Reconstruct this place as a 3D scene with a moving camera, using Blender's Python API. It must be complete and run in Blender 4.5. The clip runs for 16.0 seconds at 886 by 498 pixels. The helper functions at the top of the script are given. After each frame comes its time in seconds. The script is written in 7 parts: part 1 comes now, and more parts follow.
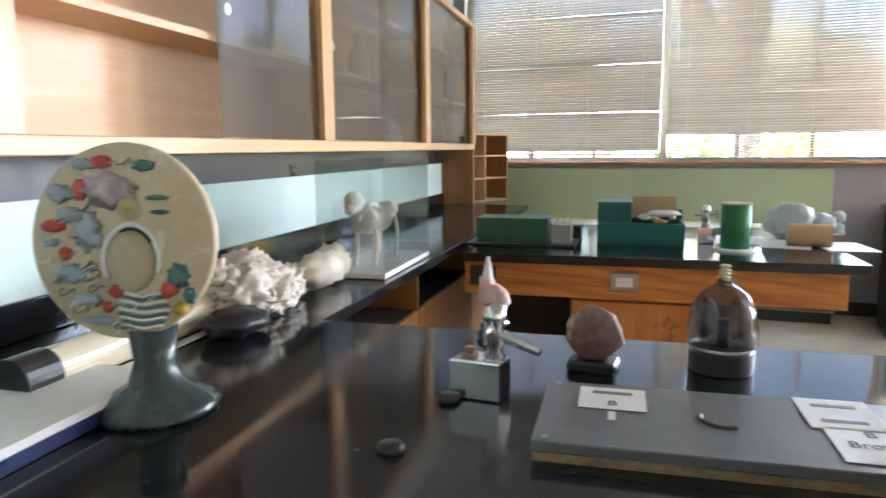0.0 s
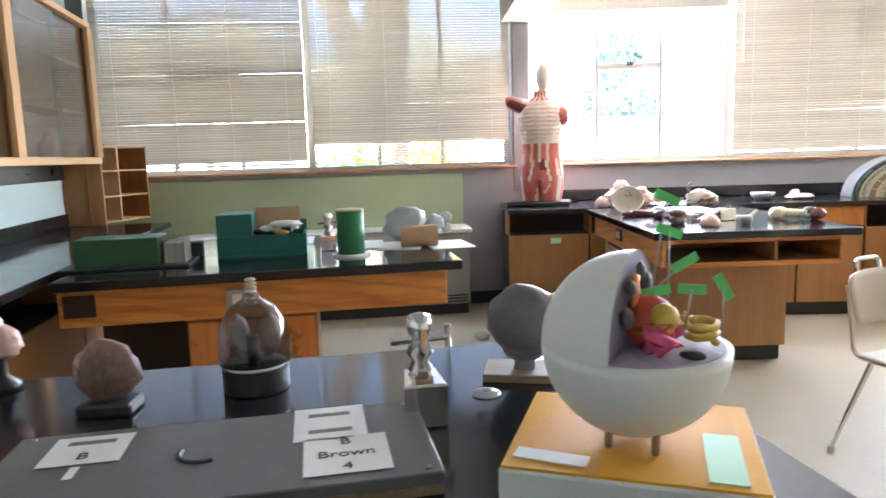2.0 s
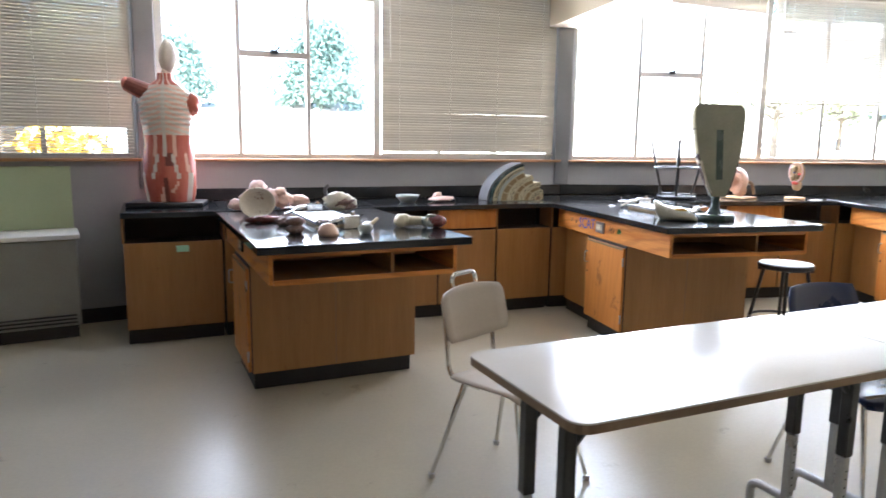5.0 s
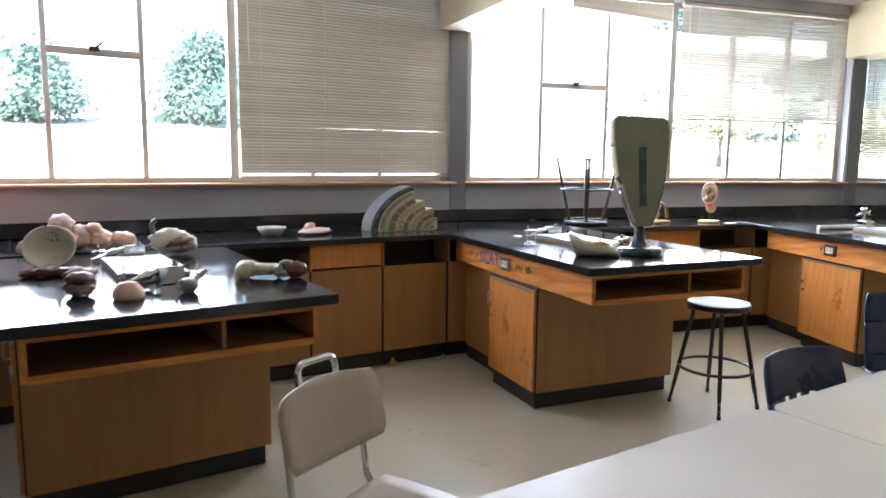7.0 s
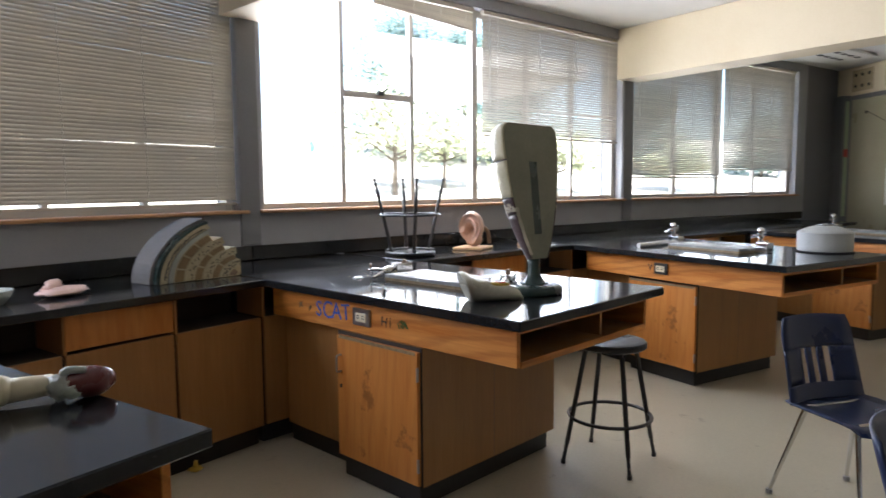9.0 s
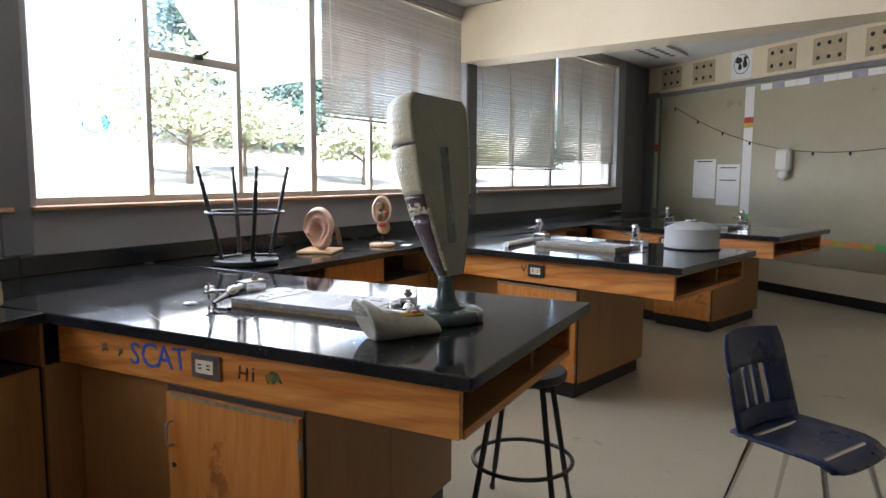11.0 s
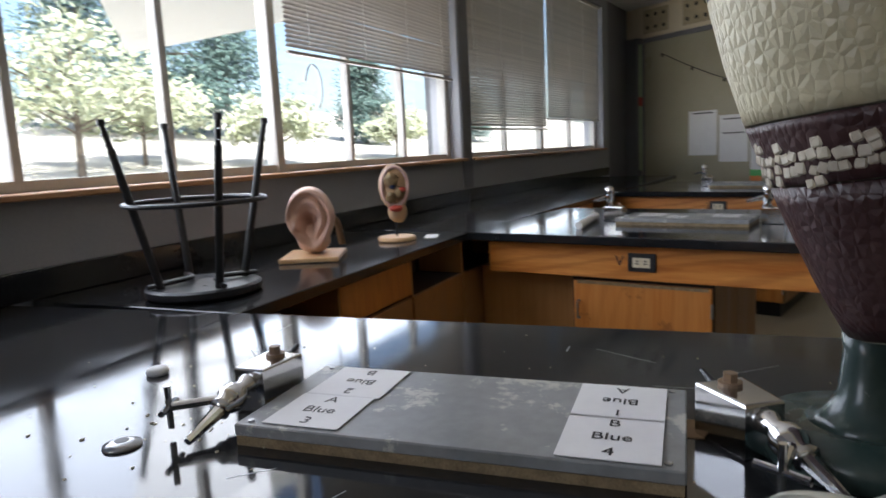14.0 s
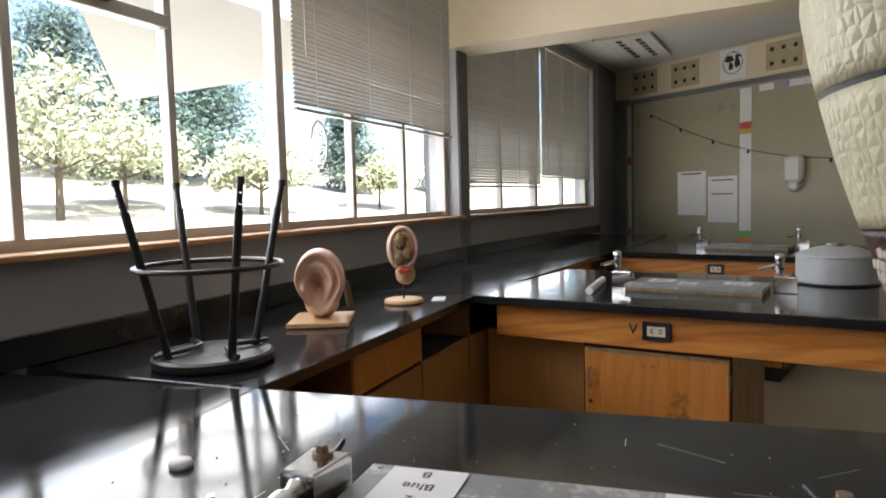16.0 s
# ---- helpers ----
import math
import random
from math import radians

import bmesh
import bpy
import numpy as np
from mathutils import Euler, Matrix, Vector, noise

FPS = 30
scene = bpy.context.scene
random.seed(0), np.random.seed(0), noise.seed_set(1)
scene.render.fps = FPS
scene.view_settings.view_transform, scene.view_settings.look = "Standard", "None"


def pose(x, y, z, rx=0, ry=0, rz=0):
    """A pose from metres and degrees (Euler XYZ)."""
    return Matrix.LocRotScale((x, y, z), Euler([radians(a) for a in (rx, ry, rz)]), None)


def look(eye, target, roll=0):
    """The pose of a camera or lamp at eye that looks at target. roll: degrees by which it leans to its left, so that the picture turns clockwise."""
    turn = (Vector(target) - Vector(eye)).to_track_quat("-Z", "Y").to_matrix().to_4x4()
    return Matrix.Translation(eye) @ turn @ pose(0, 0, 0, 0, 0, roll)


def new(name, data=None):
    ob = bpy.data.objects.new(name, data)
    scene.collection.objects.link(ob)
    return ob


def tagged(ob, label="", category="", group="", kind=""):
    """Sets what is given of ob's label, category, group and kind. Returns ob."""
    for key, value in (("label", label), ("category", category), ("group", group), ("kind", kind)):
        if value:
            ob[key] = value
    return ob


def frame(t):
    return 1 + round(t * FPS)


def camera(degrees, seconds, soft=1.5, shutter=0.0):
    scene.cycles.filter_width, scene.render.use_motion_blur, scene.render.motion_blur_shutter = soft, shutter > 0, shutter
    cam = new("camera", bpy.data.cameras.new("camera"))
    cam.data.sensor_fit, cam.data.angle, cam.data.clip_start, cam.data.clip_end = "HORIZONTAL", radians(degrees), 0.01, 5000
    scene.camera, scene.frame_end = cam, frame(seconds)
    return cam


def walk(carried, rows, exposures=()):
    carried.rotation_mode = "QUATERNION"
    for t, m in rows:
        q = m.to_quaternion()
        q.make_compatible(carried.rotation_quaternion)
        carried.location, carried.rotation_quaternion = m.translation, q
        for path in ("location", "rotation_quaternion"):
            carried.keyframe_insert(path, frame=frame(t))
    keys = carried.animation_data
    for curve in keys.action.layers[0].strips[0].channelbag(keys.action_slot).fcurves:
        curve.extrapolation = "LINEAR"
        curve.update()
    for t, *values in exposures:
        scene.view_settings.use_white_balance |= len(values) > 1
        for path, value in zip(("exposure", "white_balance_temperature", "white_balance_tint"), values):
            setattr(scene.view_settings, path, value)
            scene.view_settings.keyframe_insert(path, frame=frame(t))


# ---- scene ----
cam = camera(66.2, 16.0, shutter=0.35)
PATH = [
    (0, (1.268, 0.697, 1.368), (-0.178, 2.047, 1.076), -0.5),
    (0.5, (1.308, 0.77, 1.367), (0.035, 2.285, 1.077), -1.6),
    (1, (1.361, 0.851, 1.362), (0.244, 2.482, 1.057), -2.1),
    (1.5, (1.424, 0.931, 1.36), (0.532, 2.699, 1.084), -1.9),
    (2, (1.493, 0.979, 1.357), (0.761, 2.82, 1.08), -1.7),
    (2.5, (1.559, 1.066, 1.36), (0.925, 2.946, 1.106), -0.6),
    (3, (1.598, 1.123, 1.356), (1.226, 3.071, 1.097), -1.4),
    (3.5, (1.633, 1.221, 1.385), (1.572, 3.209, 1.172), -2.2),
    (4, (1.668, 1.34, 1.394), (1.705, 3.322, 1.126), -4.8),
    (4.5, (1.781, 1.474, 1.383), (1.824, 3.444, 1.043), -2.7),
    (5, (1.933, 1.595, 1.396), (2.019, 3.569, 1.085), 0.8),
    (5.2, (1.98, 1.637, 1.399), (2.179, 3.598, 1.061), 0.6),
    (7.3, (2.143, 2.694, 1.414), (2.603, 4.629, 1.204), 0.5),
    (7.5, (2.093, 2.797, 1.408), (2.716, 4.691, 1.251), 0.0),
    (8, (1.992, 3.106, 1.404), (2.82, 4.911, 1.161), 0.7),
    (8.5, (1.937, 3.458, 1.393), (2.805, 5.251, 1.214), 0.0),
    (9, (1.875, 3.722, 1.397), (2.994, 5.369, 1.21), -0.4),
    (9.5, (1.85, 4.023, 1.394), (3.117, 5.554, 1.166), 0.1),
    (10, (1.896, 4.265, 1.419), (3.29, 5.691, 1.261), -2.6),
    (10.2, (1.91, 4.316, 1.427), (3.403, 5.634, 1.238), -1.2),
    (12.3, (2.678, 5.247, 1.348), (4.234, 6.481, 1.108), 0.9),
    (12.5, (2.733, 5.373, 1.34), (4.236, 6.675, 1.123), 1.7),
    (13, (2.878, 5.639, 1.311), (4.333, 6.982, 1.03), -2.1),
    (13.5, (2.981, 5.86, 1.321), (4.448, 7.197, 1.08), -1.1),
    (14, (2.963, 6.024, 1.315), (4.644, 7.068, 1.026), -2.8),
    (14.5, (2.934, 6.135, 1.333), (4.69, 7.019, 0.966), -2.2),
    (15, (2.953, 6.188, 1.323), (4.701, 7.076, 0.927), -0.9),
    (15.5, (2.956, 6.199, 1.348), (4.68, 7.167, 1.051), -1.6),
    (16, (2.967, 6.183, 1.372), (4.697, 7.177, 1.225), -1.5),
]
walk(cam, [(t, look(eye, target, roll)) for t, eye, target, roll in PATH],
     [(t, e, k, 15) for t, e, k in ((0, 4.38, 5650), (0.5, 4.58, 5650), (1.0, 4.5, 5650), (2.5, 4.2, 5650), (3.5, 3.7, 5550), (5.0, 3.35, 5600), (7.5, 2.7, 5700), (9.0, 2.2, 5800), (10.0, 1.95, 5800), (12.5, 1.8, 5750), (13.0, 1.6, 5650), (14.5, 1.02, 6000), (15.0, 1.15, 6080), (15.5, 1.3, 6150), (16.0, 1.35, 6300))])


# ---- world and light ----
world = bpy.data.worlds.new("sky")
scene.world = world
world.use_nodes = True
wn = world.node_tree
sky = wn.nodes.new("ShaderNodeTexSky")
sky.sky_type, sky.sun_disc = "NISHITA", False
sky.dust_density, sky.air_density, sky.ozone_density = 2.5, 1.0, 0.0
SUN_EL, SUN_AZ = 50, 205
sky.sun_elevation, sky.sun_rotation = radians(SUN_EL), radians(SUN_AZ)
wn.links.new(sky.outputs[0], wn.nodes["Background"].inputs[0])
wn.nodes["Background"].inputs[1].default_value = 0.15

sun = new("sun", bpy.data.lights.new("sun", "SUN"))
sun.data.energy, sun.data.angle, sun.data.color = 5.0, radians(0.6), (1.0, 0.95, 0.86)
sun_from = Vector((math.sin(radians(SUN_AZ)) * math.cos(radians(SUN_EL)), math.cos(radians(SUN_AZ)) * math.cos(radians(SUN_EL)), math.sin(radians(SUN_EL))))
sun.matrix_world = look(sun_from * 50, (0, 0, 0))

# ---- materials ----
def surf(name, a, b=None, rough=0.5, scale=6.0, grain=60.0, bump=0.1, metal=0.0, stretch=(1, 1, 1), spots=None, rand=0.0, coat=0.0, rough_var=0.1, trans=0.0, spot_size=9.0, spot_cut=0.66):
    """A surface of two blended colours with broad mottling, fine grain, optional stains and relief."""
    m = bpy.data.materials.new(name)
    m.use_nodes = True
    nt = m.node_tree
    n, link = nt.nodes, nt.links.new
    bs = n["Principled BSDF"]
    co = n.new("ShaderNodeTexCoord")
    mp = n.new("ShaderNodeMapping")
    mp.inputs["Scale"].default_value = stretch
    link(co.outputs["Object"], mp.inputs["Vector"])
    info = n.new("ShaderNodeObjectInfo")
    if rand:
        link(info.outputs["Random"], mp.inputs["Location"])
    n1 = n.new("ShaderNodeTexNoise")
    n1.inputs["Scale"].default_value, n1.inputs["Detail"].default_value, n1.inputs["Roughness"].default_value = scale, 6, 0.6
    n2 = n.new("ShaderNodeTexNoise")
    n2.inputs["Scale"].default_value, n2.inputs["Detail"].default_value = grain, 4
    for q in (n1, n2):
        link(mp.outputs["Vector"], q.inputs["Vector"])
    add = n.new("ShaderNodeMath")
    add.operation = "MULTIPLY_ADD"
    link(n2.outputs["Fac"], add.inputs[0])
    add.inputs[1].default_value = 0.45
    link(n1.outputs["Fac"], add.inputs[2])
    ramp = n.new("ShaderNodeValToRGB")
    ramp.color_ramp.elements[0].position, ramp.color_ramp.elements[1].position = 0.5, 0.95
    ramp.color_ramp.elements[0].color = (*a, 1)
    ramp.color_ramp.elements[1].color = (*(b or a), 1)
    link(add.outputs[0], ramp.inputs["Fac"])
    out = ramp.outputs["Color"]
    if spots:
        n3 = n.new("ShaderNodeTexNoise")
        n3.inputs["Scale"].default_value, n3.inputs["Detail"].default_value, n3.inputs["Roughness"].default_value = spot_size, 8, 0.7
        link(co.outputs["Object"], n3.inputs["Vector"])
        r3 = n.new("ShaderNodeValToRGB")
        r3.color_ramp.elements[0].position, r3.color_ramp.elements[1].position = spot_cut, spot_cut + 0.05
        link(n3.outputs["Fac"], r3.inputs["Fac"])
        mix = n.new("ShaderNodeMix")
        mix.data_type = "RGBA"
        link(r3.outputs["Color"], mix.inputs["Factor"])
        link(out, mix.inputs[6])
        mix.inputs[7].default_value = (*spots, 1)
        out = mix.outputs[2]
    if rand:
        hs = n.new("ShaderNodeHueSaturation")
        mr = n.new("ShaderNodeMapRange")
        mr.inputs["To Min"].default_value, mr.inputs["To Max"].default_value = 1 - rand, 1 + rand
        link(info.outputs["Random"], mr.inputs["Value"])
        link(mr.outputs["Result"], hs.inputs["Value"])
        link(out, hs.inputs["Color"])
        out = hs.outputs["Color"]
    link(out, bs.inputs["Base Color"])
    rr = n.new("ShaderNodeMapRange")
    rr.inputs["From Min"].default_value, rr.inputs["From Max"].default_value = 0.3, 0.7
    rr.inputs["To Min"].default_value, rr.inputs["To Max"].default_value = max(0.02, rough - rough_var), min(1, rough + rough_var)
    link(n1.outputs["Fac"], rr.inputs["Value"])
    link(rr.outputs["Result"], bs.inputs["Roughness"])
    bs.inputs["Metallic"].default_value = metal
    bs.inputs["Coat Weight"].default_value = coat
    bs.inputs["Transmission Weight"].default_value = trans
    if bump:
        bp = n.new("ShaderNodeBump")
        bp.inputs["Strength"].default_value, bp.inputs["Distance"].default_value = bump, 0.004
        link(add.outputs[0], bp.inputs["Height"])
        link(bp.outputs["Normal"], bs.inputs["Normal"])
    return m


def wood(name, a, b, rough=0.4, axis="x", scale=1.0, bump=0.06, spots=None, spot_cut=0.66, figure=0.0):
    """Varnished timber or ply with grain drawn out along one axis."""
    st = {"x": (0.6, 9, 9), "y": (9, 0.6, 9), "z": (9, 9, 0.6)}[axis]
    m = surf(name, a, b, rough, 2.2 * scale, 14 * scale, bump, stretch=st, rough_var=0.12, spots=spots, spot_size=5, spot_cut=spot_cut)
    if figure:
        n, link = m.node_tree.nodes, m.node_tree.links.new
        base = n["Principled BSDF"].inputs["Base Color"]
        src = base.links[0].from_socket
        co, mp, wv, rp, mx = n.new("ShaderNodeTexCoord"), n.new("ShaderNodeMapping"), n.new("ShaderNodeTexWave"), n.new("ShaderNodeValToRGB"), n.new("ShaderNodeMix")
        mp.inputs["Scale"].default_value = {"x": (1.4, 9, 9), "y": (9, 1.4, 9), "z": (9, 9, 1.4)}[axis]
        wv.bands_direction = "DIAGONAL"
        wv.inputs["Scale"].default_value, wv.inputs["Distortion"].default_value, wv.inputs["Detail"].default_value, wv.inputs["Detail Scale"].default_value = 1.1, 7.0, 3.0, 0.8
        rp.color_ramp.elements[0].color, rp.color_ramp.elements[1].color = (0.55, 0.42, 0.30, 1), (1, 1, 1, 1)
        rp.color_ramp.elements[0].position, rp.color_ramp.elements[1].position = 0.05, 0.45
        mx.data_type, mx.blend_type = "RGBA", "MULTIPLY"
        mx.inputs["Factor"].default_value = figure
        link(co.outputs["Object"], mp.inputs["Vector"])
        link(mp.outputs["Vector"], wv.inputs["Vector"])
        link(wv.outputs["Fac"], rp.inputs["Fac"])
        link(src, mx.inputs[6])
        link(rp.outputs["Color"], mx.inputs[7])
        link(mx.outputs[2], base)
    return m


def glass(name, tint=(0.98, 1, 0.99), rough=0.0, gloss=0.05):
    """Clear thin pane: see-through, with gloss that grows towards grazing."""
    m = bpy.data.materials.new(name)
    m.use_nodes = True
    n, link = m.node_tree.nodes, m.node_tree.links.new
    tr, gl, mx = n.new("ShaderNodeBsdfTransparent"), n.new("ShaderNodeBsdfGlossy"), n.new("ShaderNodeMixShader")
    lw, pw, ad = n.new("ShaderNodeLayerWeight"), n.new("ShaderNodeMath"), n.new("ShaderNodeMath")
    tr.inputs[0].default_value = (*tint, 1)
    gl.inputs["Roughness"].default_value = rough
    pw.operation, ad.operation = "POWER", "MULTIPLY_ADD"
    pw.inputs[1].default_value, ad.inputs[1].default_value, ad.inputs[2].default_value = 5, 0.6, gloss
    link(lw.outputs["Facing"], pw.inputs[0])
    link(pw.outputs[0], ad.inputs[0])
    link(ad.outputs[0], mx.inputs[0])
    link(tr.outputs[0], mx.inputs[1])
    link(gl.outputs[0], mx.inputs[2])
    link(mx.outputs[0], n["Material Output"].inputs["Surface"])
    return m


M_FLOOR = surf("floor_tile", (0.43, 0.392, 0.285), (0.525, 0.480, 0.360), 0.34, 0.8, 70, 0.0, rough_var=0.05, spots=(0.36, 0.32, 0.23), spot_size=3.5, spot_cut=0.62)
M_GREY = surf("grey_paint", (0.30, 0.30, 0.31), (0.36, 0.36, 0.37), 0.6, 2.0, 90, 0.08)
M_GREYDK = surf("dark_grey_paint", (0.16, 0.16, 0.165), (0.20, 0.20, 0.21), 0.55, 2.0, 90, 0.08)
M_CREAM = surf("cream_paint", (0.72, 0.62, 0.44), (0.78, 0.69, 0.52), 0.6, 1.5, 80, 0.06)
M_WHITE = surf("white_paint", (0.74, 0.73, 0.70), (0.80, 0.79, 0.76), 0.55, 2.0, 80, 0.06)
M_CEIL = surf("ceiling_paint", (0.70, 0.69, 0.66), (0.76, 0.75, 0.72), 0.7, 2.0, 120, 0.15)
M_GREEN = surf("green_board", (0.42, 0.50, 0.30), (0.46, 0.54, 0.34), 0.55, 2.0, 80, 0.05)
M_MINT = surf("mint_wall", (0.62, 0.76, 0.70), (0.68, 0.80, 0.75), 0.4, 2.0, 60, 0.05)
M_TOP = surf("black_bench_top", (0.012, 0.013, 0.014), (0.020, 0.021, 0.023), 0.10, 3.0, 50, 0.03, rough_var=0.06, spots=(0.20, 0.20, 0.19), spot_size=42, spot_cut=0.665)
M_TOE = surf("black_toe_rubber", (0.012, 0.012, 0.012), (0.025, 0.025, 0.025), 0.5, 4, 60, 0.06)
M_OAK = wood("oak_rail", (0.46, 0.145, 0.020), (0.68, 0.30, 0.060), 0.42, "x", figure=0.45)
M_OAKY = wood("oak_rail_cross", (0.46, 0.145, 0.020), (0.68, 0.30, 0.060), 0.42, "y", figure=0.45)
M_PLY = wood("oak_ply", (0.30, 0.142, 0.042), (0.385, 0.195, 0.064), 0.42, "z", 0.7, spots=(0.24, 0.10, 0.028), spot_cut=0.64)
M_DOOR = wood("door_ply", (0.46, 0.155, 0.024), (0.58, 0.250, 0.055), 0.42, "z", 0.7, spots=(0.30, 0.11, 0.024), spot_cut=0.60, figure=0.15)
M_PINE = wood("light_oak", (0.60, 0.36, 0.16), (0.72, 0.47, 0.24), 0.4, "x", 0.8)
M_PINEZ = wood("light_oak_upright", (0.60, 0.36, 0.16), (0.72, 0.47, 0.24), 0.4, "z", 0.8)
# near-black colour that paints in the shade of cupboard insides, gaps and openings
M_CAVSHADE = surf("cavity_shade", (0.03, 0.022, 0.015), (0.05, 0.035, 0.025), 0.8, 5, 50, 0.05)
M_FRAME = surf("window_steel", (0.42, 0.40, 0.36), (0.50, 0.47, 0.42), 0.5, 5, 70, 0.06)
M_SILL = wood("sill_wood", (0.40, 0.20, 0.085), (0.55, 0.32, 0.15), 0.5, "x", figure=0.3)
M_SLAT = surf("blind_slat", (0.46, 0.41, 0.33), (0.52, 0.47, 0.39), 0.42, 3, 50, 0.0, rand=0.07)
M_CORD = surf("blind_cord", (0.70, 0.68, 0.62), None, 0.7, 5, 60, 0.0)
M_GLASS = glass("window_glass")
M_TABLE = surf("laminate_top", (0.60, 0.57, 0.51), (0.66, 0.63, 0.57), 0.2, 2, 120, 0.02, rough_var=0.06)
M_TEDGE = surf("brown_edge", (0.20, 0.13, 0.08), (0.26, 0.18, 0.11), 0.5, 8, 60, 0.05)
M_BLACKM = surf("black_metal", (0.012, 0.012, 0.013), (0.03, 0.03, 0.03), 0.35, 7, 60, 0.05)
M_CHROME = surf("chrome", (0.62, 0.62, 0.62), (0.75, 0.75, 0.75), 0.14, 6, 80, 0.03, metal=1.0)
M_STEEL = surf("dull_steel", (0.35, 0.35, 0.36), (0.46, 0.46, 0.46), 0.33, 6, 80, 0.05, metal=1.0)
M_BEIGE = surf("beige_plastic", (0.50, 0.43, 0.35), (0.56, 0.49, 0.40), 0.38, 4, 70, 0.04, spots=(0.42, 0.35, 0.28), spot_cut=0.74)
M_NAVY = surf("navy_plastic", (0.012, 0.022, 0.075), (0.02, 0.035, 0.10), 0.32, 4, 90, 0.05)
M_BOARD = surf("whiteboard", (0.36, 0.33, 0.22), (0.41, 0.375, 0.26), 0.35, 2, 60, 0.02)
M_PAPER = surf("paper", (0.78, 0.78, 0.78), (0.84, 0.84, 0.83), 0.6, 6, 60, 0.03)
M_TAPEG = surf("green_tape", (0.10, 0.50, 0.12), (0.14, 0.56, 0.16), 0.5, 6, 60, 0.02)
M_RED = surf("red_paint", (0.45, 0.05, 0.035), (0.58, 0.10, 0.06), 0.4, 8, 60, 0.08)
M_PINK = surf("flesh_plastic", (0.71, 0.45, 0.33), (0.78, 0.53, 0.41), 0.42, 6, 60, 0.06)
M_PALEPINK = surf("pale_pink_plaster", (0.62, 0.40, 0.34), (0.72, 0.53, 0.46), 0.5, 6, 60, 0.08)
M_BONE = surf("bone", (0.60, 0.54, 0.43), (0.72, 0.67, 0.57), 0.5, 7, 60, 0.12, spots=(0.28, 0.16, 0.11), spot_size=12, spot_cut=0.60)
M_IVORY = surf("ivory_plastic", (0.66, 0.58, 0.40), (0.74, 0.67, 0.50), 0.4, 6, 60, 0.05)
M_TAN = surf("tan_model", (0.42, 0.34, 0.20), (0.54, 0.45, 0.28), 0.55, 9, 60, 0.15)
M_DKTAN = surf("brown_cell_paint", (0.20, 0.135, 0.06), (0.29, 0.205, 0.10), 0.55, 9, 60, 0.15)
M_TANLT = surf("light_tan_model", (0.42, 0.36, 0.22), (0.52, 0.46, 0.31), 0.55, 9, 60, 0.15)
M_GREYMODEL = surf("grey_green_plaster", (0.34, 0.36, 0.32), (0.42, 0.44, 0.40), 0.5, 6, 60, 0.1)
M_SLATEGREY = surf("slate_grey_plaster", (0.15, 0.145, 0.145), (0.22, 0.215, 0.21), 0.55, 6, 60, 0.1)
M_BRAIN = surf("dark_grey_clay", (0.09, 0.09, 0.09), (0.16, 0.15, 0.15), 0.5, 6, 60, 0.15)
M_BROWNCLAY = surf("brown_clay", (0.12, 0.07, 0.055), (0.32, 0.20, 0.16), 0.5, 14, 60, 0.3, spots=(0.46, 0.34, 0.29), spot_size=16, spot_cut=0.56)
M_SPHERE = surf("white_foam_shell", (0.66, 0.67, 0.66), (0.72, 0.73, 0.72), 0.55, 4, 120, 0.1)
M_PURPLE = surf("mauve_paint", (0.30, 0.27, 0.40), (0.44, 0.41, 0.52), 0.6, 14, 60, 0.15)
M_PLAQUE = surf("tan_plaque_paint", (0.52, 0.43, 0.27), (0.62, 0.53, 0.36), 0.42, 7, 60, 0.1, spots=(0.66, 0.60, 0.48), spot_size=22, spot_cut=0.56)
M_MAUVEGREY = surf("lilac_grey_paint", (0.34, 0.28, 0.30), (0.52, 0.46, 0.47), 0.5, 30, 60, 0.2)
M_SEAGREEN = surf("sea_green_paint", (0.05, 0.14, 0.13), (0.14, 0.26, 0.24), 0.4, 20, 60, 0.1)
M_YELLOW = surf("yellow_felt", (0.68, 0.32, 0.008), (0.76, 0.40, 0.02), 0.7, 5, 120, 0.12)
M_MINTPAPER = surf("mint_paper", (0.42, 0.72, 0.50), (0.46, 0.76, 0.54), 0.6, 5, 60, 0.03)
M_GOLD = surf("mustard_clay", (0.50, 0.33, 0.03), (0.62, 0.45, 0.08), 0.5, 9, 60, 0.1)
M_MAGENTA = surf("magenta_clay", (0.60, 0.04, 0.14), (0.70, 0.09, 0.20), 0.5, 9, 60, 0.1)
M_ORANGE = surf("orange_clay", (0.75, 0.24, 0.06), (0.82, 0.32, 0.10), 0.5, 9, 60, 0.1)
M_TEAL = surf("teal_board", (0.004, 0.10, 0.085), (0.008, 0.14, 0.12), 0.45, 5, 60, 0.05)
M_GREENC = surf("green_card", (0.02, 0.16, 0.055), (0.035, 0.22, 0.08), 0.45, 6, 60, 0.05)
M_DKGREEN = surf("dark_green_card", (0.02, 0.09, 0.035), (0.03, 0.12, 0.05), 0.5, 6, 60, 0.05)
M_CARD = surf("brown_card", (0.42, 0.27, 0.14), (0.50, 0.34, 0.20), 0.65, 6, 60, 0.06)
M_BLUEGREY = surf("blue_grey_plaster", (0.30, 0.36, 0.38), (0.42, 0.47, 0.49), 0.5, 7, 60, 0.15)
M_BOARDGREY = surf("painted_grey_board", (0.20, 0.21, 0.21), (0.30, 0.31, 0.31), 0.38, 5, 40, 0.1, spots=(0.50, 0.50, 0.45), spot_size=11, spot_cut=0.575)
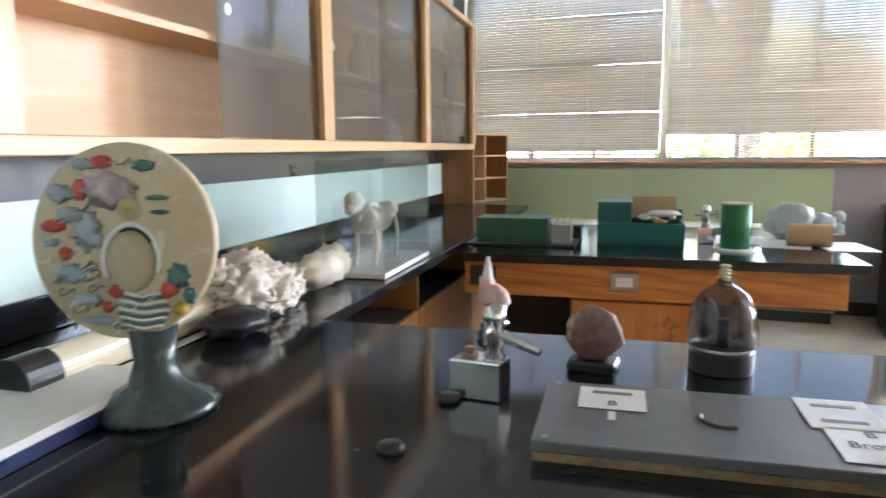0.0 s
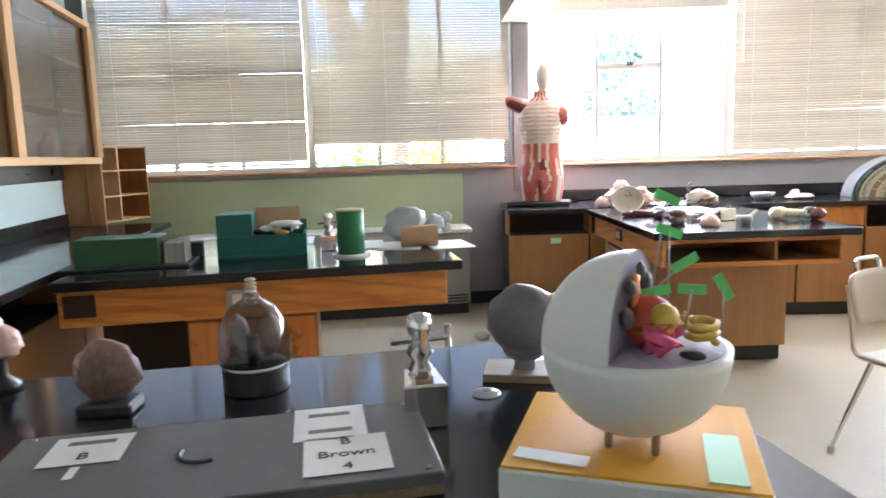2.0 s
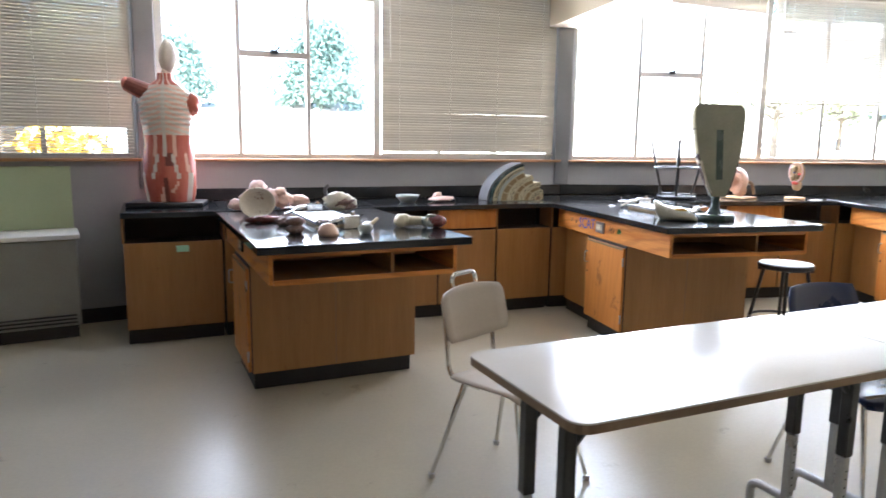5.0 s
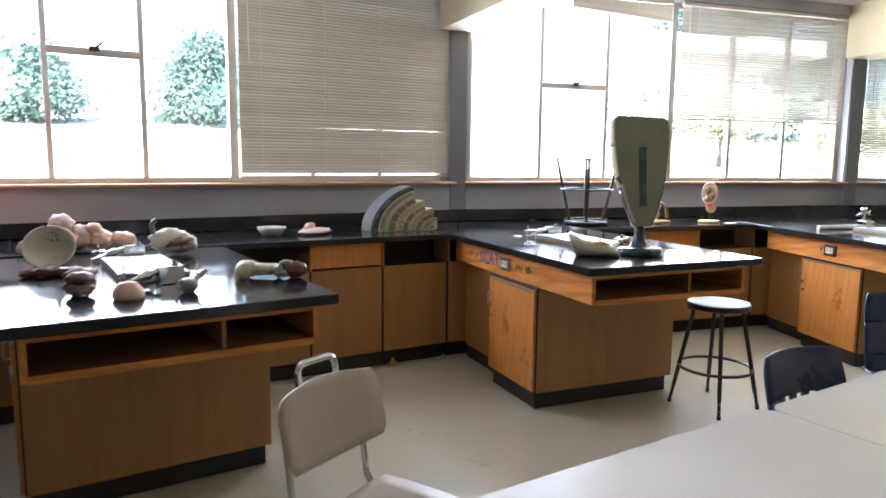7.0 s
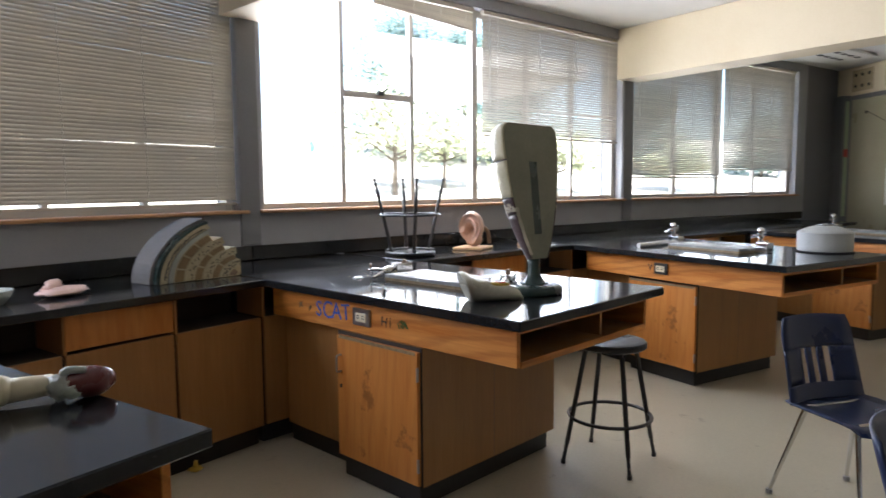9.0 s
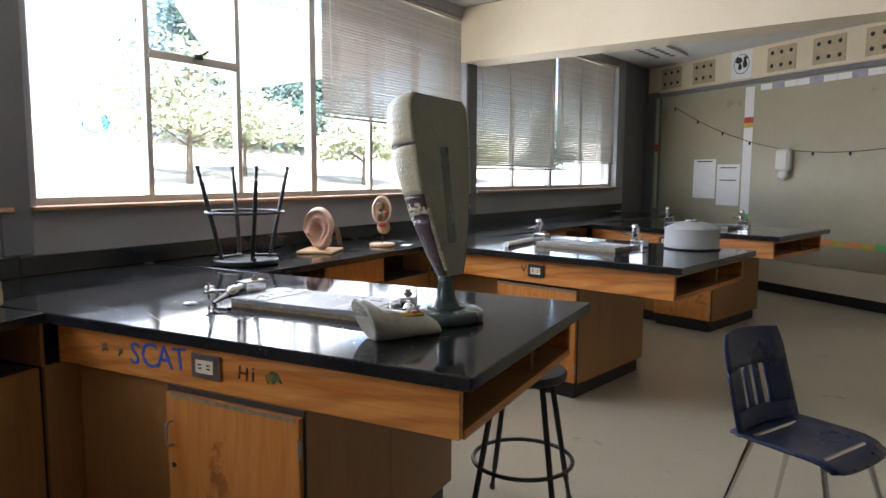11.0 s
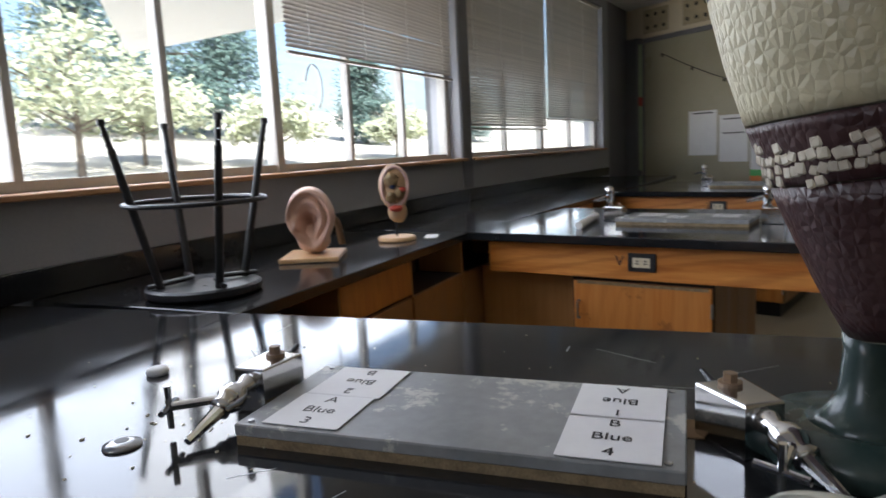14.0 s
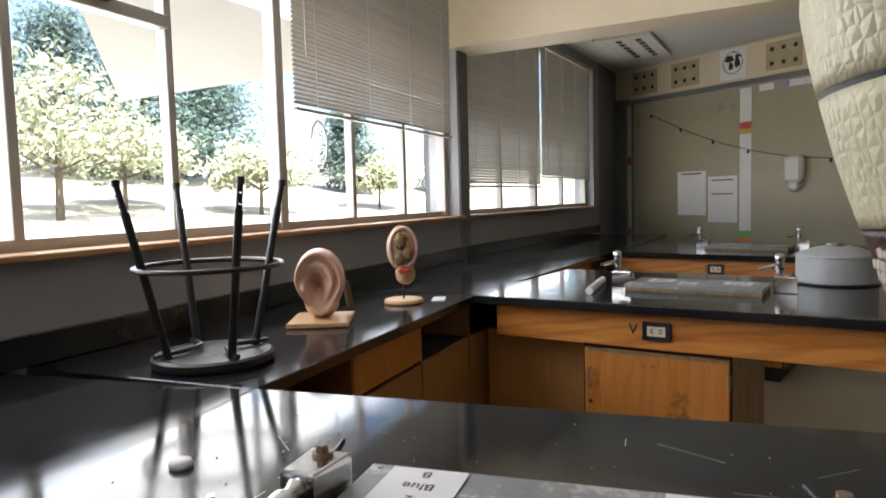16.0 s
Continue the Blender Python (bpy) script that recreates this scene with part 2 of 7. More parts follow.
M_BOARDDK = surf("dark_grey_board_paint", (0.105, 0.108, 0.11), (0.15, 0.152, 0.152), 0.36, 4, 40, 0.1, spots=(0.30, 0.30, 0.29), spot_size=9, spot_cut=0.68)
M_RAWEDGE = wood("raw_ply_edge", (0.14, 0.095, 0.045), (0.32, 0.24, 0.13), 0.6, "x", 2)
M_ACRYL = glass("clear_acrylic", (0.93, 0.95, 0.95), 0.02, 0.09)
# grey tint and raised gloss imitate the blinds mirrored in clear cupboard panes
M_CUPGLASS = glass("reflection_grey_cupboard_glass", (0.72, 0.73, 0.74), 0.04, 0.30)
M_SMOKE = glass("smoked_plastic", (0.52, 0.50, 0.50), 0.06, 0.08)
M_POT = surf("grey_enamel", (0.40, 0.42, 0.42), (0.46, 0.48, 0.48), 0.35, 5, 70, 0.04)
M_GREYMETAL = surf("grey_green_steel_paint", (0.25, 0.25, 0.22), (0.31, 0.31, 0.27), 0.45, 3, 80, 0.05)
M_TEALBASE = surf("dark_teal_enamel", (0.022, 0.040, 0.035), (0.042, 0.065, 0.058), 0.25, 6, 60, 0.06)
M_BLUEINK = surf("blue_ink", (0.035, 0.09, 0.42), None, 0.5, 6, 60, 0.0)
M_REDINK = surf("red_ink", (0.45, 0.04, 0.02), None, 0.5, 6, 60, 0.0)
M_INK = surf("black_ink", (0.012, 0.012, 0.012), None, 0.5, 6, 60, 0.0)
M_SPONGE = surf("natural_sponge", (0.42, 0.30, 0.14), (0.60, 0.46, 0.25), 0.85, 20, 90, 0.5)
M_WINE = surf("wine_red_enamel", (0.10, 0.02, 0.02), (0.17, 0.045, 0.04), 0.25, 6, 60, 0.05)
M_TORSOSKIN = surf("torso_muscle", (0.42, 0.07, 0.045), (0.56, 0.17, 0.11), 0.4, 7, 50, 0.15, stretch=(1.6, 1.6, 0.35))
M_TORSOWHITE = surf("torso_tendon", (0.60, 0.53, 0.44), (0.72, 0.66, 0.58), 0.4, 7, 50, 0.1)
M_DARKMUSCLE = surf("dark_muscle", (0.14, 0.03, 0.025), (0.24, 0.08, 0.06), 0.4, 7, 50, 0.1)
M_GLAZE = surf("crackled_glaze", (0.42, 0.41, 0.33), (0.53, 0.52, 0.43), 0.3, 8, 60, 0.06)
M_GRASS = surf("dry_ground", (0.55, 0.50, 0.40), (0.64, 0.60, 0.50), 0.9, 0.3, 6, 0.2)
M_BARK = surf("bark", (0.09, 0.07, 0.05), (0.16, 0.13, 0.10), 0.85, 4, 30, 0.4)
M_LEAF = surf("leaves", (0.34, 0.37, 0.21), (0.48, 0.49, 0.34), 0.6, 1.5, 10, 0.0)
M_LEAFDK = surf("conifer_needles", (0.07, 0.12, 0.10), (0.12, 0.19, 0.16), 0.65, 1.5, 10, 0.0)
M_YELLOWCAR = surf("yellow_panel", (0.70, 0.40, 0.02), None, 0.5, 1, 10, 0.0)


def scaled(name, a, b, size=60.0):
    """Painted plaster with rows of small raised scales."""
    m = surf(name, a, b, 0.42, 7, 60, 0.0)
    n, link = m.node_tree.nodes, m.node_tree.links.new
    co, br, bp = n.new("ShaderNodeTexCoord"), n.new("ShaderNodeTexVoronoi"), n.new("ShaderNodeBump")
    mp = n.new("ShaderNodeMapping")
    mp.inputs["Scale"].default_value = (size, size, size * 0.7)
    link(co.outputs["Object"], mp.inputs[0])
    link(mp.outputs[0], br.inputs["Vector"])
    br.feature = "DISTANCE_TO_EDGE"
    br.inputs["Scale"].default_value = 1.0
    br.inputs["Randomness"].default_value = 0.55
    bp.inputs["Strength"].default_value, bp.inputs["Distance"].default_value = 0.6, 0.006
    link(br.outputs["Distance"], bp.inputs["Height"])
    link(bp.outputs["Normal"], n["Principled BSDF"].inputs["Normal"])
    return m


M_SCALE = scaled("cream_scales", (0.42, 0.385, 0.25), (0.52, 0.48, 0.32), 75.0)
M_SCALEDK = scaled("plum_scales", (0.030, 0.011, 0.011), (0.055, 0.024, 0.022), 75.0)
M_CRACK = scaled("cracked_cream", (0.30, 0.26, 0.20), (0.58, 0.54, 0.42), 40)
M_FLATGREY = surf("olive_grey_cut", (0.16, 0.16, 0.11), (0.23, 0.23, 0.17), 0.4, 5, 60, 0.08)

# ---- building helpers ----
def part(name, bm, material, parent=None, label="", smooth=False, kind=""):
    """Links a bmesh as one mesh object under a thing or a part."""
    me = bpy.data.meshes.new(name)
    if smooth:
        for f in bm.faces:
            f.smooth = True
    bm.to_mesh(me)
    bm.free()
    me.materials.append(material)
    ob = new(name, me)
    ob.parent = parent
    return tagged(ob, label, kind=kind)


def thing(name, place, turn, label, category, group="", kind=""):
    ob = new(name)
    ob.empty_display_size = 0.1
    ob.matrix_world = pose(*place, 0, 0, turn)
    return tagged(ob, label, category, group, kind)


def solo(name, bm, material, place, turn, label, category, group="", smooth=False, kind=""):
    """A thing that is one mesh."""
    ob = part(name, bm, material, None, "", smooth)
    ob.matrix_world = pose(*place, 0, 0, turn)
    return tagged(ob, label, category, group, kind)


def mesh():
    return bmesh.new()


def box(bm, x0, x1, y0, y1, z0, z1, bevel=0.0, m=None, seg=1):
    vs = [bm.verts.new((x, y, z)) for z in (z0, z1) for x, y in ((x0, y0), (x1, y0), (x1, y1), (x0, y1))]
    fs = [bm.faces.new([vs[i] for i in q]) for q in ((3, 2, 1, 0), (4, 5, 6, 7), (0, 1, 5, 4), (1, 2, 6, 5), (2, 3, 7, 6), (3, 0, 4, 7))]
    if bevel:
        es = list({e for f in fs for e in f.edges})
        r = bmesh.ops.bevel(bm, geom=es, offset=bevel, segments=seg, affect="EDGES", profile=0.5)
        vs = list({v for f in r["faces"] for v in f.verts} | {v for v in vs if v.is_valid})
    if m is not None:
        bmesh.ops.transform(bm, matrix=m, verts=[v for v in vs if v.is_valid])
    return bm


def boxes(*rows, bevel=0.0):
    bm = mesh()
    for r in rows:
        box(bm, *r, bevel=bevel)
    return bm


def rod(bm, a, b, r0, r1=None, seg=10):
    """A round bar from a to b."""
    a, b = Vector(a), Vector(b)
    d = b - a
    r = bmesh.ops.create_cone(bm, cap_ends=True, segments=seg, radius1=r0, radius2=r0 if r1 is None else r1, depth=d.length)
    bmesh.ops.transform(bm, matrix=Matrix.Translation((a + b) / 2) @ d.to_track_quat("Z", "Y").to_matrix().to_4x4(), verts=r["verts"])
    return bm


def tube(bm, pts, r, seg=8, closed=False):
    """A bent pipe along points."""
    pts = [Vector(p) for p in pts]
    rings, n = [], len(pts)
    for i, p in enumerate(pts):
        a = pts[i - 1] if (i or closed) else p
        b = pts[(i + 1) % n] if (i < n - 1 or closed) else p
        t = (b - a).normalized()
        s = t.orthogonal().normalized() if not rings else (side - t * side.dot(t)).normalized()
        side = s
        u = t.cross(s)
        rings.append([bm.verts.new(p + (s * math.cos(k * 2 * math.pi / seg) + u * math.sin(k * 2 * math.pi / seg)) * r) for k in range(seg)])
    for i in range(n if closed else n - 1):
        A, B = rings[i], rings[(i + 1) % n]
        for k in range(seg):
            bm.faces.new((A[k], A[(k + 1) % seg], B[(k + 1) % seg], B[k]))
    if not closed:
        bm.faces.new(rings[0][::-1])
        bm.faces.new(rings[-1])
    return bm


def arc(pts, n=6, r=0.04):
    """Rounds the inner corners of a polyline."""
    pts = [Vector(p) for p in pts]
    out = [pts[0]]
    for a, b, c in zip(pts, pts[1:], pts[2:]):
        p, q = b + (a - b).normalized() * r, b + (c - b).normalized() * r
        for i in range(n + 1):
            t = i / n
            out.append(p * (1 - t) ** 2 + b * 2 * t * (1 - t) + q * t * t)
    return out + [pts[-1]]


def lathe(bm, profile, seg=24, m=None):
    """A turned shape from (radius, height) pairs."""
    rings, vs = [], []
    for r, z in profile:
        if r < 1e-5:
            ring = [bm.verts.new((0, 0, z))]
        else:
            ring = [bm.verts.new((r * math.cos(2 * math.pi * k / seg), r * math.sin(2 * math.pi * k / seg), z)) for k in range(seg)]
        rings.append(ring)
        vs += ring
    for A, B in zip(rings, rings[1:]):
        for k in range(seg):
            q = [A[k % len(A)], A[(k + 1) % len(A)], B[(k + 1) % len(B)], B[k % len(B)]]
            q = list(dict.fromkeys(q))
            if len(q) > 2:
                bm.faces.new(q)
    for ring, flip in ((rings[0], True), (rings[-1], False)):
        if len(ring) > 2:
            bm.faces.new(ring[::-1] if flip else ring)
    if m is not None:
        bmesh.ops.transform(bm, matrix=m, verts=vs)
    return bm


def lump(bm, c, size, rough=0.0, freq=3.0, sub=3, seed=0.0, m=None):
    """An uneven rounded body."""
    r = bmesh.ops.create_icosphere(bm, subdivisions=sub, radius=1.0)
    for v in r["verts"]:
        d = 1 + rough * noise.noise(v.co * freq + Vector((seed, seed * 1.7, 3.1)))
        v.co = Vector((v.co.x * size[0] * d, v.co.y * size[1] * d, v.co.z * size[2] * d))
    bmesh.ops.transform(bm, matrix=Matrix.Translation(c) @ (m or Matrix()), verts=r["verts"])
    return bm


def slab(bm, outline, z0, z1, bevel=0.0):
    """A flat plate with the outline given as (x, y) pairs, counter-clockwise."""
    lo = [bm.verts.new((x, y, z0)) for x, y in outline]
    hi = [bm.verts.new((x, y, z1)) for x, y in outline]
    n = len(outline)
    top = bm.faces.new(hi)
    bot = bm.faces.new(lo[::-1])
    for i in range(n):
        bm.faces.new((lo[i], lo[(i + 1) % n], hi[(i + 1) % n], hi[i]))
    if bevel:
        bmesh.ops.bevel(bm, geom=list(top.edges) + list(bot.edges), offset=bevel, segments=2, affect="EDGES", profile=0.5)
    return bm


def heading(p, q):
    return math.degrees(math.atan2(q[1] - p[1], q[0] - p[0]))


def span(p, q):
    return math.hypot(q[0] - p[0], q[1] - p[1])

# ---- plan ----
P_A0, P_AB, P_BC, P_CD, P_DE = (-3.50, 5.16), (-0.10, 6.95), (3.35, 8.17), (7.58, 8.64), (11.32, 8.70)
P_END = (12.14, 8.72)
P_SE, P_SW = (5.97, -2.8), (1.55, -2.8)
SILL, HEAD, CEIL, BEAM = 1.22, 2.88, 2.98, 2.47
TOP = 0.91

outline = [P_SW, P_SE, P_END, P_DE, P_CD, P_BC, P_AB, P_A0]


def grown(points, d):
    cx, cy = sum(p[0] for p in points) / len(points), sum(p[1] for p in points) / len(points)
    return [(x + d * (x - cx) / math.hypot(x - cx, y - cy), y + d * (y - cy) / math.hypot(x - cx, y - cy)) for x, y in points]


bm = slab(mesh(), grown(outline, 0.3), -0.15, -0.004)
floor = part("floor", bm, M_FLOOR)
tagged(floor, "waxed cream vinyl tile classroom floor", "floor", kind="structure")
bm = slab(mesh(), grown(outline, 0.3), CEIL, CEIL + 0.12)
tagged(part("ceiling", bm, M_CEIL), "white painted classroom ceiling", "ceiling", kind="structure")


def plain_wall(name, p, q, material, label, z1=CEIL, out=0.2):
    """A solid wall whose room face runs from p to q, with the room on its right."""
    L = span(p, q)
    ob = part(name, boxes((-0.05, L + 0.05, 0, out, 0, z1)), material)
    ob.matrix_world = pose(*p, 0, 0, 0, heading(p, q))
    return tagged(ob, label, "wall", kind="structure")


plain_wall("wall_west", P_SW, P_A0, M_MINT, "pale mint painted classroom side wall")
plain_wall("wall_east", P_END, P_SE, M_CREAM, "cream painted end wall of the classroom")
# unseen south wall, added to close the room; grey keeps bounced light low
plain_wall("wall_south", P_SE, P_SW, M_GREY, "unseen back wall of the classroom, grey to lower the fill light")
plain_wall("wall_corner", P_DE, P_END, M_GREYDK, "dark grey wall beside the last window")


def window_bay(k, p, q, u0, u1, vents, lights_each=3):
    """A bay of the window wall from pillar to pillar: wall below and above, steel window with two halves of three lights."""
    L, a = span(p, q), heading(p, q)
    m = pose(*p, 0, 0, 0, a)
    bm = boxes((0, L, 0, 0.24, 0, SILL), (0, L, 0, 0.24, HEAD, CEIL), (0, u0, 0, 0.24, SILL, HEAD), (u1, L, 0, 0.24, SILL, HEAD))
    w = part("wall_window_%d" % k, bm, M_GREY)
    w.matrix_world = m
    tagged(w, "grey painted wall under a wide window", "wall", kind="structure")
    win = thing("window_%d" % k, (0, 0, 0), 0, "wide steel-framed window in two halves of tall panes", "window", kind="structure")
    win.matrix_world = m
    part("window_sill", boxes((u0 - 0.03, u1 + 0.03, -0.045, 0.12, SILL, SILL + 0.022), bevel=0.004), M_SILL, win, "worn wooden window ledge")
    fr = mesh()
    y0, y1 = 0.10, 0.15
    mid = (u0 + u1) / 2
    for x in (u0 + 0.025, mid, u1 - 0.025):
        box(fr, x - 0.03, x + 0.03, y0 - 0.01, y1 + 0.01, SILL + 0.022, HEAD, 0.004)
    box(fr, u0, u1, y0, y1, SILL + 0.022, SILL + 0.06)
    box(fr, u0, u1, y0, y1, HEAD - 0.05, HEAD)
    lights = []
    for h, (s, e) in enumerate(((u0 + 0.05, mid - 0.03), (mid + 0.03, u1 - 0.05))):
        third = (e - s) / lights_each
        for j in range(1, lights_each):
            x = s + third * j
            box(fr, x - 0.018, x + 0.018, y0, y1, SILL + 0.05, HEAD - 0.04, 0.003)
        for j in range(lights_each):
            lights.append((s + third * j, s + third * (j + 1), h, j))
    part("window_frame", fr, M_FRAME, win)
    for x0, x1, h, j in lights:
        part("pane", boxes((x0, x1, y0 + 0.022, y0 + 0.027, SILL + 0.04, HEAD - 0.03)), M_GLASS, win).visible_shadow = False
        if (h, j) in vents:
            part("vent_bar", boxes((x0 + 0.004, x1 - 0.004, y0 - 0.012, y1, 2.055, 2.105), bevel=0.004), M_FRAME, win)
            part("latch", rod(boxes(((x0 + x1) / 2 - 0.03, (x0 + x1) / 2 + 0.03, y0 - 0.035, y0 - 0.010, 2.085, 2.115)), ((x0 + x1) / 2, y0 - 0.03, 2.10), ((x0 + x1) / 2 + 0.05, y0 - 0.06, 2.14), 0.007), M_BLACKM, win, "dark window latch")
    return m


MA = window_bay(1, P_A0, P_AB, 0.22, 3.76, ((0, 1),))
MB = window_bay(2, P_AB, P_BC, 0.08, 3.60, ((0, 1),))
MC = window_bay(3, P_BC, P_CD, 0.10, 4.17, ((0, 1),))
MD = window_bay(4, P_CD, P_DE, 0.10, 3.46, (), 2)


def skylight(k, m, u0, u1, z0, z1):
    """Skylight entering through an uncovered stretch of a window."""
    lamp = new("window_light_%d" % k, bpy.data.lights.new("window_light", "AREA"))
    lamp.data.shape, lamp.data.size, lamp.data.size_y, lamp.data.energy, lamp.data.color = "RECTANGLE", u1 - u0, z1 - z0, WINDOW_LIGHT * (u1 - u0) * (z1 - z0), (1.0, 0.98, 0.98)
    lamp.matrix_world = m @ pose((u0 + u1) / 2, 0.32, (z0 + z1) / 2, -90, 0, 0)


WINDOW_LIGHT = 8
skylight(1, MB, 0.12, 1.80, 1.28, 2.54)
skylight(2, MC, 0.14, 2.10, 1.28, 2.82)
skylight(3, MC, 2.16, 4.12, 1.28, 1.80)
skylight(4, MD, 0.14, 3.42, 1.28, 1.46)


def pillar(p, a):
    ob = part("pillar", boxes((-0.075, 0.075, -0.02, 0.30, TOP + 0.10, CEIL), bevel=0.006), M_GREYDK)
    ob.matrix_world = pose(*p, 0, 0, 0, a)
    tagged(ob, "dark grey painted pillar between two windows", "pillar", "pillars between the windows", "structure")
    bm = boxes((-0.17, 0.17, -9.0, -0.001, BEAM, CEIL - 0.004))
    ob = part("beam", bm, M_CREAM)
    ob.matrix_world = pose(*p, 0, 0, 0, a)
    tagged(ob, "cream painted roof beam under the ceiling", "beam", "roof beams", "structure")


pillar(P_AB, 24)
pillar(P_BC, 12)
pillar(P_CD, 1)


# ---- laboratory benches ----
def lab_bench(x, y, turn, width, depth, letter, base=(0.04, 1.03, 0.56, 1.13), rail_gap=0.0, ov=0.0):
    """An island bench joined to the wall counter: slab, apron rails, open shelf under the room end, base cupboard with a door on the side."""
    b = thing("lab_bench", (x, y, 0), turn, "oak laboratory bench with a black resin top", "bench", "laboratory benches")
    part("benchtop", boxes((0, width, 0, depth, TOP - 0.04, TOP), bevel=0.004), M_TOP, b, "glossy black resin top")
    i = 0.06
    part("apron", boxes((i, i + 0.022, 0.06, depth - rail_gap, 0.715, TOP - 0.04), bevel=0.002), M_OAKY, b, "oak rail with visible grain")
    part("apron", boxes((width - i - 0.022, width - i, 0.06, depth, 0.715, TOP - 0.04), bevel=0.002), M_OAKY, b)
    part("shelf", boxes((i + 0.022, width - i - 0.022, 0.065, base[2], 0.715, 0.735), (i + 0.022, width - i - 0.022, base[2] - 0.02, base[2], 0.735, TOP - 0.04)), M_PLY, b, "open shelf under the top")
    part("shelf_rail", boxes((i + 0.022, width - i - 0.022, 0.062, 0.084, TOP - 0.068, TOP - 0.04), bevel=0.002), M_OAK, b, "narrow oak rail under the top")
    part("shelf_divider", boxes((width * 0.62, width * 0.62 + 0.015, 0.09, base[2] - 0.02, 0.735, TOP - 0.04)), M_PLY, b)
    part("shelf_edge", boxes((i + 0.022, width - i - 0.022, 0.055, 0.065, 0.712, 0.738)), M_OAK, b)
    u0, u1, v0, v1 = base
    part("base_cupboard", boxes((u0 + 0.02, u1, v0, v1, 0.10, 0.713), (u0 + 0.10, u1 - 0.1, v1, depth, 0.10, 0.713)), M_PLY, b, "brown varnished plywood cupboard")
    part("seam", boxes(((u0 + u1) / 2 - 0.0015, (u0 + u1) / 2 + 0.0015, v0 - 0.001, v0 + 0.004, 0.105, 0.71)), M_TEDGE, b)
    part("toe_kick", boxes((u0 + 0.03, u1 - 0.02, v0 + 0.03, v1 - 0.02, 0, 0.10), (u0 + 0.12, u1 - 0.12, v1, depth, 0, 0.10)), M_TOE, b, "black rubber plinth")
    part("door_gap", boxes((u0 + 0.014, u0 + 0.0205, v0 + 0.001, v1 - 0.001, 0.102, 0.711)), M_CAVSHADE, b)
    d = part("door", boxes((u0 - 0.004, u0 + 0.016, v0 + 0.008, v1 - 0.012, 0.108, 0.695), bevel=0.003), M_DOOR, b, "scuffed oak cupboard door")
    part("worn_edge", boxes((u0 - 0.0055, u0 - 0.003, v0 + 0.02, v1 - 0.03, 0.680, 0.694)), M_RAWEDGE, d, "bare worn upper edge")
    part("pull", tube(mesh(), arc([(u0 - 0.004, v1 - 0.04, 0.60), (u0 - 0.03, v1 - 0.04, 0.60), (u0 - 0.03, v1 - 0.04, 0.52), (u0 - 0.004, v1 - 0.04, 0.52)], 4, 0.012), 0.005, 8), M_STEEL, d, "small steel pull")
    part("lock", rod(mesh(), (u0 - 0.007, v1 - 0.04, 0.45), (u0 - 0.002, v1 - 0.04, 0.45), 0.009, seg=12), M_BLACKM, d)
    for z in (0.20, 0.60):
        part("hinge", rod(mesh(), (u0 - 0.004, v0 + 0.008, z - 0.03), (u0 - 0.004, v0 + 0.008, z + 0.03), 0.006), M_STEEL, d)
    ov = ov or depth * 0.53 + 0.05
    o = part("outlet", boxes((i - 0.012, i, ov - 0.06, ov + 0.06, 0.755, 0.835), bevel=0.003), M_STEEL if letter == "C" else M_BLACKM, b, "metal socket plate")
    part("socket", boxes((i - 0.015, i - 0.012, ov - 0.038, ov + 0.038, 0.774, 0.816), bevel=0.001), M_IVORY, o, "cream double socket")
    for y in (-0.018, 0.018):
        for z in (0.788, 0.800):
            part("slot", boxes((i - 0.0158, i - 0.0149, ov + y - 0.007, ov + y + 0.007, z, z + 0.005)), M_INK, o)
    return b


BENCHES = dict(B=(1.22, 4.68, 22, 1.10, 1.62), C=(3.44, 5.54, 12, 1.12, 1.70), D=(5.74, 5.85, -3, 1.22, 1.85), Z=(8.15, 5.92, -8, 1.22, 1.85))
BASES = dict(B=((0.04, 1.03, 0.62, 1.20),), D=((0.085, 1.0, 0.68, 1.31), 0.12, 0.97))
bench = {}
for key, (x, y, a, w, d) in BENCHES.items():
    bench[key] = lab_bench(x, y, a, w, d, key, *BASES.get(key, ()))


def counter(name, p, q, depth, label, cells):
    """A wall counter whose front top edge runs from p to q: slab, splash, and cupboards with drawers or open slots above."""
    L, a = span(p, q), heading(p, q)
    c = thing(name, (*p, 0), a, label, "counter", "wall counters")
    part("countertop", boxes((0, L, 0, depth, TOP - 0.04, TOP - 0.002), bevel=0.003), M_TOP, c, "black resin top")
    # carcass coloured near black, so the open slots look deep in shade
    part("carcass", boxes((0.01, L - 0.01, 0.06, depth - 0.3, 0.10, 0.70), (0.01, L - 0.01, 0.30, depth - 0.3, 0.70, TOP - 0.04)), M_CAVSHADE, c)
    part("toe_kick", boxes((0.01, L - 0.01, 0.09, depth - 0.4, 0, 0.10)), M_TOE, c)
    n = len(cells)
    for i, kind in enumerate(cells):
        x0, x1 = L * i / n + 0.008, L * (i + 1) / n - 0.008
        part("door", boxes((x0, x1, 0.04, 0.06, 0.11, 0.70), bevel=0.002), M_PLY, c)
        if kind == "d":
            part("drawer", boxes((x0, x1, 0.04, 0.06, 0.715, TOP - 0.045), bevel=0.002), M_DOOR, c)
        part("divider", boxes((x0 - 0.008, x0 + 0.006, 0.045, 0.30, 0.70, TOP - 0.04)), M_PLY, c)
    return c


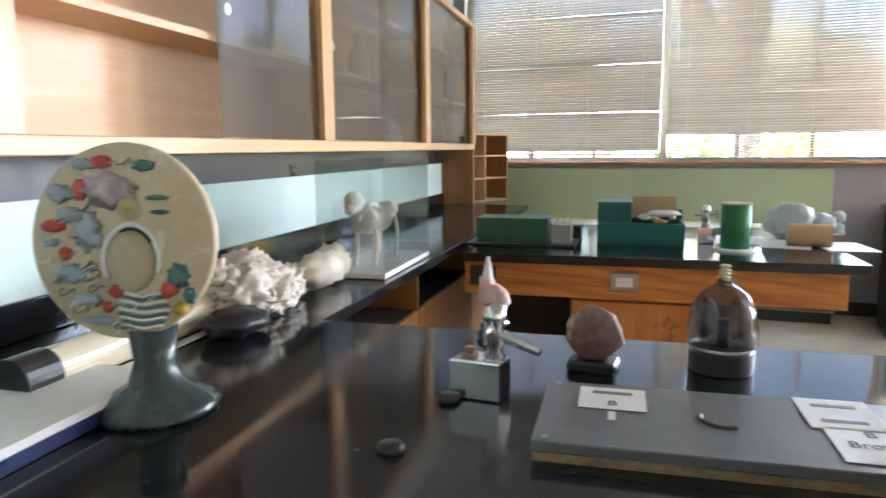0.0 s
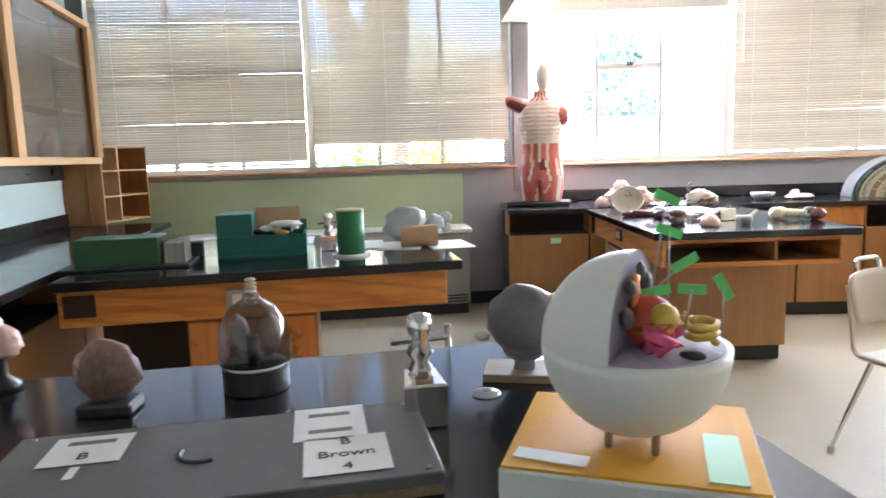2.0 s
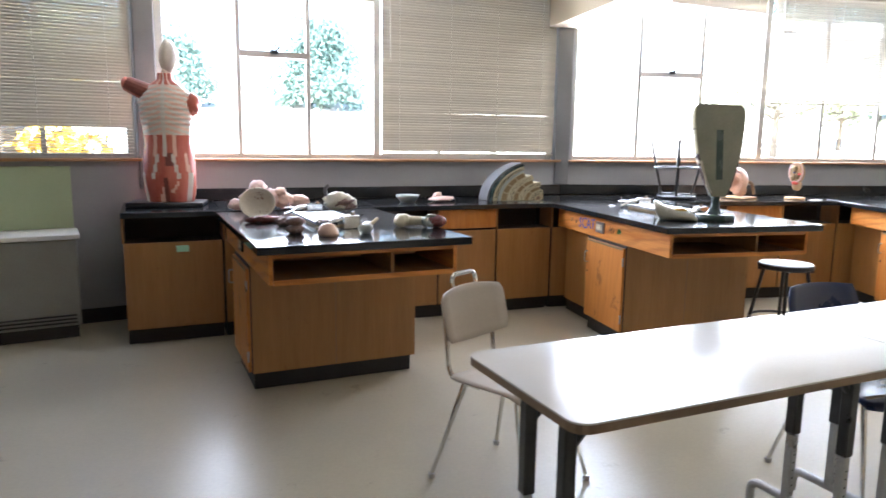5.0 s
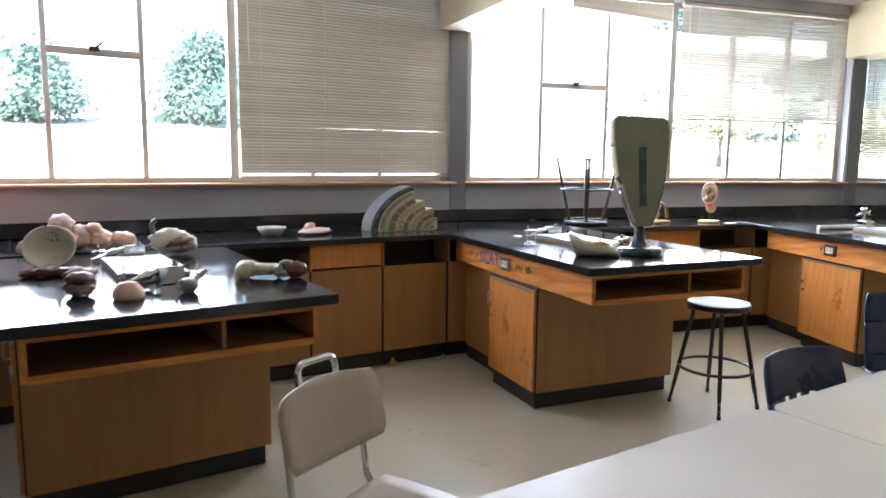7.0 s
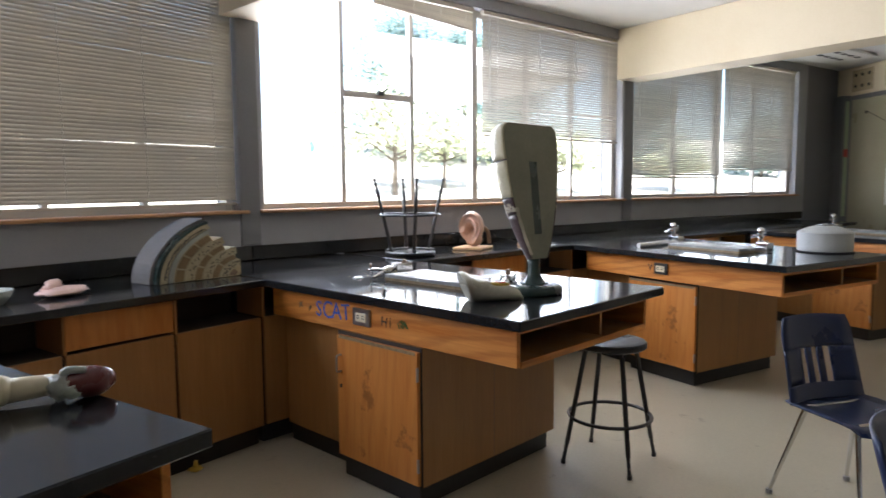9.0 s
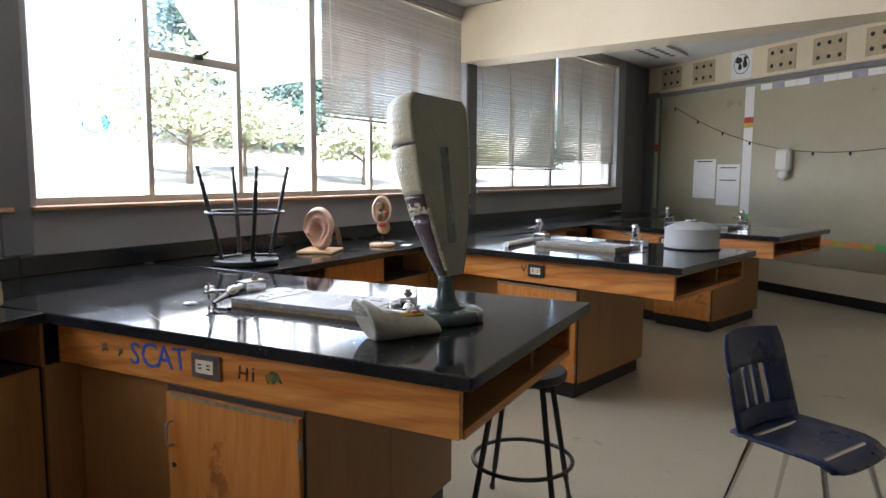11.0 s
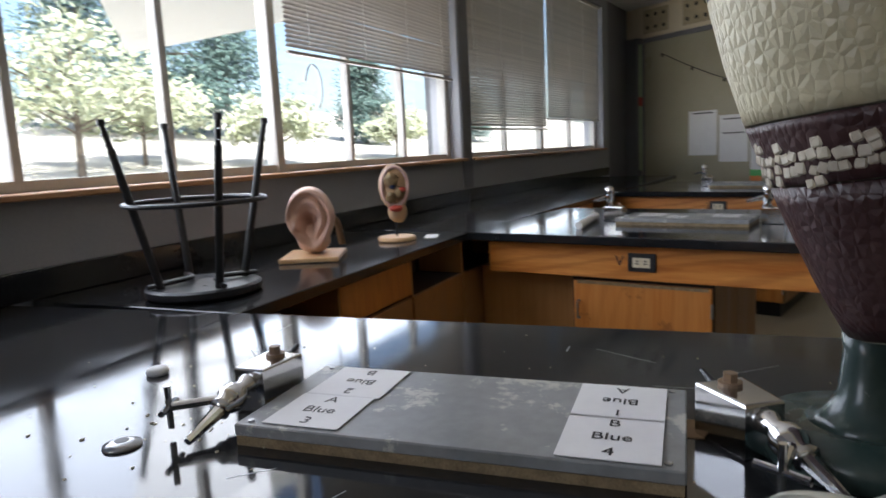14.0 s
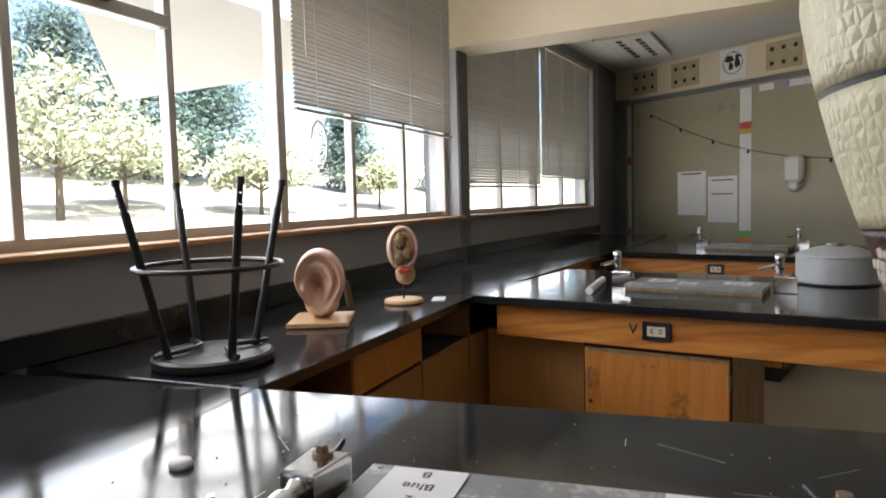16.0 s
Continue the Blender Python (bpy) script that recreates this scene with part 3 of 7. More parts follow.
counter("wall_counter", (0.02, 6.08), (0.62, 6.31), 0.98, "short oak counter end with a black top", "s")
counter("wall_counter", (0.62, 6.31), (1.66, 6.70), 0.98, "oak wall counter with a black top behind the bench", "ss")
counter("wall_counter", (1.66, 6.70), (3.10, 7.19), 0.98, "oak wall counter with drawers, open slots and a black top", "sds")
counter("wall_counter", (3.10, 7.19), (4.18, 7.44), 0.98, "oak wall counter with a black top behind the bench", "ss")
counter("wall_counter", (4.18, 7.44), (5.86, 7.67), 0.98, "oak wall counter with drawers, open slots and a black top", "sds")
counter("wall_counter", (5.86, 7.67), (7.06, 7.70), 0.98, "oak wall counter with a black top behind the bench", "ss")
counter("wall_counter", (7.06, 7.70), (8.42, 7.74), 0.98, "oak wall counter with drawers, open slots and a black top", "sds")
counter("wall_counter", (8.42, 7.74), (10.85, 7.80), 0.98, "long oak wall counter with a black top at the end", "ssss")


def splash(m, u0, u1):
    ob = part("backsplash", boxes((u0, u1, -0.02, 0.0, TOP - 0.001, TOP + 0.095), bevel=0.003), M_TOP)
    ob.matrix_world = m
    tagged(ob, "low black resin upstand along the wall counter", "backsplash", kind="structure")


splash(MB, 0.05, span(P_AB, P_BC) - 0.004)
splash(MC, 0.004, span(P_BC, P_CD) - 0.004)
splash(MD, 0.004, span(P_CD, P_DE) - 0.1)

# dark skirting along the open stretch under the first window, and at the end wall
ob = part("baseboard", boxes((0.1, 3.70, -0.014, 0, 0, 0.11)), M_TOE)
ob.matrix_world = MA
tagged(ob, "black rubber skirting along the wall", "baseboard", kind="structure")
ME = pose(*P_END, 0, 0, 0, heading(P_END, P_SE))
ob = part("baseboard", boxes((0.1, 13.0, -0.014, 0, 0, 0.11)), M_TOE)
ob.matrix_world = ME
tagged(ob, "black rubber skirting along the end wall", "baseboard", kind="structure")
ob = part("trim", boxes((0.05, 3.30, -0.018, 0, 0.62, 1.185), bevel=0.003), M_GREEN)
ob.matrix_world = MA
tagged(ob, "pale green tackboard panel below the window", "panel", kind="structure")
UA = 31.5


# ---- west side: side benches, counter, wall cupboards ----
MW = pose(*P_SW, 0, 0, 0, heading(P_SW, P_A0))
ob = part("wall_west_lining", boxes((0, 9.05, -0.20, -0.001, 0, CEIL - 0.003)), M_MINT)
ob.matrix_world = MW
tagged(ob, "pale mint painted wall lining behind the side counter", "wall", kind="structure")


def side_bench(x, y, turn, length, depth, label, cupboards):
    """A bench that reaches out from the side wall: x, y is the front corner of its free end, and it runs back along local -x."""
    b = thing("lab_bench", (x, y, 0), turn, label, "bench", "side benches")
    part("benchtop", boxes((-length, 0, 0, depth, TOP - 0.04, TOP), bevel=0.004), M_TOP, b, "glossy black resin top")
    part("apron", boxes((-length, -0.06, 0.06, 0.082, 0.715, TOP - 0.04), bevel=0.002), M_OAK, b, "oak rail with visible grain")
    part("apron", boxes((-length, -0.06, depth - 0.082, depth - 0.06, 0.715, TOP - 0.04), bevel=0.002), M_OAK, b)
    part("apron", boxes((-0.082, -0.06, 0.082, depth - 0.082, 0.715, TOP - 0.04)), M_OAKY, b)
    x0, x1, y0, y1 = cupboards
    part("base_cupboard", boxes((x0, x1, y0, y1, 0.10, 0.713)), M_PLY, b, "brown varnished plywood cupboard")
    part("toe_kick", boxes((x0 + 0.02, x1 - 0.02, y0 + 0.03, y1 - 0.03, 0, 0.10)), M_TOE, b)
    part("door", boxes((x0 + 0.01, x1 - 0.01, y0 - 0.02, y0, 0.11, 0.70), bevel=0.003), M_DOOR, b, "oak cupboard door")
    o = part("outlet", boxes((-0.98, -0.86, 0.046, 0.06, 0.755, 0.835), bevel=0.003), M_STEEL, b, "steel socket plate")
    part("socket", boxes((-0.955, -0.885, 0.043, 0.046, 0.775, 0.815)), M_PAPER, o)
    return b


bA = side_bench(0.52, 3.65, UA, 1.62, 1.22, "oak side bench with a black resin top and a cupboard", (-1.15, -0.62, 0.10, 1.0))
# dark plate on the apron and dark panel below, painted shade of two openings
part("slot", boxes((-1.60, -1.48, 0.055, 0.062, 0.755, 0.845)), M_CAVSHADE, bA, "dark plate standing for the shade in an open drawer slot")
part("kneehole_shade", boxes((-1.60, -1.155, 0.50, 0.515, 0.0, 0.714)), M_CAVSHADE, bA, "dark panel standing for the shade in the knee space")
p0 = pose(1.25, 2.62, 0, 0, 0, UA) @ pose(0, -1.22, 0)
b0 = side_bench(p0.translation.x, p0.translation.y, UA, 2.15, 1.22, "oak side bench with a glossy black resin top", (-1.15, -0.62, 0.10, 1.0))
counter("wall_counter", (0.70, 0.10), (-2.30, 4.98), 0.75, "long side counter with a black resin top", "ssssss")
ob = part("backsplash", boxes((3.0, 8.6, -0.22, -0.20, TOP - 0.001, TOP + 0.095), bevel=0.003), M_TOP)
ob.matrix_world = MW
tagged(ob, "low black resin upstand along the side counter", "backsplash", kind="structure")
# black strip on the wall, the shade below the cupboards put in as colour
ob = part("trim", boxes((3.6, 8.62, -0.215, -0.20, 1.25, 1.36)), M_BLACKM)
ob.matrix_world = MW
tagged(ob, "dark strip standing for the shaded band of wall under the cupboards", "rail", kind="structure")


def wall_cupboard():
    c = thing("wall_cupboard", (0, 0, 0), 0, "light oak wall cupboard with sliding glass doors, one bay open", "cupboard")
    c.matrix_world = MW
    f, k, z0, z1, u0, u1 = -0.47, -0.205, 1.36, 2.36, 4.15, 8.66
    part("bottom_board", boxes((u0, u1, f, k, z0, z0 + 0.045), bevel=0.003), M_PINE, c)
    part("top_board", boxes((u0, u1, f, k, z1 - 0.04, z1), bevel=0.003), M_PINE, c)
    part("back_board", boxes((u0, u1, k - 0.012, k, z0 + 0.045, z1 - 0.04)), M_PINE, c)
    for x in (u0 + 0.04, 5.74, 7.24, u1 - 0.03):
        part("stile", boxes((x - 0.05, x + 0.05, f - 0.004, f + 0.02, z0 + 0.045, z1 - 0.04), (x - 0.012, x + 0.012, f + 0.02, k - 0.012, z0 + 0.045, z1 - 0.04)), M_PINEZ, c)
    for a, b in ((u0 + 0.06, 5.72), (5.76, 7.22), (7.26, u1 - 0.05)):
        for z in (1.70, 2.03):
            part("shelf", boxes((a, b, f + 0.05, k - 0.012, z, z + 0.022)), M_PINE, c)
    for a, b, y in ((4.99, 5.70, 0.022), (5.79, 6.56, 0.022), (6.48, 7.20, 0.034), (7.29, 8.00, 0.022), (7.92, u1 - 0.06, 0.034)):
        d = part("glass_door", boxes((a, b, f + y, f + y + 0.005, z0 + 0.05, z1 - 0.045)), M_CUPGLASS, c, "sliding glass pane")
        part("finger_pull", rod(mesh(), (a + 0.06, f + y - 0.003, 1.80), (a + 0.06, f + y + 0.001, 1.80), 0.018, seg=14), M_STEEL, d)
    return c


wall_cupboard()
solo("end_panel", boxes((8.60, 8.63, -0.47, -0.20, TOP, 1.358), bevel=0.002), M_PLY, (0, 0, 0), 0, "brown varnished board under the wall cupboard", "panel").matrix_world = MW
for i in range(4):
    r = random.Random(i)
    x = 6.45 + 0.52 * i
    h = r.uniform(0.12, 0.24)
    bm = lathe(mesh(), [(0.001, 0), (0.05, 0.0), (0.055, 0.01), (0.055, h * 0.6), (0.02, h * 0.75), (0.02, h), (0.001, h)], 14)
    solo("flask", bm, r.choice((M_BONE, M_IVORY, M_PALEPINK)), (0, 0, 0), 0, "pale storage bottle standing in the wall cupboard", "bottle", "bottles in the wall cupboard", smooth=True).matrix_world = MW @ pose(x, -0.33, 1.407 if i % 2 else 1.724)


def pigeonholes():
    c = thing("pigeonhole_shelf", (-2.74, 4.66, TOP), 97, "small orange-brown pigeonhole shelf standing on the counter", "shelf")
    w, d, h = 0.66, 0.30, 0.58
    part("side_panel", boxes((0, 0.015, 0, d, 0, h)), M_PLY, c)
    part("side_panel", boxes((w - 0.015, w, 0, d, 0, h)), M_PLY, c)
    part("divider", boxes((w / 2 - 0.007, w / 2 + 0.007, 0.004, d - 0.01, 0.012, h - 0.012)), M_PINEZ, c)
    for z in (0, h / 3, 2 * h / 3, h - 0.012):
        part("shelf", boxes((0.015, w - 0.015, 0.002, d - 0.01, z, z + 0.012)), M_PINE, c)
    part("back_panel", boxes((0.0, w, d - 0.01, d, 0, h)), M_DOOR, c)
    return c


pigeonholes()
solo("small_microscope", lump(boxes((-0.09, 0.09, -0.05, 0.05, 0, 0.02), (-0.02, 0.02, 0.0, 0.03, 0.02, 0.10), bevel=0.003), (0, -0.01, 0.10), (0.06, 0.035, 0.03)), M_BLACKM, (-2.92, 4.86, TOP + 0.58), 30, "small dark instrument on the pigeonhole shelf", "instrument")


def heater():
    h = thing("wall_heater", (0, 0, 0), 0, "grey-green steel unit heater under the window", "heater")
    h.matrix_world = MA
    part("casing", boxes((0.9, 3.30, -0.40, -0.02, 0.09, 0.70), bevel=0.008), M_GREYMETAL, h)
    part("top_cover", boxes((0.88, 3.32, -0.42, -0.02, 0.70, 0.735), bevel=0.006), M_WHITE, h, "pale top cover")
    part("plinth", boxes((0.92, 3.28, -0.37, -0.05, 0, 0.09)), M_TOE, h)
    for i in range(3):
        part("grille_bar", boxes((0.93, 3.27, -0.408, -0.400, 0.11 + 0.025 * i, 0.122 + 0.025 * i)), M_BLACKM, h)
    return h


heater()


# ---- venetian blinds ----
def slat_mesh(width):
    me = bpy.data.meshes.new("slat")
    bm = mesh()
    ys = (-0.0125, -0.004, 0.004, 0.0125)
    zs = (-0.0012, 0.0008, 0.0008, -0.0012)
    rows = [[bm.verts.new((x, y, z + o)) for y, z in zip(ys, zs)] for x in (0, width) for o in (0, -0.0006)]
    for a, b, s in ((0, 2, 1), (1, 3, -1)):
        for j in range(3):
            q = [rows[a][j], rows[b][j], rows[b][j + 1], rows[a][j + 1]]
            bm.faces.new(q[::s])
    bm.to_mesh(me)
    bm.free()
    me.materials.append(M_SLAT)
    return me


def blind(m, u0, u1, z0, z1, tilt, label, sag=0.0, pitch=0.0225, open_from=None):
    """A venetian blind from z1 down to z0: head rail, slats, ladder cords, bottom rail; sag lowers its far end."""
    b = thing("venetian_blind", (0, 0, 0), 0, label, "blind", "window blinds")
    b.matrix_world = m @ pose(u0, 0.035, 0)
    w = u1 - u0
    part("head_rail", boxes((0, w, -0.02, 0.02, z1 - 0.03, z1), bevel=0.002), M_SLAT, b)
    me = slat_mesh(w)
    n = int((z1 - 0.04 - z0) / pitch)
    r = random.Random(int(u0 * 100) + n)
    for i in range(n):
        s = new("slat", me)
        s.parent = b
        k = i / max(1, n - 1)
        a = tilt if open_from is None or i < open_from * n else 15
        s.matrix_local = pose(0, 0, z1 - 0.045 - pitch * i, a + r.uniform(-1.2, 1.2), sag * k * 45 + (r.uniform(-0.18, 0.18) if r.random() < 0.05 else 0), 0)
    part("bottom_rail", boxes((0, w, -0.012, 0.012, -0.012, 0.004), bevel=0.002), M_SLAT, b).matrix_local = pose(0, 0, z0, 0, sag * 45, 0)
    for f in (0.09, 0.37, 0.64, 0.91):
        part("ladder_cord", rod(rod(mesh(), (w * f, -0.015, z0), (w * f, -0.015, z1 - 0.03), 0.0016, seg=5), (w * f, 0.015, z0), (w * f, 0.015, z1 - 0.03), 0.0016, seg=5), M_CORD, b)
    part("tilt_wand", rod(mesh(), (0.06, -0.03, z1 - 0.03), (0.065, -0.032, max(z0 + 0.1, z1 - 0.8)), 0.004, seg=6), M_CORD, b)
    return b


ZT = HEAD - 0.005
blind(MA, 0.25, 1.96, 1.31, ZT, 69, "lowered beige venetian blind with half-closed slats")
blind(MA, 2.02, 3.74, 1.25, ZT, 66, "lowered beige venetian blind with its lowest slats open", open_from=0.86)
blind(MB, 0.12, 1.80, 2.56, ZT, 60, "raised beige venetian blind gathered near the ceiling", pitch=0.011)
blind(MB, 1.87, 3.58, 1.29, ZT, 72, "lowered beige venetian blind with closed slats")
blind(MC, 1.05, 2.06, 2.76, ZT, 60, "raised beige venetian blind hanging askew", sag=0.08, pitch=0.009)
blind(MC, 2.17, 4.12, 1.83, ZT, -38, "half-lowered beige venetian blind over the window")
blind(MD, 0.14, 1.76, 1.47, ZT, -44, "half-lowered beige venetian blind over the last window")
blind(MD, 1.80, 3.42, 1.57, ZT, -44, "half-lowered beige venetian blind, slightly shorter than its neighbour")


# ---- end wall ----
def text_mesh(name, words, size, material, parent, m, label="", depth=0.0006):
    cu = bpy.data.curves.new(name, "FONT")
    cu.body, cu.size, cu.extrude, cu.align_x, cu.align_y = words, size, depth, "CENTER", "CENTER"
    tmp = new("lettering_source", cu)
    me = bpy.data.meshes.new_from_object(tmp.evaluated_get(bpy.context.evaluated_depsgraph_get()))
    bpy.data.objects.remove(tmp)
    me.materials.clear()
    me.materials.append(material)
    ob = new(name, me)
    ob.parent = parent
    ob.matrix_local = m
    return tagged(ob, label)


def on_end(name, rows, material, label, category, z=0.0, bevel=0.0):
    ob = solo(name, boxes(*rows, bevel=bevel), material, (0, 0, 0), 0, label, category)
    ob.matrix_world = ME
    return ob


wb = thing("whiteboard", (0, 0, 0), 0, "large yellowed whiteboard with a dark top rail", "whiteboard")
wb.matrix_world = ME
part("panel", boxes((0.32, 5.2, -0.022, -0.002, 0.40, 2.53), bevel=0.002), M_BOARD, wb)
part("top_rail", boxes((0.30, 5.2, -0.045, -0.002, 2.53, 2.585), bevel=0.003), M_GREYDK, wb, "dark metal rail")
part("edge_rail", boxes((0.285, 0.318, -0.03, -0.002, 0.40, 2.53), bevel=0.003), M_GREYDK, wb)
cols = (M_TAPEG, M_ORANGE, M_PAPER, M_GOLD, M_PINK)
strip = thing("tape_border", (0, 0, 0), 0, "strips of pale and coloured paper tape on the whiteboard", "tape")
strip.matrix_world = ME
for a, b, c in ((0.80, 0.86, M_ORANGE), (0.86, 0.93, M_TAPEG), (0.93, 2.00, M_PAPER), (2.00, 2.06, M_GOLD), (2.06, 2.13, M_RED), (2.13, 2.50, M_PAPER)):
    part("tape_piece", boxes((1.86, 2.00, -0.0245, -0.022, a, b)), c, strip)
for i in range(14):
    part("tape_piece", boxes((1.80 + 0.17 * i, 1.965 + 0.17 * i, -0.0245, -0.022, 0.64, 0.70)), cols[(i * 2 + i // 3) % 5], strip)
    if i > 1:
        part("tape_piece", boxes((1.75 + 0.17 * i, 1.915 + 0.17 * i, -0.0245, -0.022, 2.44, 2.51)), M_PAPER if i % 3 else M_PURPLE, strip)
tack = thing("tack_strip", (0, 0, 0), 0, "cream display strip above the whiteboard", "display strip")
tack.matrix_world = ME
part("backing", boxes((-0.1, 8.0, -0.014, -0.002, 2.60, 2.975)), M_CREAM, tack)
for i in range(6):
    u = 0.30 + 0.62 * i
    if i == 2:
        continue
    card = on_end("hole_card", ((u, u + 0.40, -0.020, -0.014, 2.64, 2.93),), M_TAN, "tan card with six round holes on the display strip", "card", bevel=0.001)
    tagged(card, group="cards on the display strip")
    for j in range(6):
        h = part("hole", rod(mesh(), (u + 0.07 + 0.13 * (j % 3), -0.0205, 2.71 + 0.15 * (j // 3)), (u + 0.07 + 0.13 * (j % 3), -0.0225, 2.71 + 0.15 * (j // 3)), 0.024, seg=12), M_INK, card)
globe = on_end("globe_poster", ((1.60, 1.93, -0.018, -0.014, 2.62, 2.96),), M_PAPER, "white poster with a black globe drawing", "poster")
gl = mesh()
tube(gl, [(1.765 + 0.12 * math.cos(2 * math.pi * k / 24), -0.019, 2.80 + 0.12 * math.sin(2 * math.pi * k / 24)) for k in range(24)], 0.004, 5, True)
for x, z, a, b in ((1.72, 2.85, 0.055, 0.04), (1.74, 2.77, 0.03, 0.045), (1.82, 2.80, 0.035, 0.06), (1.83, 2.87, 0.04, 0.02)):
    lump(gl, (x, -0.0185, z), (a, 0.002, b), 0.5, 2, 2, x)
part("globe_drawing", gl, M_INK, globe)
p1 = on_end("notice_sheet", ((1.02, 1.42, -0.0245, -0.022, 1.10, 1.62),), M_PAPER, "white printed sheet pinned to the whiteboard", "sheet")
p2 = on_end("notice_sheet", ((1.45, 1.83, -0.0245, -0.022, 1.02, 1.55),), M_PAPER, "white printed sheet with two dark lines on the whiteboard", "sheet")
for z in (1.50, 1.34):
    part("printed_line", boxes((1.50, 1.78, -0.0255, -0.0245, z, z + 0.012)), M_INK, p2)
part("printed_line", boxes((1.08, 1.36, -0.0255, -0.0245, 1.585, 1.60)), M_INK, p1)
disp = thing("wall_dispenser", (0, 0, 0), 0, "white plastic dispenser fixed on the whiteboard", "dispenser")
disp.matrix_world = ME
part("body", boxes((2.42, 2.62, -0.12, -0.022, 1.45, 1.72), bevel=0.03), M_WHITE, disp)
part("nozzle", lump(boxes((2.46, 2.58, -0.11, -0.022, 1.37, 1.45), bevel=0.02), (2.52, -0.07, 1.39), (0.05, 0.04, 0.04)), M_WHITE, disp)
string = thing("light_string", (0, 0, 0), 0, "sagging dark string of small bulbs across the whiteboard", "light string")
string.matrix_world = ME
pts = []
for k in range(25):
    t = k / 24
    pts.append((0.62 + 3.6 * t, -0.03, 2.36 - 1.45 * t + 0.85 * t * t - 0.12 * math.sin(math.pi * t)))
part("wire", tube(mesh(), pts, 0.004, 5), M_BLACKM, string)
for k in range(0, 25, 3):
    part("bulb", lump(mesh(), (pts[k][0], -0.034, pts[k][2] - 0.02), (0.014, 0.012, 0.024), sub=2), M_BLACKM, string)
# dark corner beside the last window
pipe = on_end("corner_column", ((0.02, 0.26, -0.10, -0.002, 0, 2.60),), M_GREYDK, "dark grey column in the far corner", "column", bevel=0.006)
gp = on_end("green_post", ((0.262, 0.284, -0.07, -0.003, 0.92, 2.52),), M_GREEN, "narrow green painted post beside the whiteboard", "post")
part("red_band", boxes((0.261, 0.285, -0.072, -0.003, 1.75, 1.86)), M_RED, gp)
grille = solo("ceiling_grille", boxes((-0.6, 0.6, -0.3, 0.3, 0, 0.03), bevel=0.004), M_WHITE, (10.6, 8.1, CEIL - 0.032), 2, "perforated pale ceiling grille above the last window", "grille")
for i in range(6):
    for j in range(2):
        part("slot", boxes((-0.5 + 0.17 * i, -0.40 + 0.17 * i, -0.18 + 0.2 * j, -0.12 + 0.2 * j, -0.004, 0.001)), M_INK, grille)


# ---- tables, chairs, stools ----
def fold_table(x, y, turn, length, width):
    t = thing("classroom_table", (x, y, 0), turn, "cream laminate classroom table on black and chrome legs", "table", "classroom tables")
    ol, r = [], 0.05
    for cx, cy, a0 in ((length - r, r, -90), (length - r, width - r, 0), (r, width - r, 90), (r, r, 180)):
        for k in range(6):
            a = radians(a0 + 18 * k)
            ol.append((cx + r * math.cos(a), cy + r * math.sin(a)))
    part("tabletop", slab(mesh(), ol, 0.745, 0.75), M_TABLE, t)
    part("edge_band", slab(mesh(), [(p * 1.0, q * 1.0) for p, q in ol], 0.722, 0.7448), M_TEDGE, t, "brown edge strip")
    for x0 in (0.115, length - 0.115):
        leg = part("foot_bar", tube(mesh(), arc([(x0, 0.04, 0.012), (x0, 0.04, 0.10), (x0, width - 0.04, 0.10), (x0, width - 0.04, 0.012)], 6, 0.05), 0.017, 10), M_STEEL, t, "chrome foot bar")
        for y0 in (0.20, width - 0.20):
            part("leg_sleeve", boxes((x0 - 0.02, x0 + 0.02, y0 - 0.02, y0 + 0.02, 0.36, 0.722), bevel=0.004), M_BLACKM, t)
            low = part("leg_tube", boxes((x0 - 0.0155, x0 + 0.0155, y0 - 0.0155, y0 + 0.0155, 0.10, 0.36), bevel=0.003), M_STEEL, t)
            for k in range(7):
                part("hole", rod(mesh(), (x0, y0 - 0.0160, 0.13 + 0.03 * k), (x0, y0 - 0.0154, 0.13 + 0.03 * k), 0.004, seg=8), M_INK, low)
            s = 1 if x0 < length / 2 else -1
            part("brace", rod(mesh(), (x0, y0, 0.58), (x0 + s * 0.14, y0, 0.722), 0.013, seg=8), M_BLACKM, t)
    return t


fold_table(2.315, 3.07, 21.5, 1.36, 0.60)
fold_table(3.585, 3.57, 21.5, 1.36, 0.60)


def shell_sheet(bm, grid, thick):
    """A curved sheet of some thickness from a grid of points; None leaves a hole."""
    R, C = len(grid), len(grid[0])
    def vert(i, j):
        p = Vector(grid[i][j])
        a = Vector(grid[min(i + 1, R - 1)][j]) - Vector(grid[max(i - 1, 0)][j])
        b = Vector(grid[i][min(j + 1, C - 1)]) - Vector(grid[i][max(j - 1, 0)])
        n = a.cross(b).normalized() * thick / 2
        return bm.verts.new(p + n), bm.verts.new(p - n)
    V = [[vert(i, j) for j in range(C)] for i in range(R)]
    def quad(*v):
        try:
            bm.faces.new(v)
        except ValueError:
            pass
    for i in range(R - 1):
        for j in range(C - 1):
            a, b, c, d = V[i][j], V[i][j + 1], V[i + 1][j + 1], V[i + 1][j]
            quad(a[0], b[0], c[0], d[0])
            quad(d[1], c[1], b[1], a[1])
    for j in range(C - 1):
        quad(V[0][j][1], V[0][j + 1][1], V[0][j + 1][0], V[0][j][0])
        quad(V[-1][j][0], V[-1][j + 1][0], V[-1][j + 1][1], V[-1][j][1])
    for i in range(R - 1):
        quad(V[i][0][0], V[i + 1][0][0], V[i + 1][0][1], V[i][0][1])
        quad(V[i][-1][1], V[i + 1][-1][1], V[i + 1][-1][0], V[i][-1][0])
    return bm


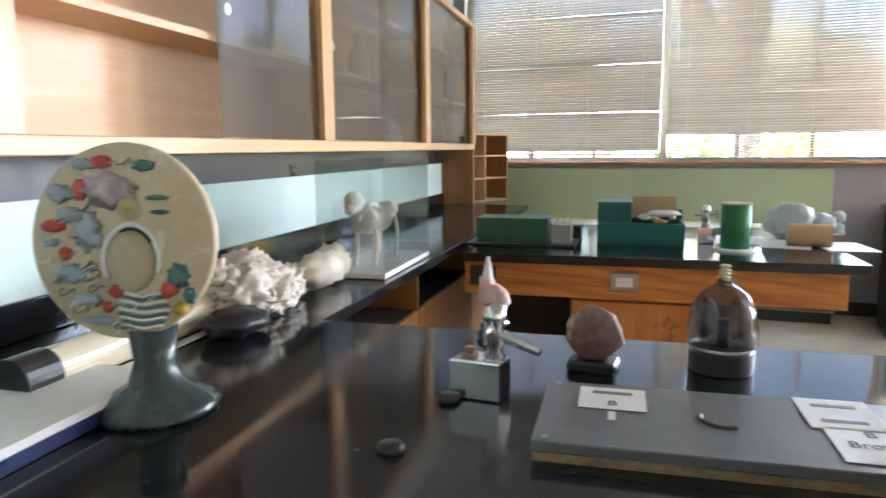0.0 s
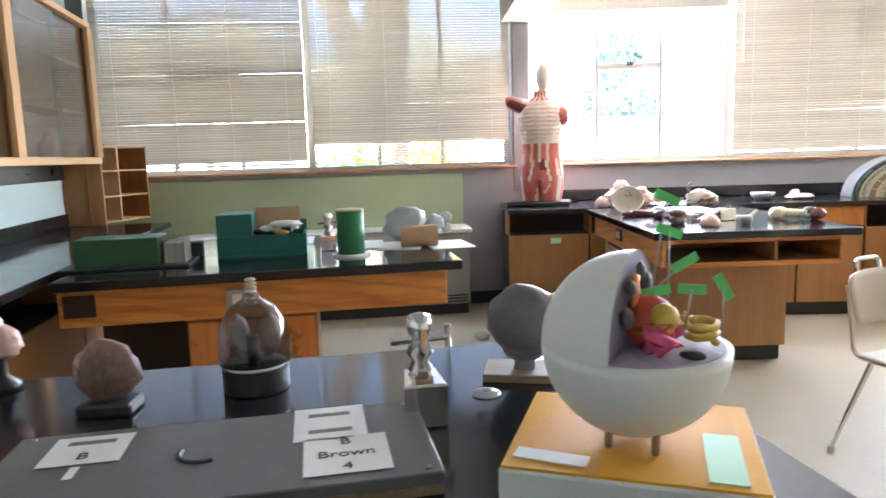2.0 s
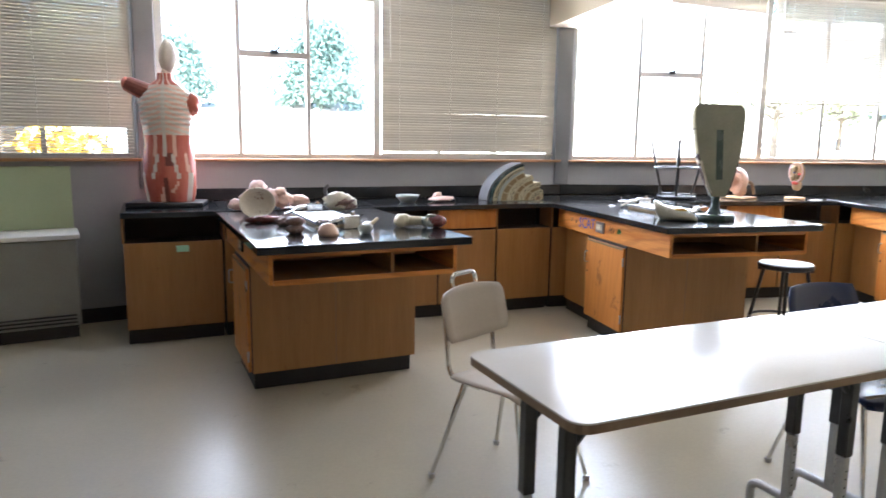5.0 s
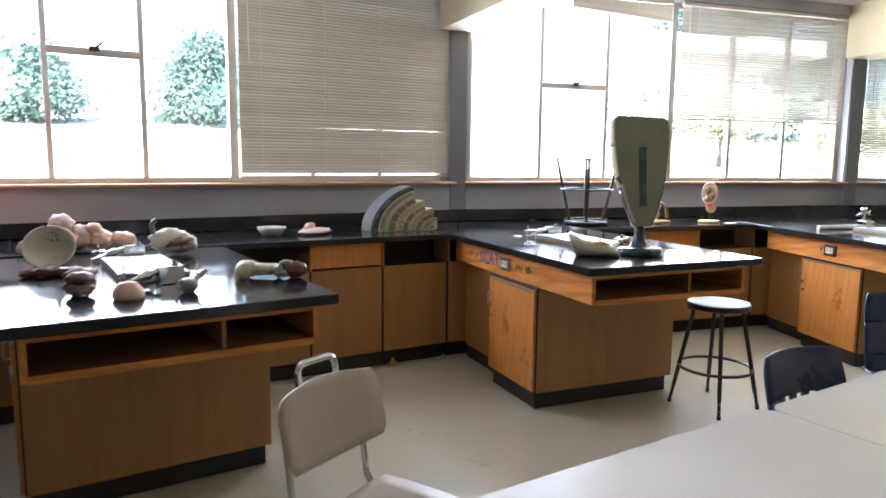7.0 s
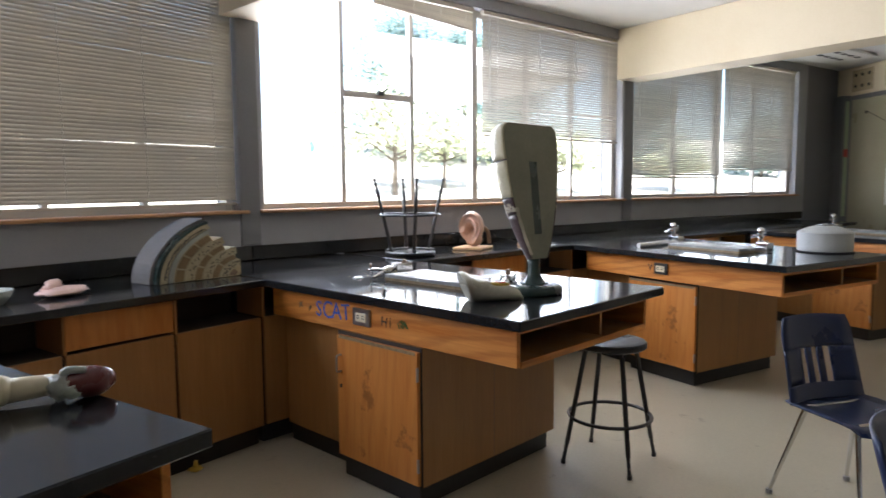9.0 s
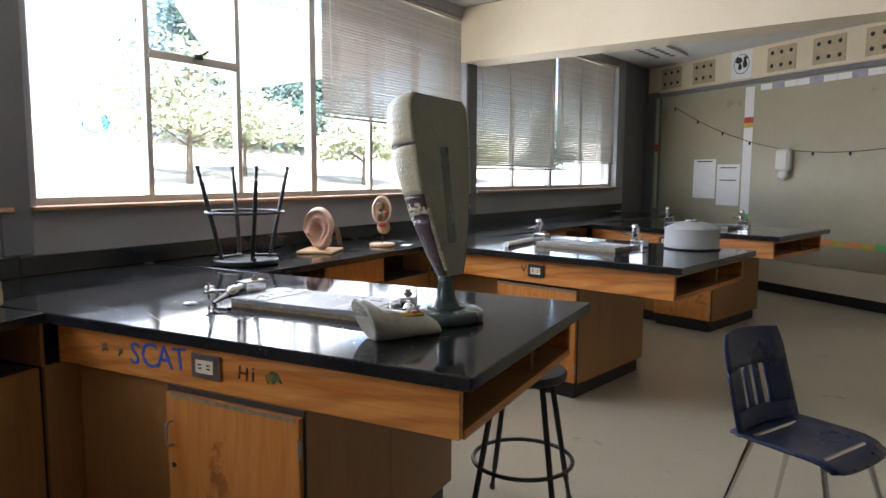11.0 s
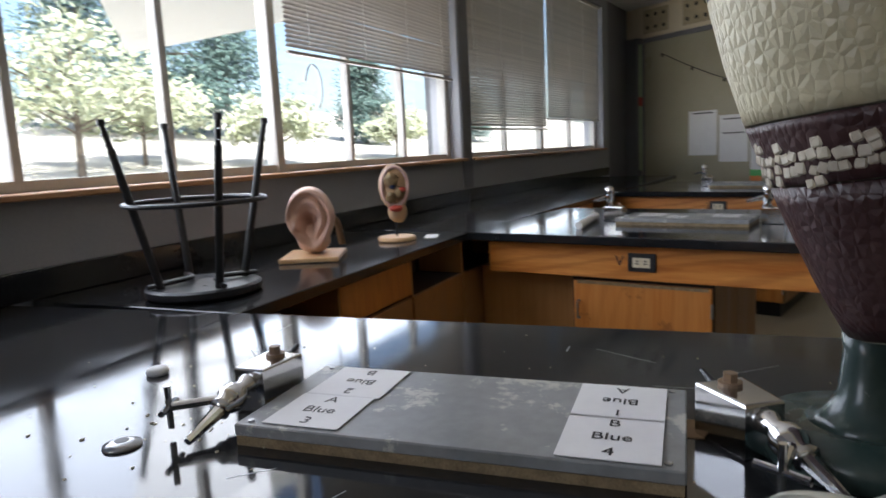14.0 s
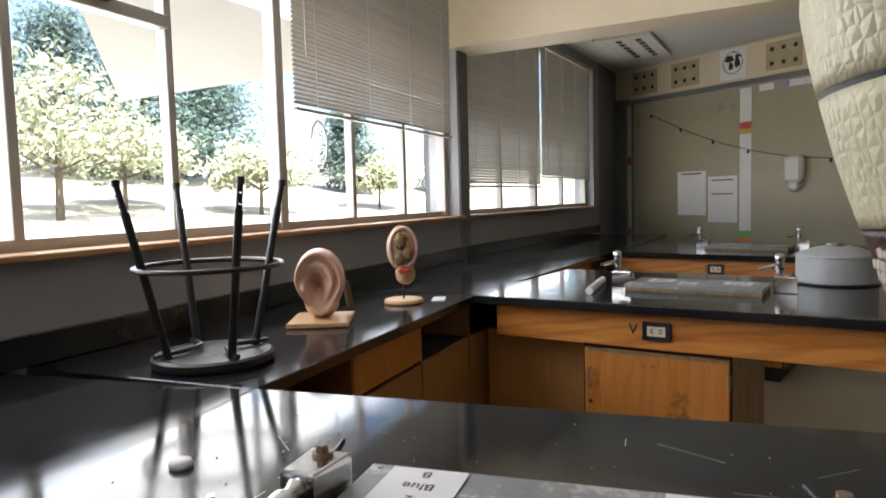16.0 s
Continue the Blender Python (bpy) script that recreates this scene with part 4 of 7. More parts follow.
def curved_seat(w, d, z, dip=0.025):
    g = []
    for i in range(9):
        v = -1 + 2 * i / 8
        ww = w / 2 * (1 - 0.18 * max(0, v - 0.2) ** 2 - 0.10 * max(0, -v - 0.5))
        row = []
        for j in range(9):
            u = -1 + 2 * j / 8
            r = 1 - 0.10 * abs(u) ** 6 * abs(v) ** 2
            row.append((v * d / 2 * r, u * ww, z - dip * (1 - u * u) * (1 - 0.5 * v * v) - (0.03 * max(0, v - 0.5) ** 2 * 4)))
        g.append(row)
    return shell_sheet(mesh(), g, 0.008)


def curved_back(w, z0, z1, x0, lean, curve=0.035, corner=0.18):
    g = []
    for i in range(9):
        v = i / 8
        row = []
        for j in range(9):
            u = -1 + 2 * j / 8
            e = abs(2 * v - 1)
            ww = w / 2 * (1 - corner * max(0, e - 0.55) ** 2 * 3)
            zz = z0 + (z1 - z0) * v
            row.append((x0 - lean * v + curve * u * u, u * ww, zz + 0.02 * (u * u) * (1 - v) * 1.0 - 0.015 * u * u * v))
        g.append(row)
    return shell_sheet(mesh(), g, 0.010)


def chair(place, turn, plastic, label, handle, slots):
    """A school chair facing local +x: plastic seat and back on splayed chrome legs."""
    c = thing("school_chair", (*place, 0), turn, label, "chair", "school chairs")
    if slots:
        part("seat", curved_seat(0.42, 0.42, 0.44), plastic, c, smooth=True)
        # one-piece back with three tall openings: rails and struts
        z0, z1, x0, lean = 0.47, 0.80, -0.20, 0.09
        def strip(u0, u1, v0, v1, n=6):
            g = []
            for i in range(n):
                v = v0 + (v1 - v0) * i / (n - 1)
                row = []
                for j in range(n):
                    u = u0 + (u1 - u0) * j / (n - 1)
                    ww = 0.20 * (1 - 0.35 * max(0, v - 0.75) ** 2 * 4 - 0.06 * v)
                    row.append((x0 - lean * v + 0.04 * u * u, u * ww, z0 + (z1 - z0) * v - 0.02 * u * u * max(0, v - 0.7)))
                g.append(row)
            return shell_sheet(mesh(), g, 0.010)
        bk = part("backrest", strip(-1, 1, 0.56, 1.0, 9), plastic, c, smooth=True)
        part("lower_back", strip(-1, 1, -0.12, 0.10, 9), plastic, c, smooth=True)
        for a, b in ((-1, -0.42), (-0.24, -0.08), (0.08, 0.24), (0.42, 1)):
            part("back_strut", strip(a, b, 0.08, 0.58), plastic, c, smooth=True)
    else:
        part("seat", curved_seat(0.40, 0.38, 0.45), plastic, c, smooth=True)
        part("backrest", curved_back(0.40, 0.57, 0.80, -0.205, 0.05), plastic, c, smooth=True)
        part("tape_mark", boxes((-0.247, -0.242, -0.015, 0.012, 0.71, 0.755)), M_PAPER, c, "scrap of tape on the back")
        for s in (-1, 1):
            part("back_post", tube(mesh(), arc([(-0.05, 0.15 * s, 0.425), (-0.21, 0.15 * s, 0.43), (-0.25, 0.15 * s, 0.74)], 5, 0.05), 0.010, 8), M_CHROME, c)
        part("handle", tube(mesh(), arc([(-0.262, -0.075, 0.77), (-0.275, -0.075, 0.845), (-0.275, 0.075, 0.845), (-0.262, 0.075, 0.77)], 5, 0.035), 0.010, 8), M_CHROME, c, "chrome grab handle")
    for sx in (-1, 1):
        for sy in (-1, 1):
            leg = part("leg", rod(mesh(), (0.13 * sx, 0.14 * sy, 0.425), (0.24 * sx, 0.22 * sy, 0.015), 0.012, 0.008), M_CHROME, c)
            part("glide", rod(mesh(), (0.24 * sx, 0.22 * sy, 0), (0.24 * sx, 0.22 * sy, 0.02), 0.014), M_STEEL, leg)
        part("seat_bar", rod(mesh(), (0.13 * sx, -0.14, 0.425), (0.13 * sx, 0.14, 0.425), 0.010), M_CHROME, c)
    return c


chair((2.34, 4.26), -45, M_BEIGE, "beige plastic school chair with a chrome grab handle", True, False)
chair((4.89, 5.05), -108, M_NAVY, "navy blue plastic school chair with a slotted back", False, True)
chair((3.80, 4.22), -75, M_NAVY, "navy blue plastic school chair pushed under the table", False, True)


def stool(m, label, ring=0.235, grow=1.0):
    s = thing("lab_stool", (0, 0, 0), 0, label, "stool", "laboratory stools")
    part("seat", lathe(mesh(), [(0.001, 0.585), (0.165, 0.585), (0.175, 0.592), (0.175, 0.612), (0.168, 0.62), (0.14, 0.622), (0.001, 0.616)], 36), M_BLACKM, s, "dark round seat", smooth=False)
    for k in range(4):
        a = radians(45 + 90 * k)
        ca, sa = math.cos(a), math.sin(a)
        leg = part("leg", rod(mesh(), (0.13 * ca, 0.13 * sa, 0.59), (0.225 * ca, 0.225 * sa, 0.10), 0.012), M_BLACKM, s)
        ext = part("leg_extension", rod(mesh(), (0.222 * ca, 0.222 * sa, 0.115), (0.243 * ca, 0.243 * sa, 0.012), 0.009), M_BLACKM, leg)
        part("glide", rod(mesh(), (0.243 * ca, 0.243 * sa, 0.0), (0.243 * ca, 0.243 * sa, 0.022), 0.012), M_BLACKM, leg)
        for q in (0.05, 0.085):
            part("stud", lump(mesh(), ((0.236 - (q - 0.05) * 0.2 + 0.009) * ca, (0.236 - (q - 0.05) * 0.2 + 0.009) * sa, q), (0.005, 0.005, 0.005), sub=1), M_CHROME, leg)
    part("foot_ring", tube(mesh(), [(0.205 * math.cos(2 * math.pi * k / 36), 0.205 * math.sin(2 * math.pi * k / 36), ring) for k in range(36)], 0.009, 8, True), M_BLACKM, s, "steel foot ring")
    part("under_frame", tube(mesh(), arc([(0.12, 0.12, 0.575), (0, 0.03, 0.565), (-0.12, 0.12, 0.575)], 5, 0.05), 0.009, 8), M_BLACKM, s)
    part("under_frame", tube(mesh(), arc([(0.12, -0.12, 0.575), (0, -0.03, 0.565), (-0.12, -0.12, 0.575)], 5, 0.05), 0.009, 8), M_BLACKM, s)
    s.matrix_world = m @ Matrix.Diagonal((1, 1, grow, 1))
    return s


stool(pose(4.45, 6.02, 0, 0, 0, 20), "black metal laboratory stool beside the bench")
stool(pose(4.345, 7.765, TOP + 0.622 * 0.86, 180, 0, 25), "black metal laboratory stool turned upside down on the counter", 0.29, 0.86)


# ---- fixtures and models on the benches ----
def world_of(key, u, v, turn=0, z=TOP):
    x, y, a, w, d = BENCHES[key]
    return pose(x, y, 0, 0, 0, a) @ pose(u, v, z, 0, 0, turn)


def tap(m, label="chromed gas tap on a steel block", up=False):
    """A bench gas outlet: bevelled steel block, swivel body, tapered nozzle and cross handle, pointing along local -x."""
    t = thing("gas_tap", (0, 0, 0), 0, label, "tap", "bench gas taps")
    t.matrix_world = m
    bm = mesh()
    slab(bm, [(-0.05, -0.028), (0.045, -0.036), (0.045, 0.036), (-0.05, 0.028)], 0.0, 0.075, 0.004)
    part("block", bm, M_CHROME, t, "polished steel block")
    part("bolt", rod(rod(mesh(), (0.02, 0, 0.075), (0.02, 0, 0.080), 0.016, seg=16), (0.02, 0, 0.080), (0.02, 0, 0.092), 0.010, seg=6), M_TEDGE, t, "tarnished brass bolt")
    if up:
        part("body", lathe(mesh(), [(0.001, 0.07), (0.018, 0.07), (0.022, 0.08), (0.014, 0.095), (0.024, 0.11), (0.016, 0.13), (0.022, 0.15), (0.020, 0.175), (0.001, 0.18)], 16, pose(-0.03, 0, 0)), M_CHROME, t, smooth=True)
        part("nozzle", rod(mesh(), (-0.045, 0, 0.12), (-0.12, 0.01, 0.10), 0.012, 0.007), M_CHROME, t)
        part("handle", rod(rod(mesh(), (-0.03, -0.05, 0.13), (-0.03, 0.05, 0.135), 0.007), (-0.03, 0.05, 0.115), (-0.03, 0.05, 0.155), 0.006), M_CHROME, t)
        return t
    part("body", lathe(mesh(), [(0.001, 0), (0.014, 0), (0.017, 0.012), (0.012, 0.025), (0.022, 0.04), (0.022, 0.058), (0.015, 0.07), (0.018, 0.08), (0.001, 0.082)], 16, pose(-0.045, 0, 0.055, 0, -105, 0)), M_CHROME, t, smooth=True)
    part("nozzle", rod(mesh(), (-0.115, 0, 0.035), (-0.19, 0.0, 0.012), 0.012, 0.006), M_CHROME, t)
    h = part("handle_stem", rod(mesh(), (-0.10, 0, 0.045), (-0.155, 0.06, 0.045), 0.007), M_CHROME, t)
    part("cross_handle", rod(rod(mesh(), (-0.158, 0.062, 0.012), (-0.158, 0.062, 0.078), 0.005), (-0.130, 0.075, 0.045), (-0.186, 0.049, 0.045), 0.005), M_CHROME, h)
    part("side_nozzle", rod(mesh(), (0.045, 0, 0.06), (0.085, 0.0, 0.075), 0.007, 0.004), M_BLACKM, t)
    return t


def sink_board(m, labels, size=(0.27, 0.61), paint=None):
    b = thing("sink_cover_board", (0, 0, 0), 0, "worn grey painted board with paper labels on the bench", "board", "sink cover boards")
    b.matrix_world = m
    w, d = size
    part("panel", boxes((-w / 2, w / 2, -d / 2, d / 2, 0.0145, 0.032), bevel=0.002), paint or M_BOARDGREY, b)
    part("raw_edge", boxes((-w / 2 + 0.002, w / 2 - 0.002, -d / 2 + 0.002, d / 2 - 0.002, 0.0, 0.014)), M_RAWEDGE, b)
    for sx in (-1, 1):
        for sy in (-1, 1):
            part("screw", rod(mesh(), (sx * (w / 2 - 0.015), sy * (d / 2 - 0.02), 0.032), (sx * (w / 2 - 0.015), sy * (d / 2 - 0.02), 0.0345), 0.005, seg=10), M_STEEL, b)
    for x, y, ww, hh, turn, lines in labels:
        s = part("paper_label", boxes((-ww / 2, ww / 2, -hh / 2, hh / 2, 0, 0.0008)), M_PAPER, b, "white taped paper label")
        s.matrix_local = pose(x, y, 0.0335, 0, 0, turn)
        for i, wd in enumerate(lines):
            yy = hh * (0.5 - (i + 0.5) / len(lines))
            if wd:
                text_mesh("printed_word", wd, 0.030, M_INK, s, pose(0, yy, 0.0012), depth=0.0002)
            else:
                part("printed_line", boxes((-ww * 0.3, ww * 0.3, yy - 0.006, yy + 0.006, 0.0008, 0.0014)), M_GREYDK, s)
    return b


# lettered board on the bench with the wedge model: labels face both ways across the bench
sink_board(world_of("C", 0.535, 0.875), [(0.062, 0.20, 0.125, 0.13, 90, ("2", "Blue", "B")), (-0.064, 0.205, 0.12, 0.12, -90, ("A", "Blue", "3")), (0.062, -0.215, 0.125, 0.13, 90, ("1", "Blue", "A")), (-0.064, -0.215, 0.125, 0.13, -90, ("B", "Blue", "4"))])
tap(world_of("C", 0.56, 1.225, -4))
tap(world_of("C", 0.565, 0.505, 32))
solo("tan_paper_scrap", boxes((-0.03, 0.03, -0.03, 0.03, 0, 0.002)), M_CARD, world_of("C", 0.60, 0.55).translation, 14, "small square of tan paper on the bench top", "paper")
for key in ("B", "D", "Z"):
    sink_board(world_of(key, 0.56, 0.92), [(0.03, 0.17, 0.12, 0.12, -90, ("", "")), (-0.04, 0.03, 0.08, 0.10, -90, ("", "")), (0.03, -0.18, 0.12, 0.12, -90, ("", ""))])
    tap(world_of(key, 0.58, 1.28, -4 if key == "B" else -90), up=key != "B")
    tap(world_of(key, 0.60, 0.54, 10 if key == "B" else -90), up=key != "B")
M0 = pose(0.845, 1.715, TOP, 0, 0, UA + 1)
sb = sink_board(M0 @ pose(0, 0, 0, 0, 0, 90), [(0.06, 0.19, 0.11, 0.10, -90, ("", "B")), (0.07, -0.16, 0.11, 0.13, -90, ("", "")), (-0.05, -0.18, 0.12, 0.12, -90, ("B", "Brown", "4"))], paint=M_BOARDDK)
part("gouge", tube(mesh(), [(0.01 - 0.035 * math.sin(radians(a)), 0.02 + 0.035 * math.cos(radians(a)), 0.0315) for a in range(-20, 130, 15)], 0.0045, 6), M_INK, sb, "dark curved gouge in the paint")
part("tape_tab", boxes((-0.018, 0.018, -0.006, 0.006, 0.0325, 0.0335)), M_PAPER, sb).matrix_local = pose(-0.015, 0.19, 0)
tap(pose(0.42, 1.58, TOP, 0, 0, 200), up=True)
tap(pose(1.045, 1.995, TOP, 0, 0, -60), up=True)
tap(pose(-0.24, 3.83, TOP, 0, 0, -60), up=True)

for x, y in ((3.51, 6.93), (1.11, 2.14), (1.66, 5.66)):
    bm = lathe(mesh(), [(0.0105, 0.0), (0.028, 0.0), (0.027, 0.004), (0.014, 0.009), (0.0105, 0.009)], 24)
    solo("outlet_collar", bm, M_STEEL, (x, y, TOP), 0, "round steel collar set on the bench top", "collar", "bench collars", True)
    solo("hole_plug", rod(mesh(), (0, 0, 0), (0, 0, 0.0095), 0.0105, seg=16), M_INK, (x, y, TOP), 0, "dark hole in the steel collar", "plug", "bench holes")
for x, y in ((3.75, 7.18), (0.49, 1.31), (0.40, 1.52)):
    solo("rubber_plug", lathe(mesh(), [(0.001, 0), (0.020, 0), (0.022, 0.006), (0.018, 0.013), (0.001, 0.013)], 20), M_PAPER if y > 5 else M_BLACKM, (x, y, TOP), 0, "small round plug lying on the bench", "plug", "loose plugs", True)

# scratches and crumbs on the top of the bench with the wedge model
q = random.Random(17)
for k in range(16):
    c = world_of("C", q.uniform(0.08, 1.0), q.uniform(0.25, 1.60), q.uniform(0, 180), TOP)
    ln, wd = q.uniform(0.015, 0.07), q.uniform(0.0004, 0.0011)
    sc = part("scratch", boxes((-ln, ln, -wd, wd, 0.0001, 0.0004)), M_STEEL if k % 3 else M_GREYMODEL, None)
    sc.parent = bench["C"]
    sc.matrix_world = c
crumbs = mesh()
for k in range(150):
    near = k % 3 == 0
    u, v = (q.gauss(0.50, 0.10), q.gauss(1.26, 0.09)) if near else (q.uniform(0.04, 1.05), q.uniform(0.1, 1.75))
    e = q.uniform(0.0008, 0.0030)
    lump(crumbs, (u, v, TOP + e * 0.4), (e * q.uniform(0.8, 2.0), e, e * 0.5), 0.4, 3, 1, k)
part("crumbs", crumbs, M_TANLT, bench["C"], "pale crumbs and chips", kind="stuff")

# lettering on the aprons
for key, words, v, size, mat in (("C", "SCAT", 1.18, 0.115, M_BLUEINK), ("C", "Hi", 0.78, 0.065, M_INK), ("D", "V", 1.07, 0.07, M_INK), ("Z", "Z", 1.10, 0.07, M_INK)):
    for i, letter in enumerate(words):
        off = (i - (len(words) - 1) / 2) * size * 0.62
        wob = ((i * 37) % 7 - 3) if len(words) > 1 else 0
        text_mesh("lettering", letter, size * (1 + 0.05 * ((i * 5) % 3 - 1)), mat, bench[key], pose(0.0585, v - off, 0.795 + 0.0012 * wob, 90, 0, -90) @ pose(0, 0, 0, 0, 0, 2.0 * wob), "hand-drawn letter on the oak rail")
scribble = tube(mesh(), [(0.0585, 0.66 + 0.022 * math.cos(1.3 * k) + 0.003 * k, 0.795 + 0.020 * math.sin(1.9 * k)) for k in range(14)], 0.0018, 5)
part("scribble", scribble, M_GREENC, bench["C"], "small green pen scribble")
part("pen_mark", tube(mesh(), [(0.0585, 1.44 + 0.020 * math.cos(2.2 * k), 0.80 + 0.018 * math.sin(2.9 * k)) for k in range(9)], 0.0016, 5), M_TEDGE, bench["C"], "small brown pen star")
part("pen_mark", tube(mesh(), [(0.0585, 1.36 + 0.014 * math.cos(2.6 * k), 0.79 + 0.016 * math.sin(2.1 * k)) for k in range(8)], 0.0016, 5), M_TEDGE, bench["C"], "small brown pen marks")


def wedge_model():
    """A tall tapering half-round model on a heavy foot: scaly curved side, flat cut face."""
    s = thing("wedge_model", (3.99, 6.03, TOP), 0, "tall tapering scaly section model on a dark round foot", "model")
    lv = [(0.17, 0.055, 0.06), (0.24, 0.086, 0.086), (0.34, 0.120, 0.116), (0.46, 0.150, 0.146), (0.54, 0.163, 0.161), (0.66, 0.176, 0.176), (0.74, 0.178, 0.180), (0.775, 0.170, 0.172), (0.79, 0.158, 0.160), (0.80, 0.140, 0.142)]
    def piece(name, z0, z1, material, grow=0.0, label=""):
        zs = [z0] + [z for z, _, _ in lv if z0 < z < z1] + [z1]
        bm = mesh()
        rings = []
        for z in zs:
            w = np.interp(z, [q[0] for q in lv], [q[1] for q in lv]) + grow
            d = np.interp(z, [q[0] for q in lv], [q[2] for q in lv]) + grow
            rings.append([bm.verts.new((w * math.cos(math.pi * k / 20), d * math.sin(math.pi * k / 20), z)) for k in range(21)])
        for A, B in zip(rings, rings[1:]):
            for k in range(20):
                bm.faces.new((A[k], A[k + 1], B[k + 1], B[k]))
            bm.faces.new((A[20], A[0], B[0], B[20]))
        bm.faces.new(rings[0][::-1])
        bm.faces.new(rings[-1])
        return part(name, bm, material, s, label)
    piece("core", 0.165, 0.795, M_FLATGREY, -0.004, "flat olive cut face")
    def skin(name, z0, z1, material, label):
        zs = list(np.linspace(z0, z1, 9))
        g = []
        for z in zs:
            w = np.interp(z, [q[0] for q in lv], [q[1] for q in lv])
            d = np.interp(z, [q[0] for q in lv], [q[2] for q in lv])
            g.append([(w * math.cos(math.pi * k / 30), d * math.sin(math.pi * k / 30), z) for k in range(31)])
        part(name, shell_sheet(mesh(), g, 0.006), material, s, label, smooth=True)
    skin("upper_skin", 0.628, 0.795, M_SCALE, "cream scaly cap")
    skin("middle_skin", 0.455, 0.620, M_SCALE, "cream scaly band")
    skin("plum_band", 0.375, 0.452, M_SCALEDK, "dark plum band")
    flakes, q = mesh(), random.Random(21)
    for row in range(4):
        for k in range(34):
            if q.random() < (0.75 if row in (0, 3) else 0.05):
                continue
            a, z = math.pi * (k + 0.5 * (row % 2) + q.uniform(-0.2, 0.2)) / 34, 0.378 + 0.015 * row + q.uniform(-0.003, 0.003)
            w = np.interp(z, [p[0] for p in lv], [p[1] for p in lv])
            d = np.interp(z, [p[0] for p in lv], [p[2] for p in lv])
            e = q.uniform(0.0058, 0.0074)
            plate = pose(w * math.cos(a), d * math.sin(a), z, 0, 0, math.degrees(a))
            box(flakes, -0.002, 0.005, -e, e, -e * 1.05, e * 1.05, 0.002, plate @ pose(0, 0, 0, q.uniform(-25, 25), 0, 0))
    part("crackle_band", flakes, M_CRACK, s, "cracked cream plates", kind="stuff")
    skin("lower_skin", 0.17, 0.372, M_SCALEDK, "dark plum scales")
    part("groove", shell_sheet(mesh(), [[(np.interp(z, [q[0] for q in lv], [q[1] for q in lv]) * math.cos(math.pi * k / 30), np.interp(z, [q[0] for q in lv], [q[2] for q in lv]) * math.sin(math.pi * k / 30), z) for k in range(31)] for z in (0.619, 0.624, 0.629)], 0.003), M_INK, s)
    part("inner_channel", boxes((-0.024, 0.024, -0.0012, 0.002, 0.28, 0.62)), M_TEALBASE, s, "dark green channel in the cut face")
    plates = mesh()
    r = random.Random(4)
    for k in range(26):
        z = 0.19 + 0.0085 * k
        w = np.interp(z, [q[0] for q in lv], [q[1] for q in lv])
        lump(plates, (-w + 0.004, -0.004, z), (0.010 + r.uniform(0, 0.004), 0.006, 0.0055), 0.3, 3, 1, k)
    part("edge_plating", plates, M_CRACK, s, "row of cream plates along the edge", kind="stuff")
    part("stem", lathe(mesh(), [(0.03, 0.165), (0.028, 0.13), (0.032, 0.08), (0.050, 0.05), (0.075, 0.04)][::-1], 28), M_TEALBASE, s, smooth=True)
    part("foot", lathe(mesh(), [(0.001, 0), (0.125, 0), (0.130, 0.006), (0.128, 0.030), (0.115, 0.040), (0.07, 0.043), (0.001, 0.044)], 44), M_TEALBASE, s, "heavy dark enamel foot", smooth=True)
    for o in s.children:
        if o.name.split(".")[0] not in ("foot", "stem"):
            o.matrix_local = Matrix.Translation((0.0, -0.035, 0.165)) @ pose(0, 0, 0, -7, 1, 0) @ Matrix.Translation((0, 0, -0.165)) @ Matrix.Diagonal((1, 1, 0.955, 1))
    s.matrix_world = pose(3.925, 6.01, TOP, 0, 0, 7)
    return s


wedge_model()


def hollow_shell():
    """A bone-like shell lying on its side: flared open end, tapering body with an almond opening."""
    s = thing("bone_shell_model", (3.635, 5.97, TOP), -24, "pale glazed bone model with a coloured opening on the bench", "model")
    g = [[(-0.050, 0.0, 0.060)] * 37, [(-0.060 - 0.020 * math.sin(a), 0.035 * math.cos(a), 0.060 + 0.028 * math.sin(a)) for a in [2 * math.pi * k / 36 for k in range(37)]]]
    for i in range(19):
        t = i / 18
        x = -0.108 + 0.255 * t
        w = np.interp(t, (0, 0.08, 0.25, 0.45, 0.75, 0.93, 1), (0.082, 0.082, 0.066, 0.060, 0.052, 0.028, 0.006))
        h = np.interp(t, (0, 0.08, 0.25, 0.45, 0.75, 0.93, 1), (0.062, 0.060, 0.045, 0.040, 0.034, 0.020, 0.005))
        g.append([(x - 0.022 * math.sin(a) * (1 - t), w * math.cos(a) * (1 + 0.06 * math.sin(3 * a + 5 * t)), max(0.003, h * 1.02 + h * math.sin(a) * (1 + 0.05 * math.sin(7 * t)))) for a in [2 * math.pi * k / 36 for k in range(37)]])
    part("shell", shell_sheet(mesh(), g, 0.006), M_GLAZE, s, smooth=True)
    part("yellow_inset", lump(mesh(), (0.028, -0.022, 0.070), (0.058, 0.020, 0.010), 0.15), M_GOLD, s, "yellow almond-shaped opening", smooth=True)
    for x, y in ((0.026, -0.026), (0.044, -0.030), (0.058, -0.026)):
        part("red_inset", lump(mesh(), (x, y, 0.076), (0.010, 0.008, 0.007), 0.3), M_RED, s, smooth=True)
    part("pale_inset", lump(mesh(), (0.050, -0.018, 0.077), (0.012, 0.004, 0.005), 0.3), M_PAPER, s, smooth=True)
    return s


hollow_shell()


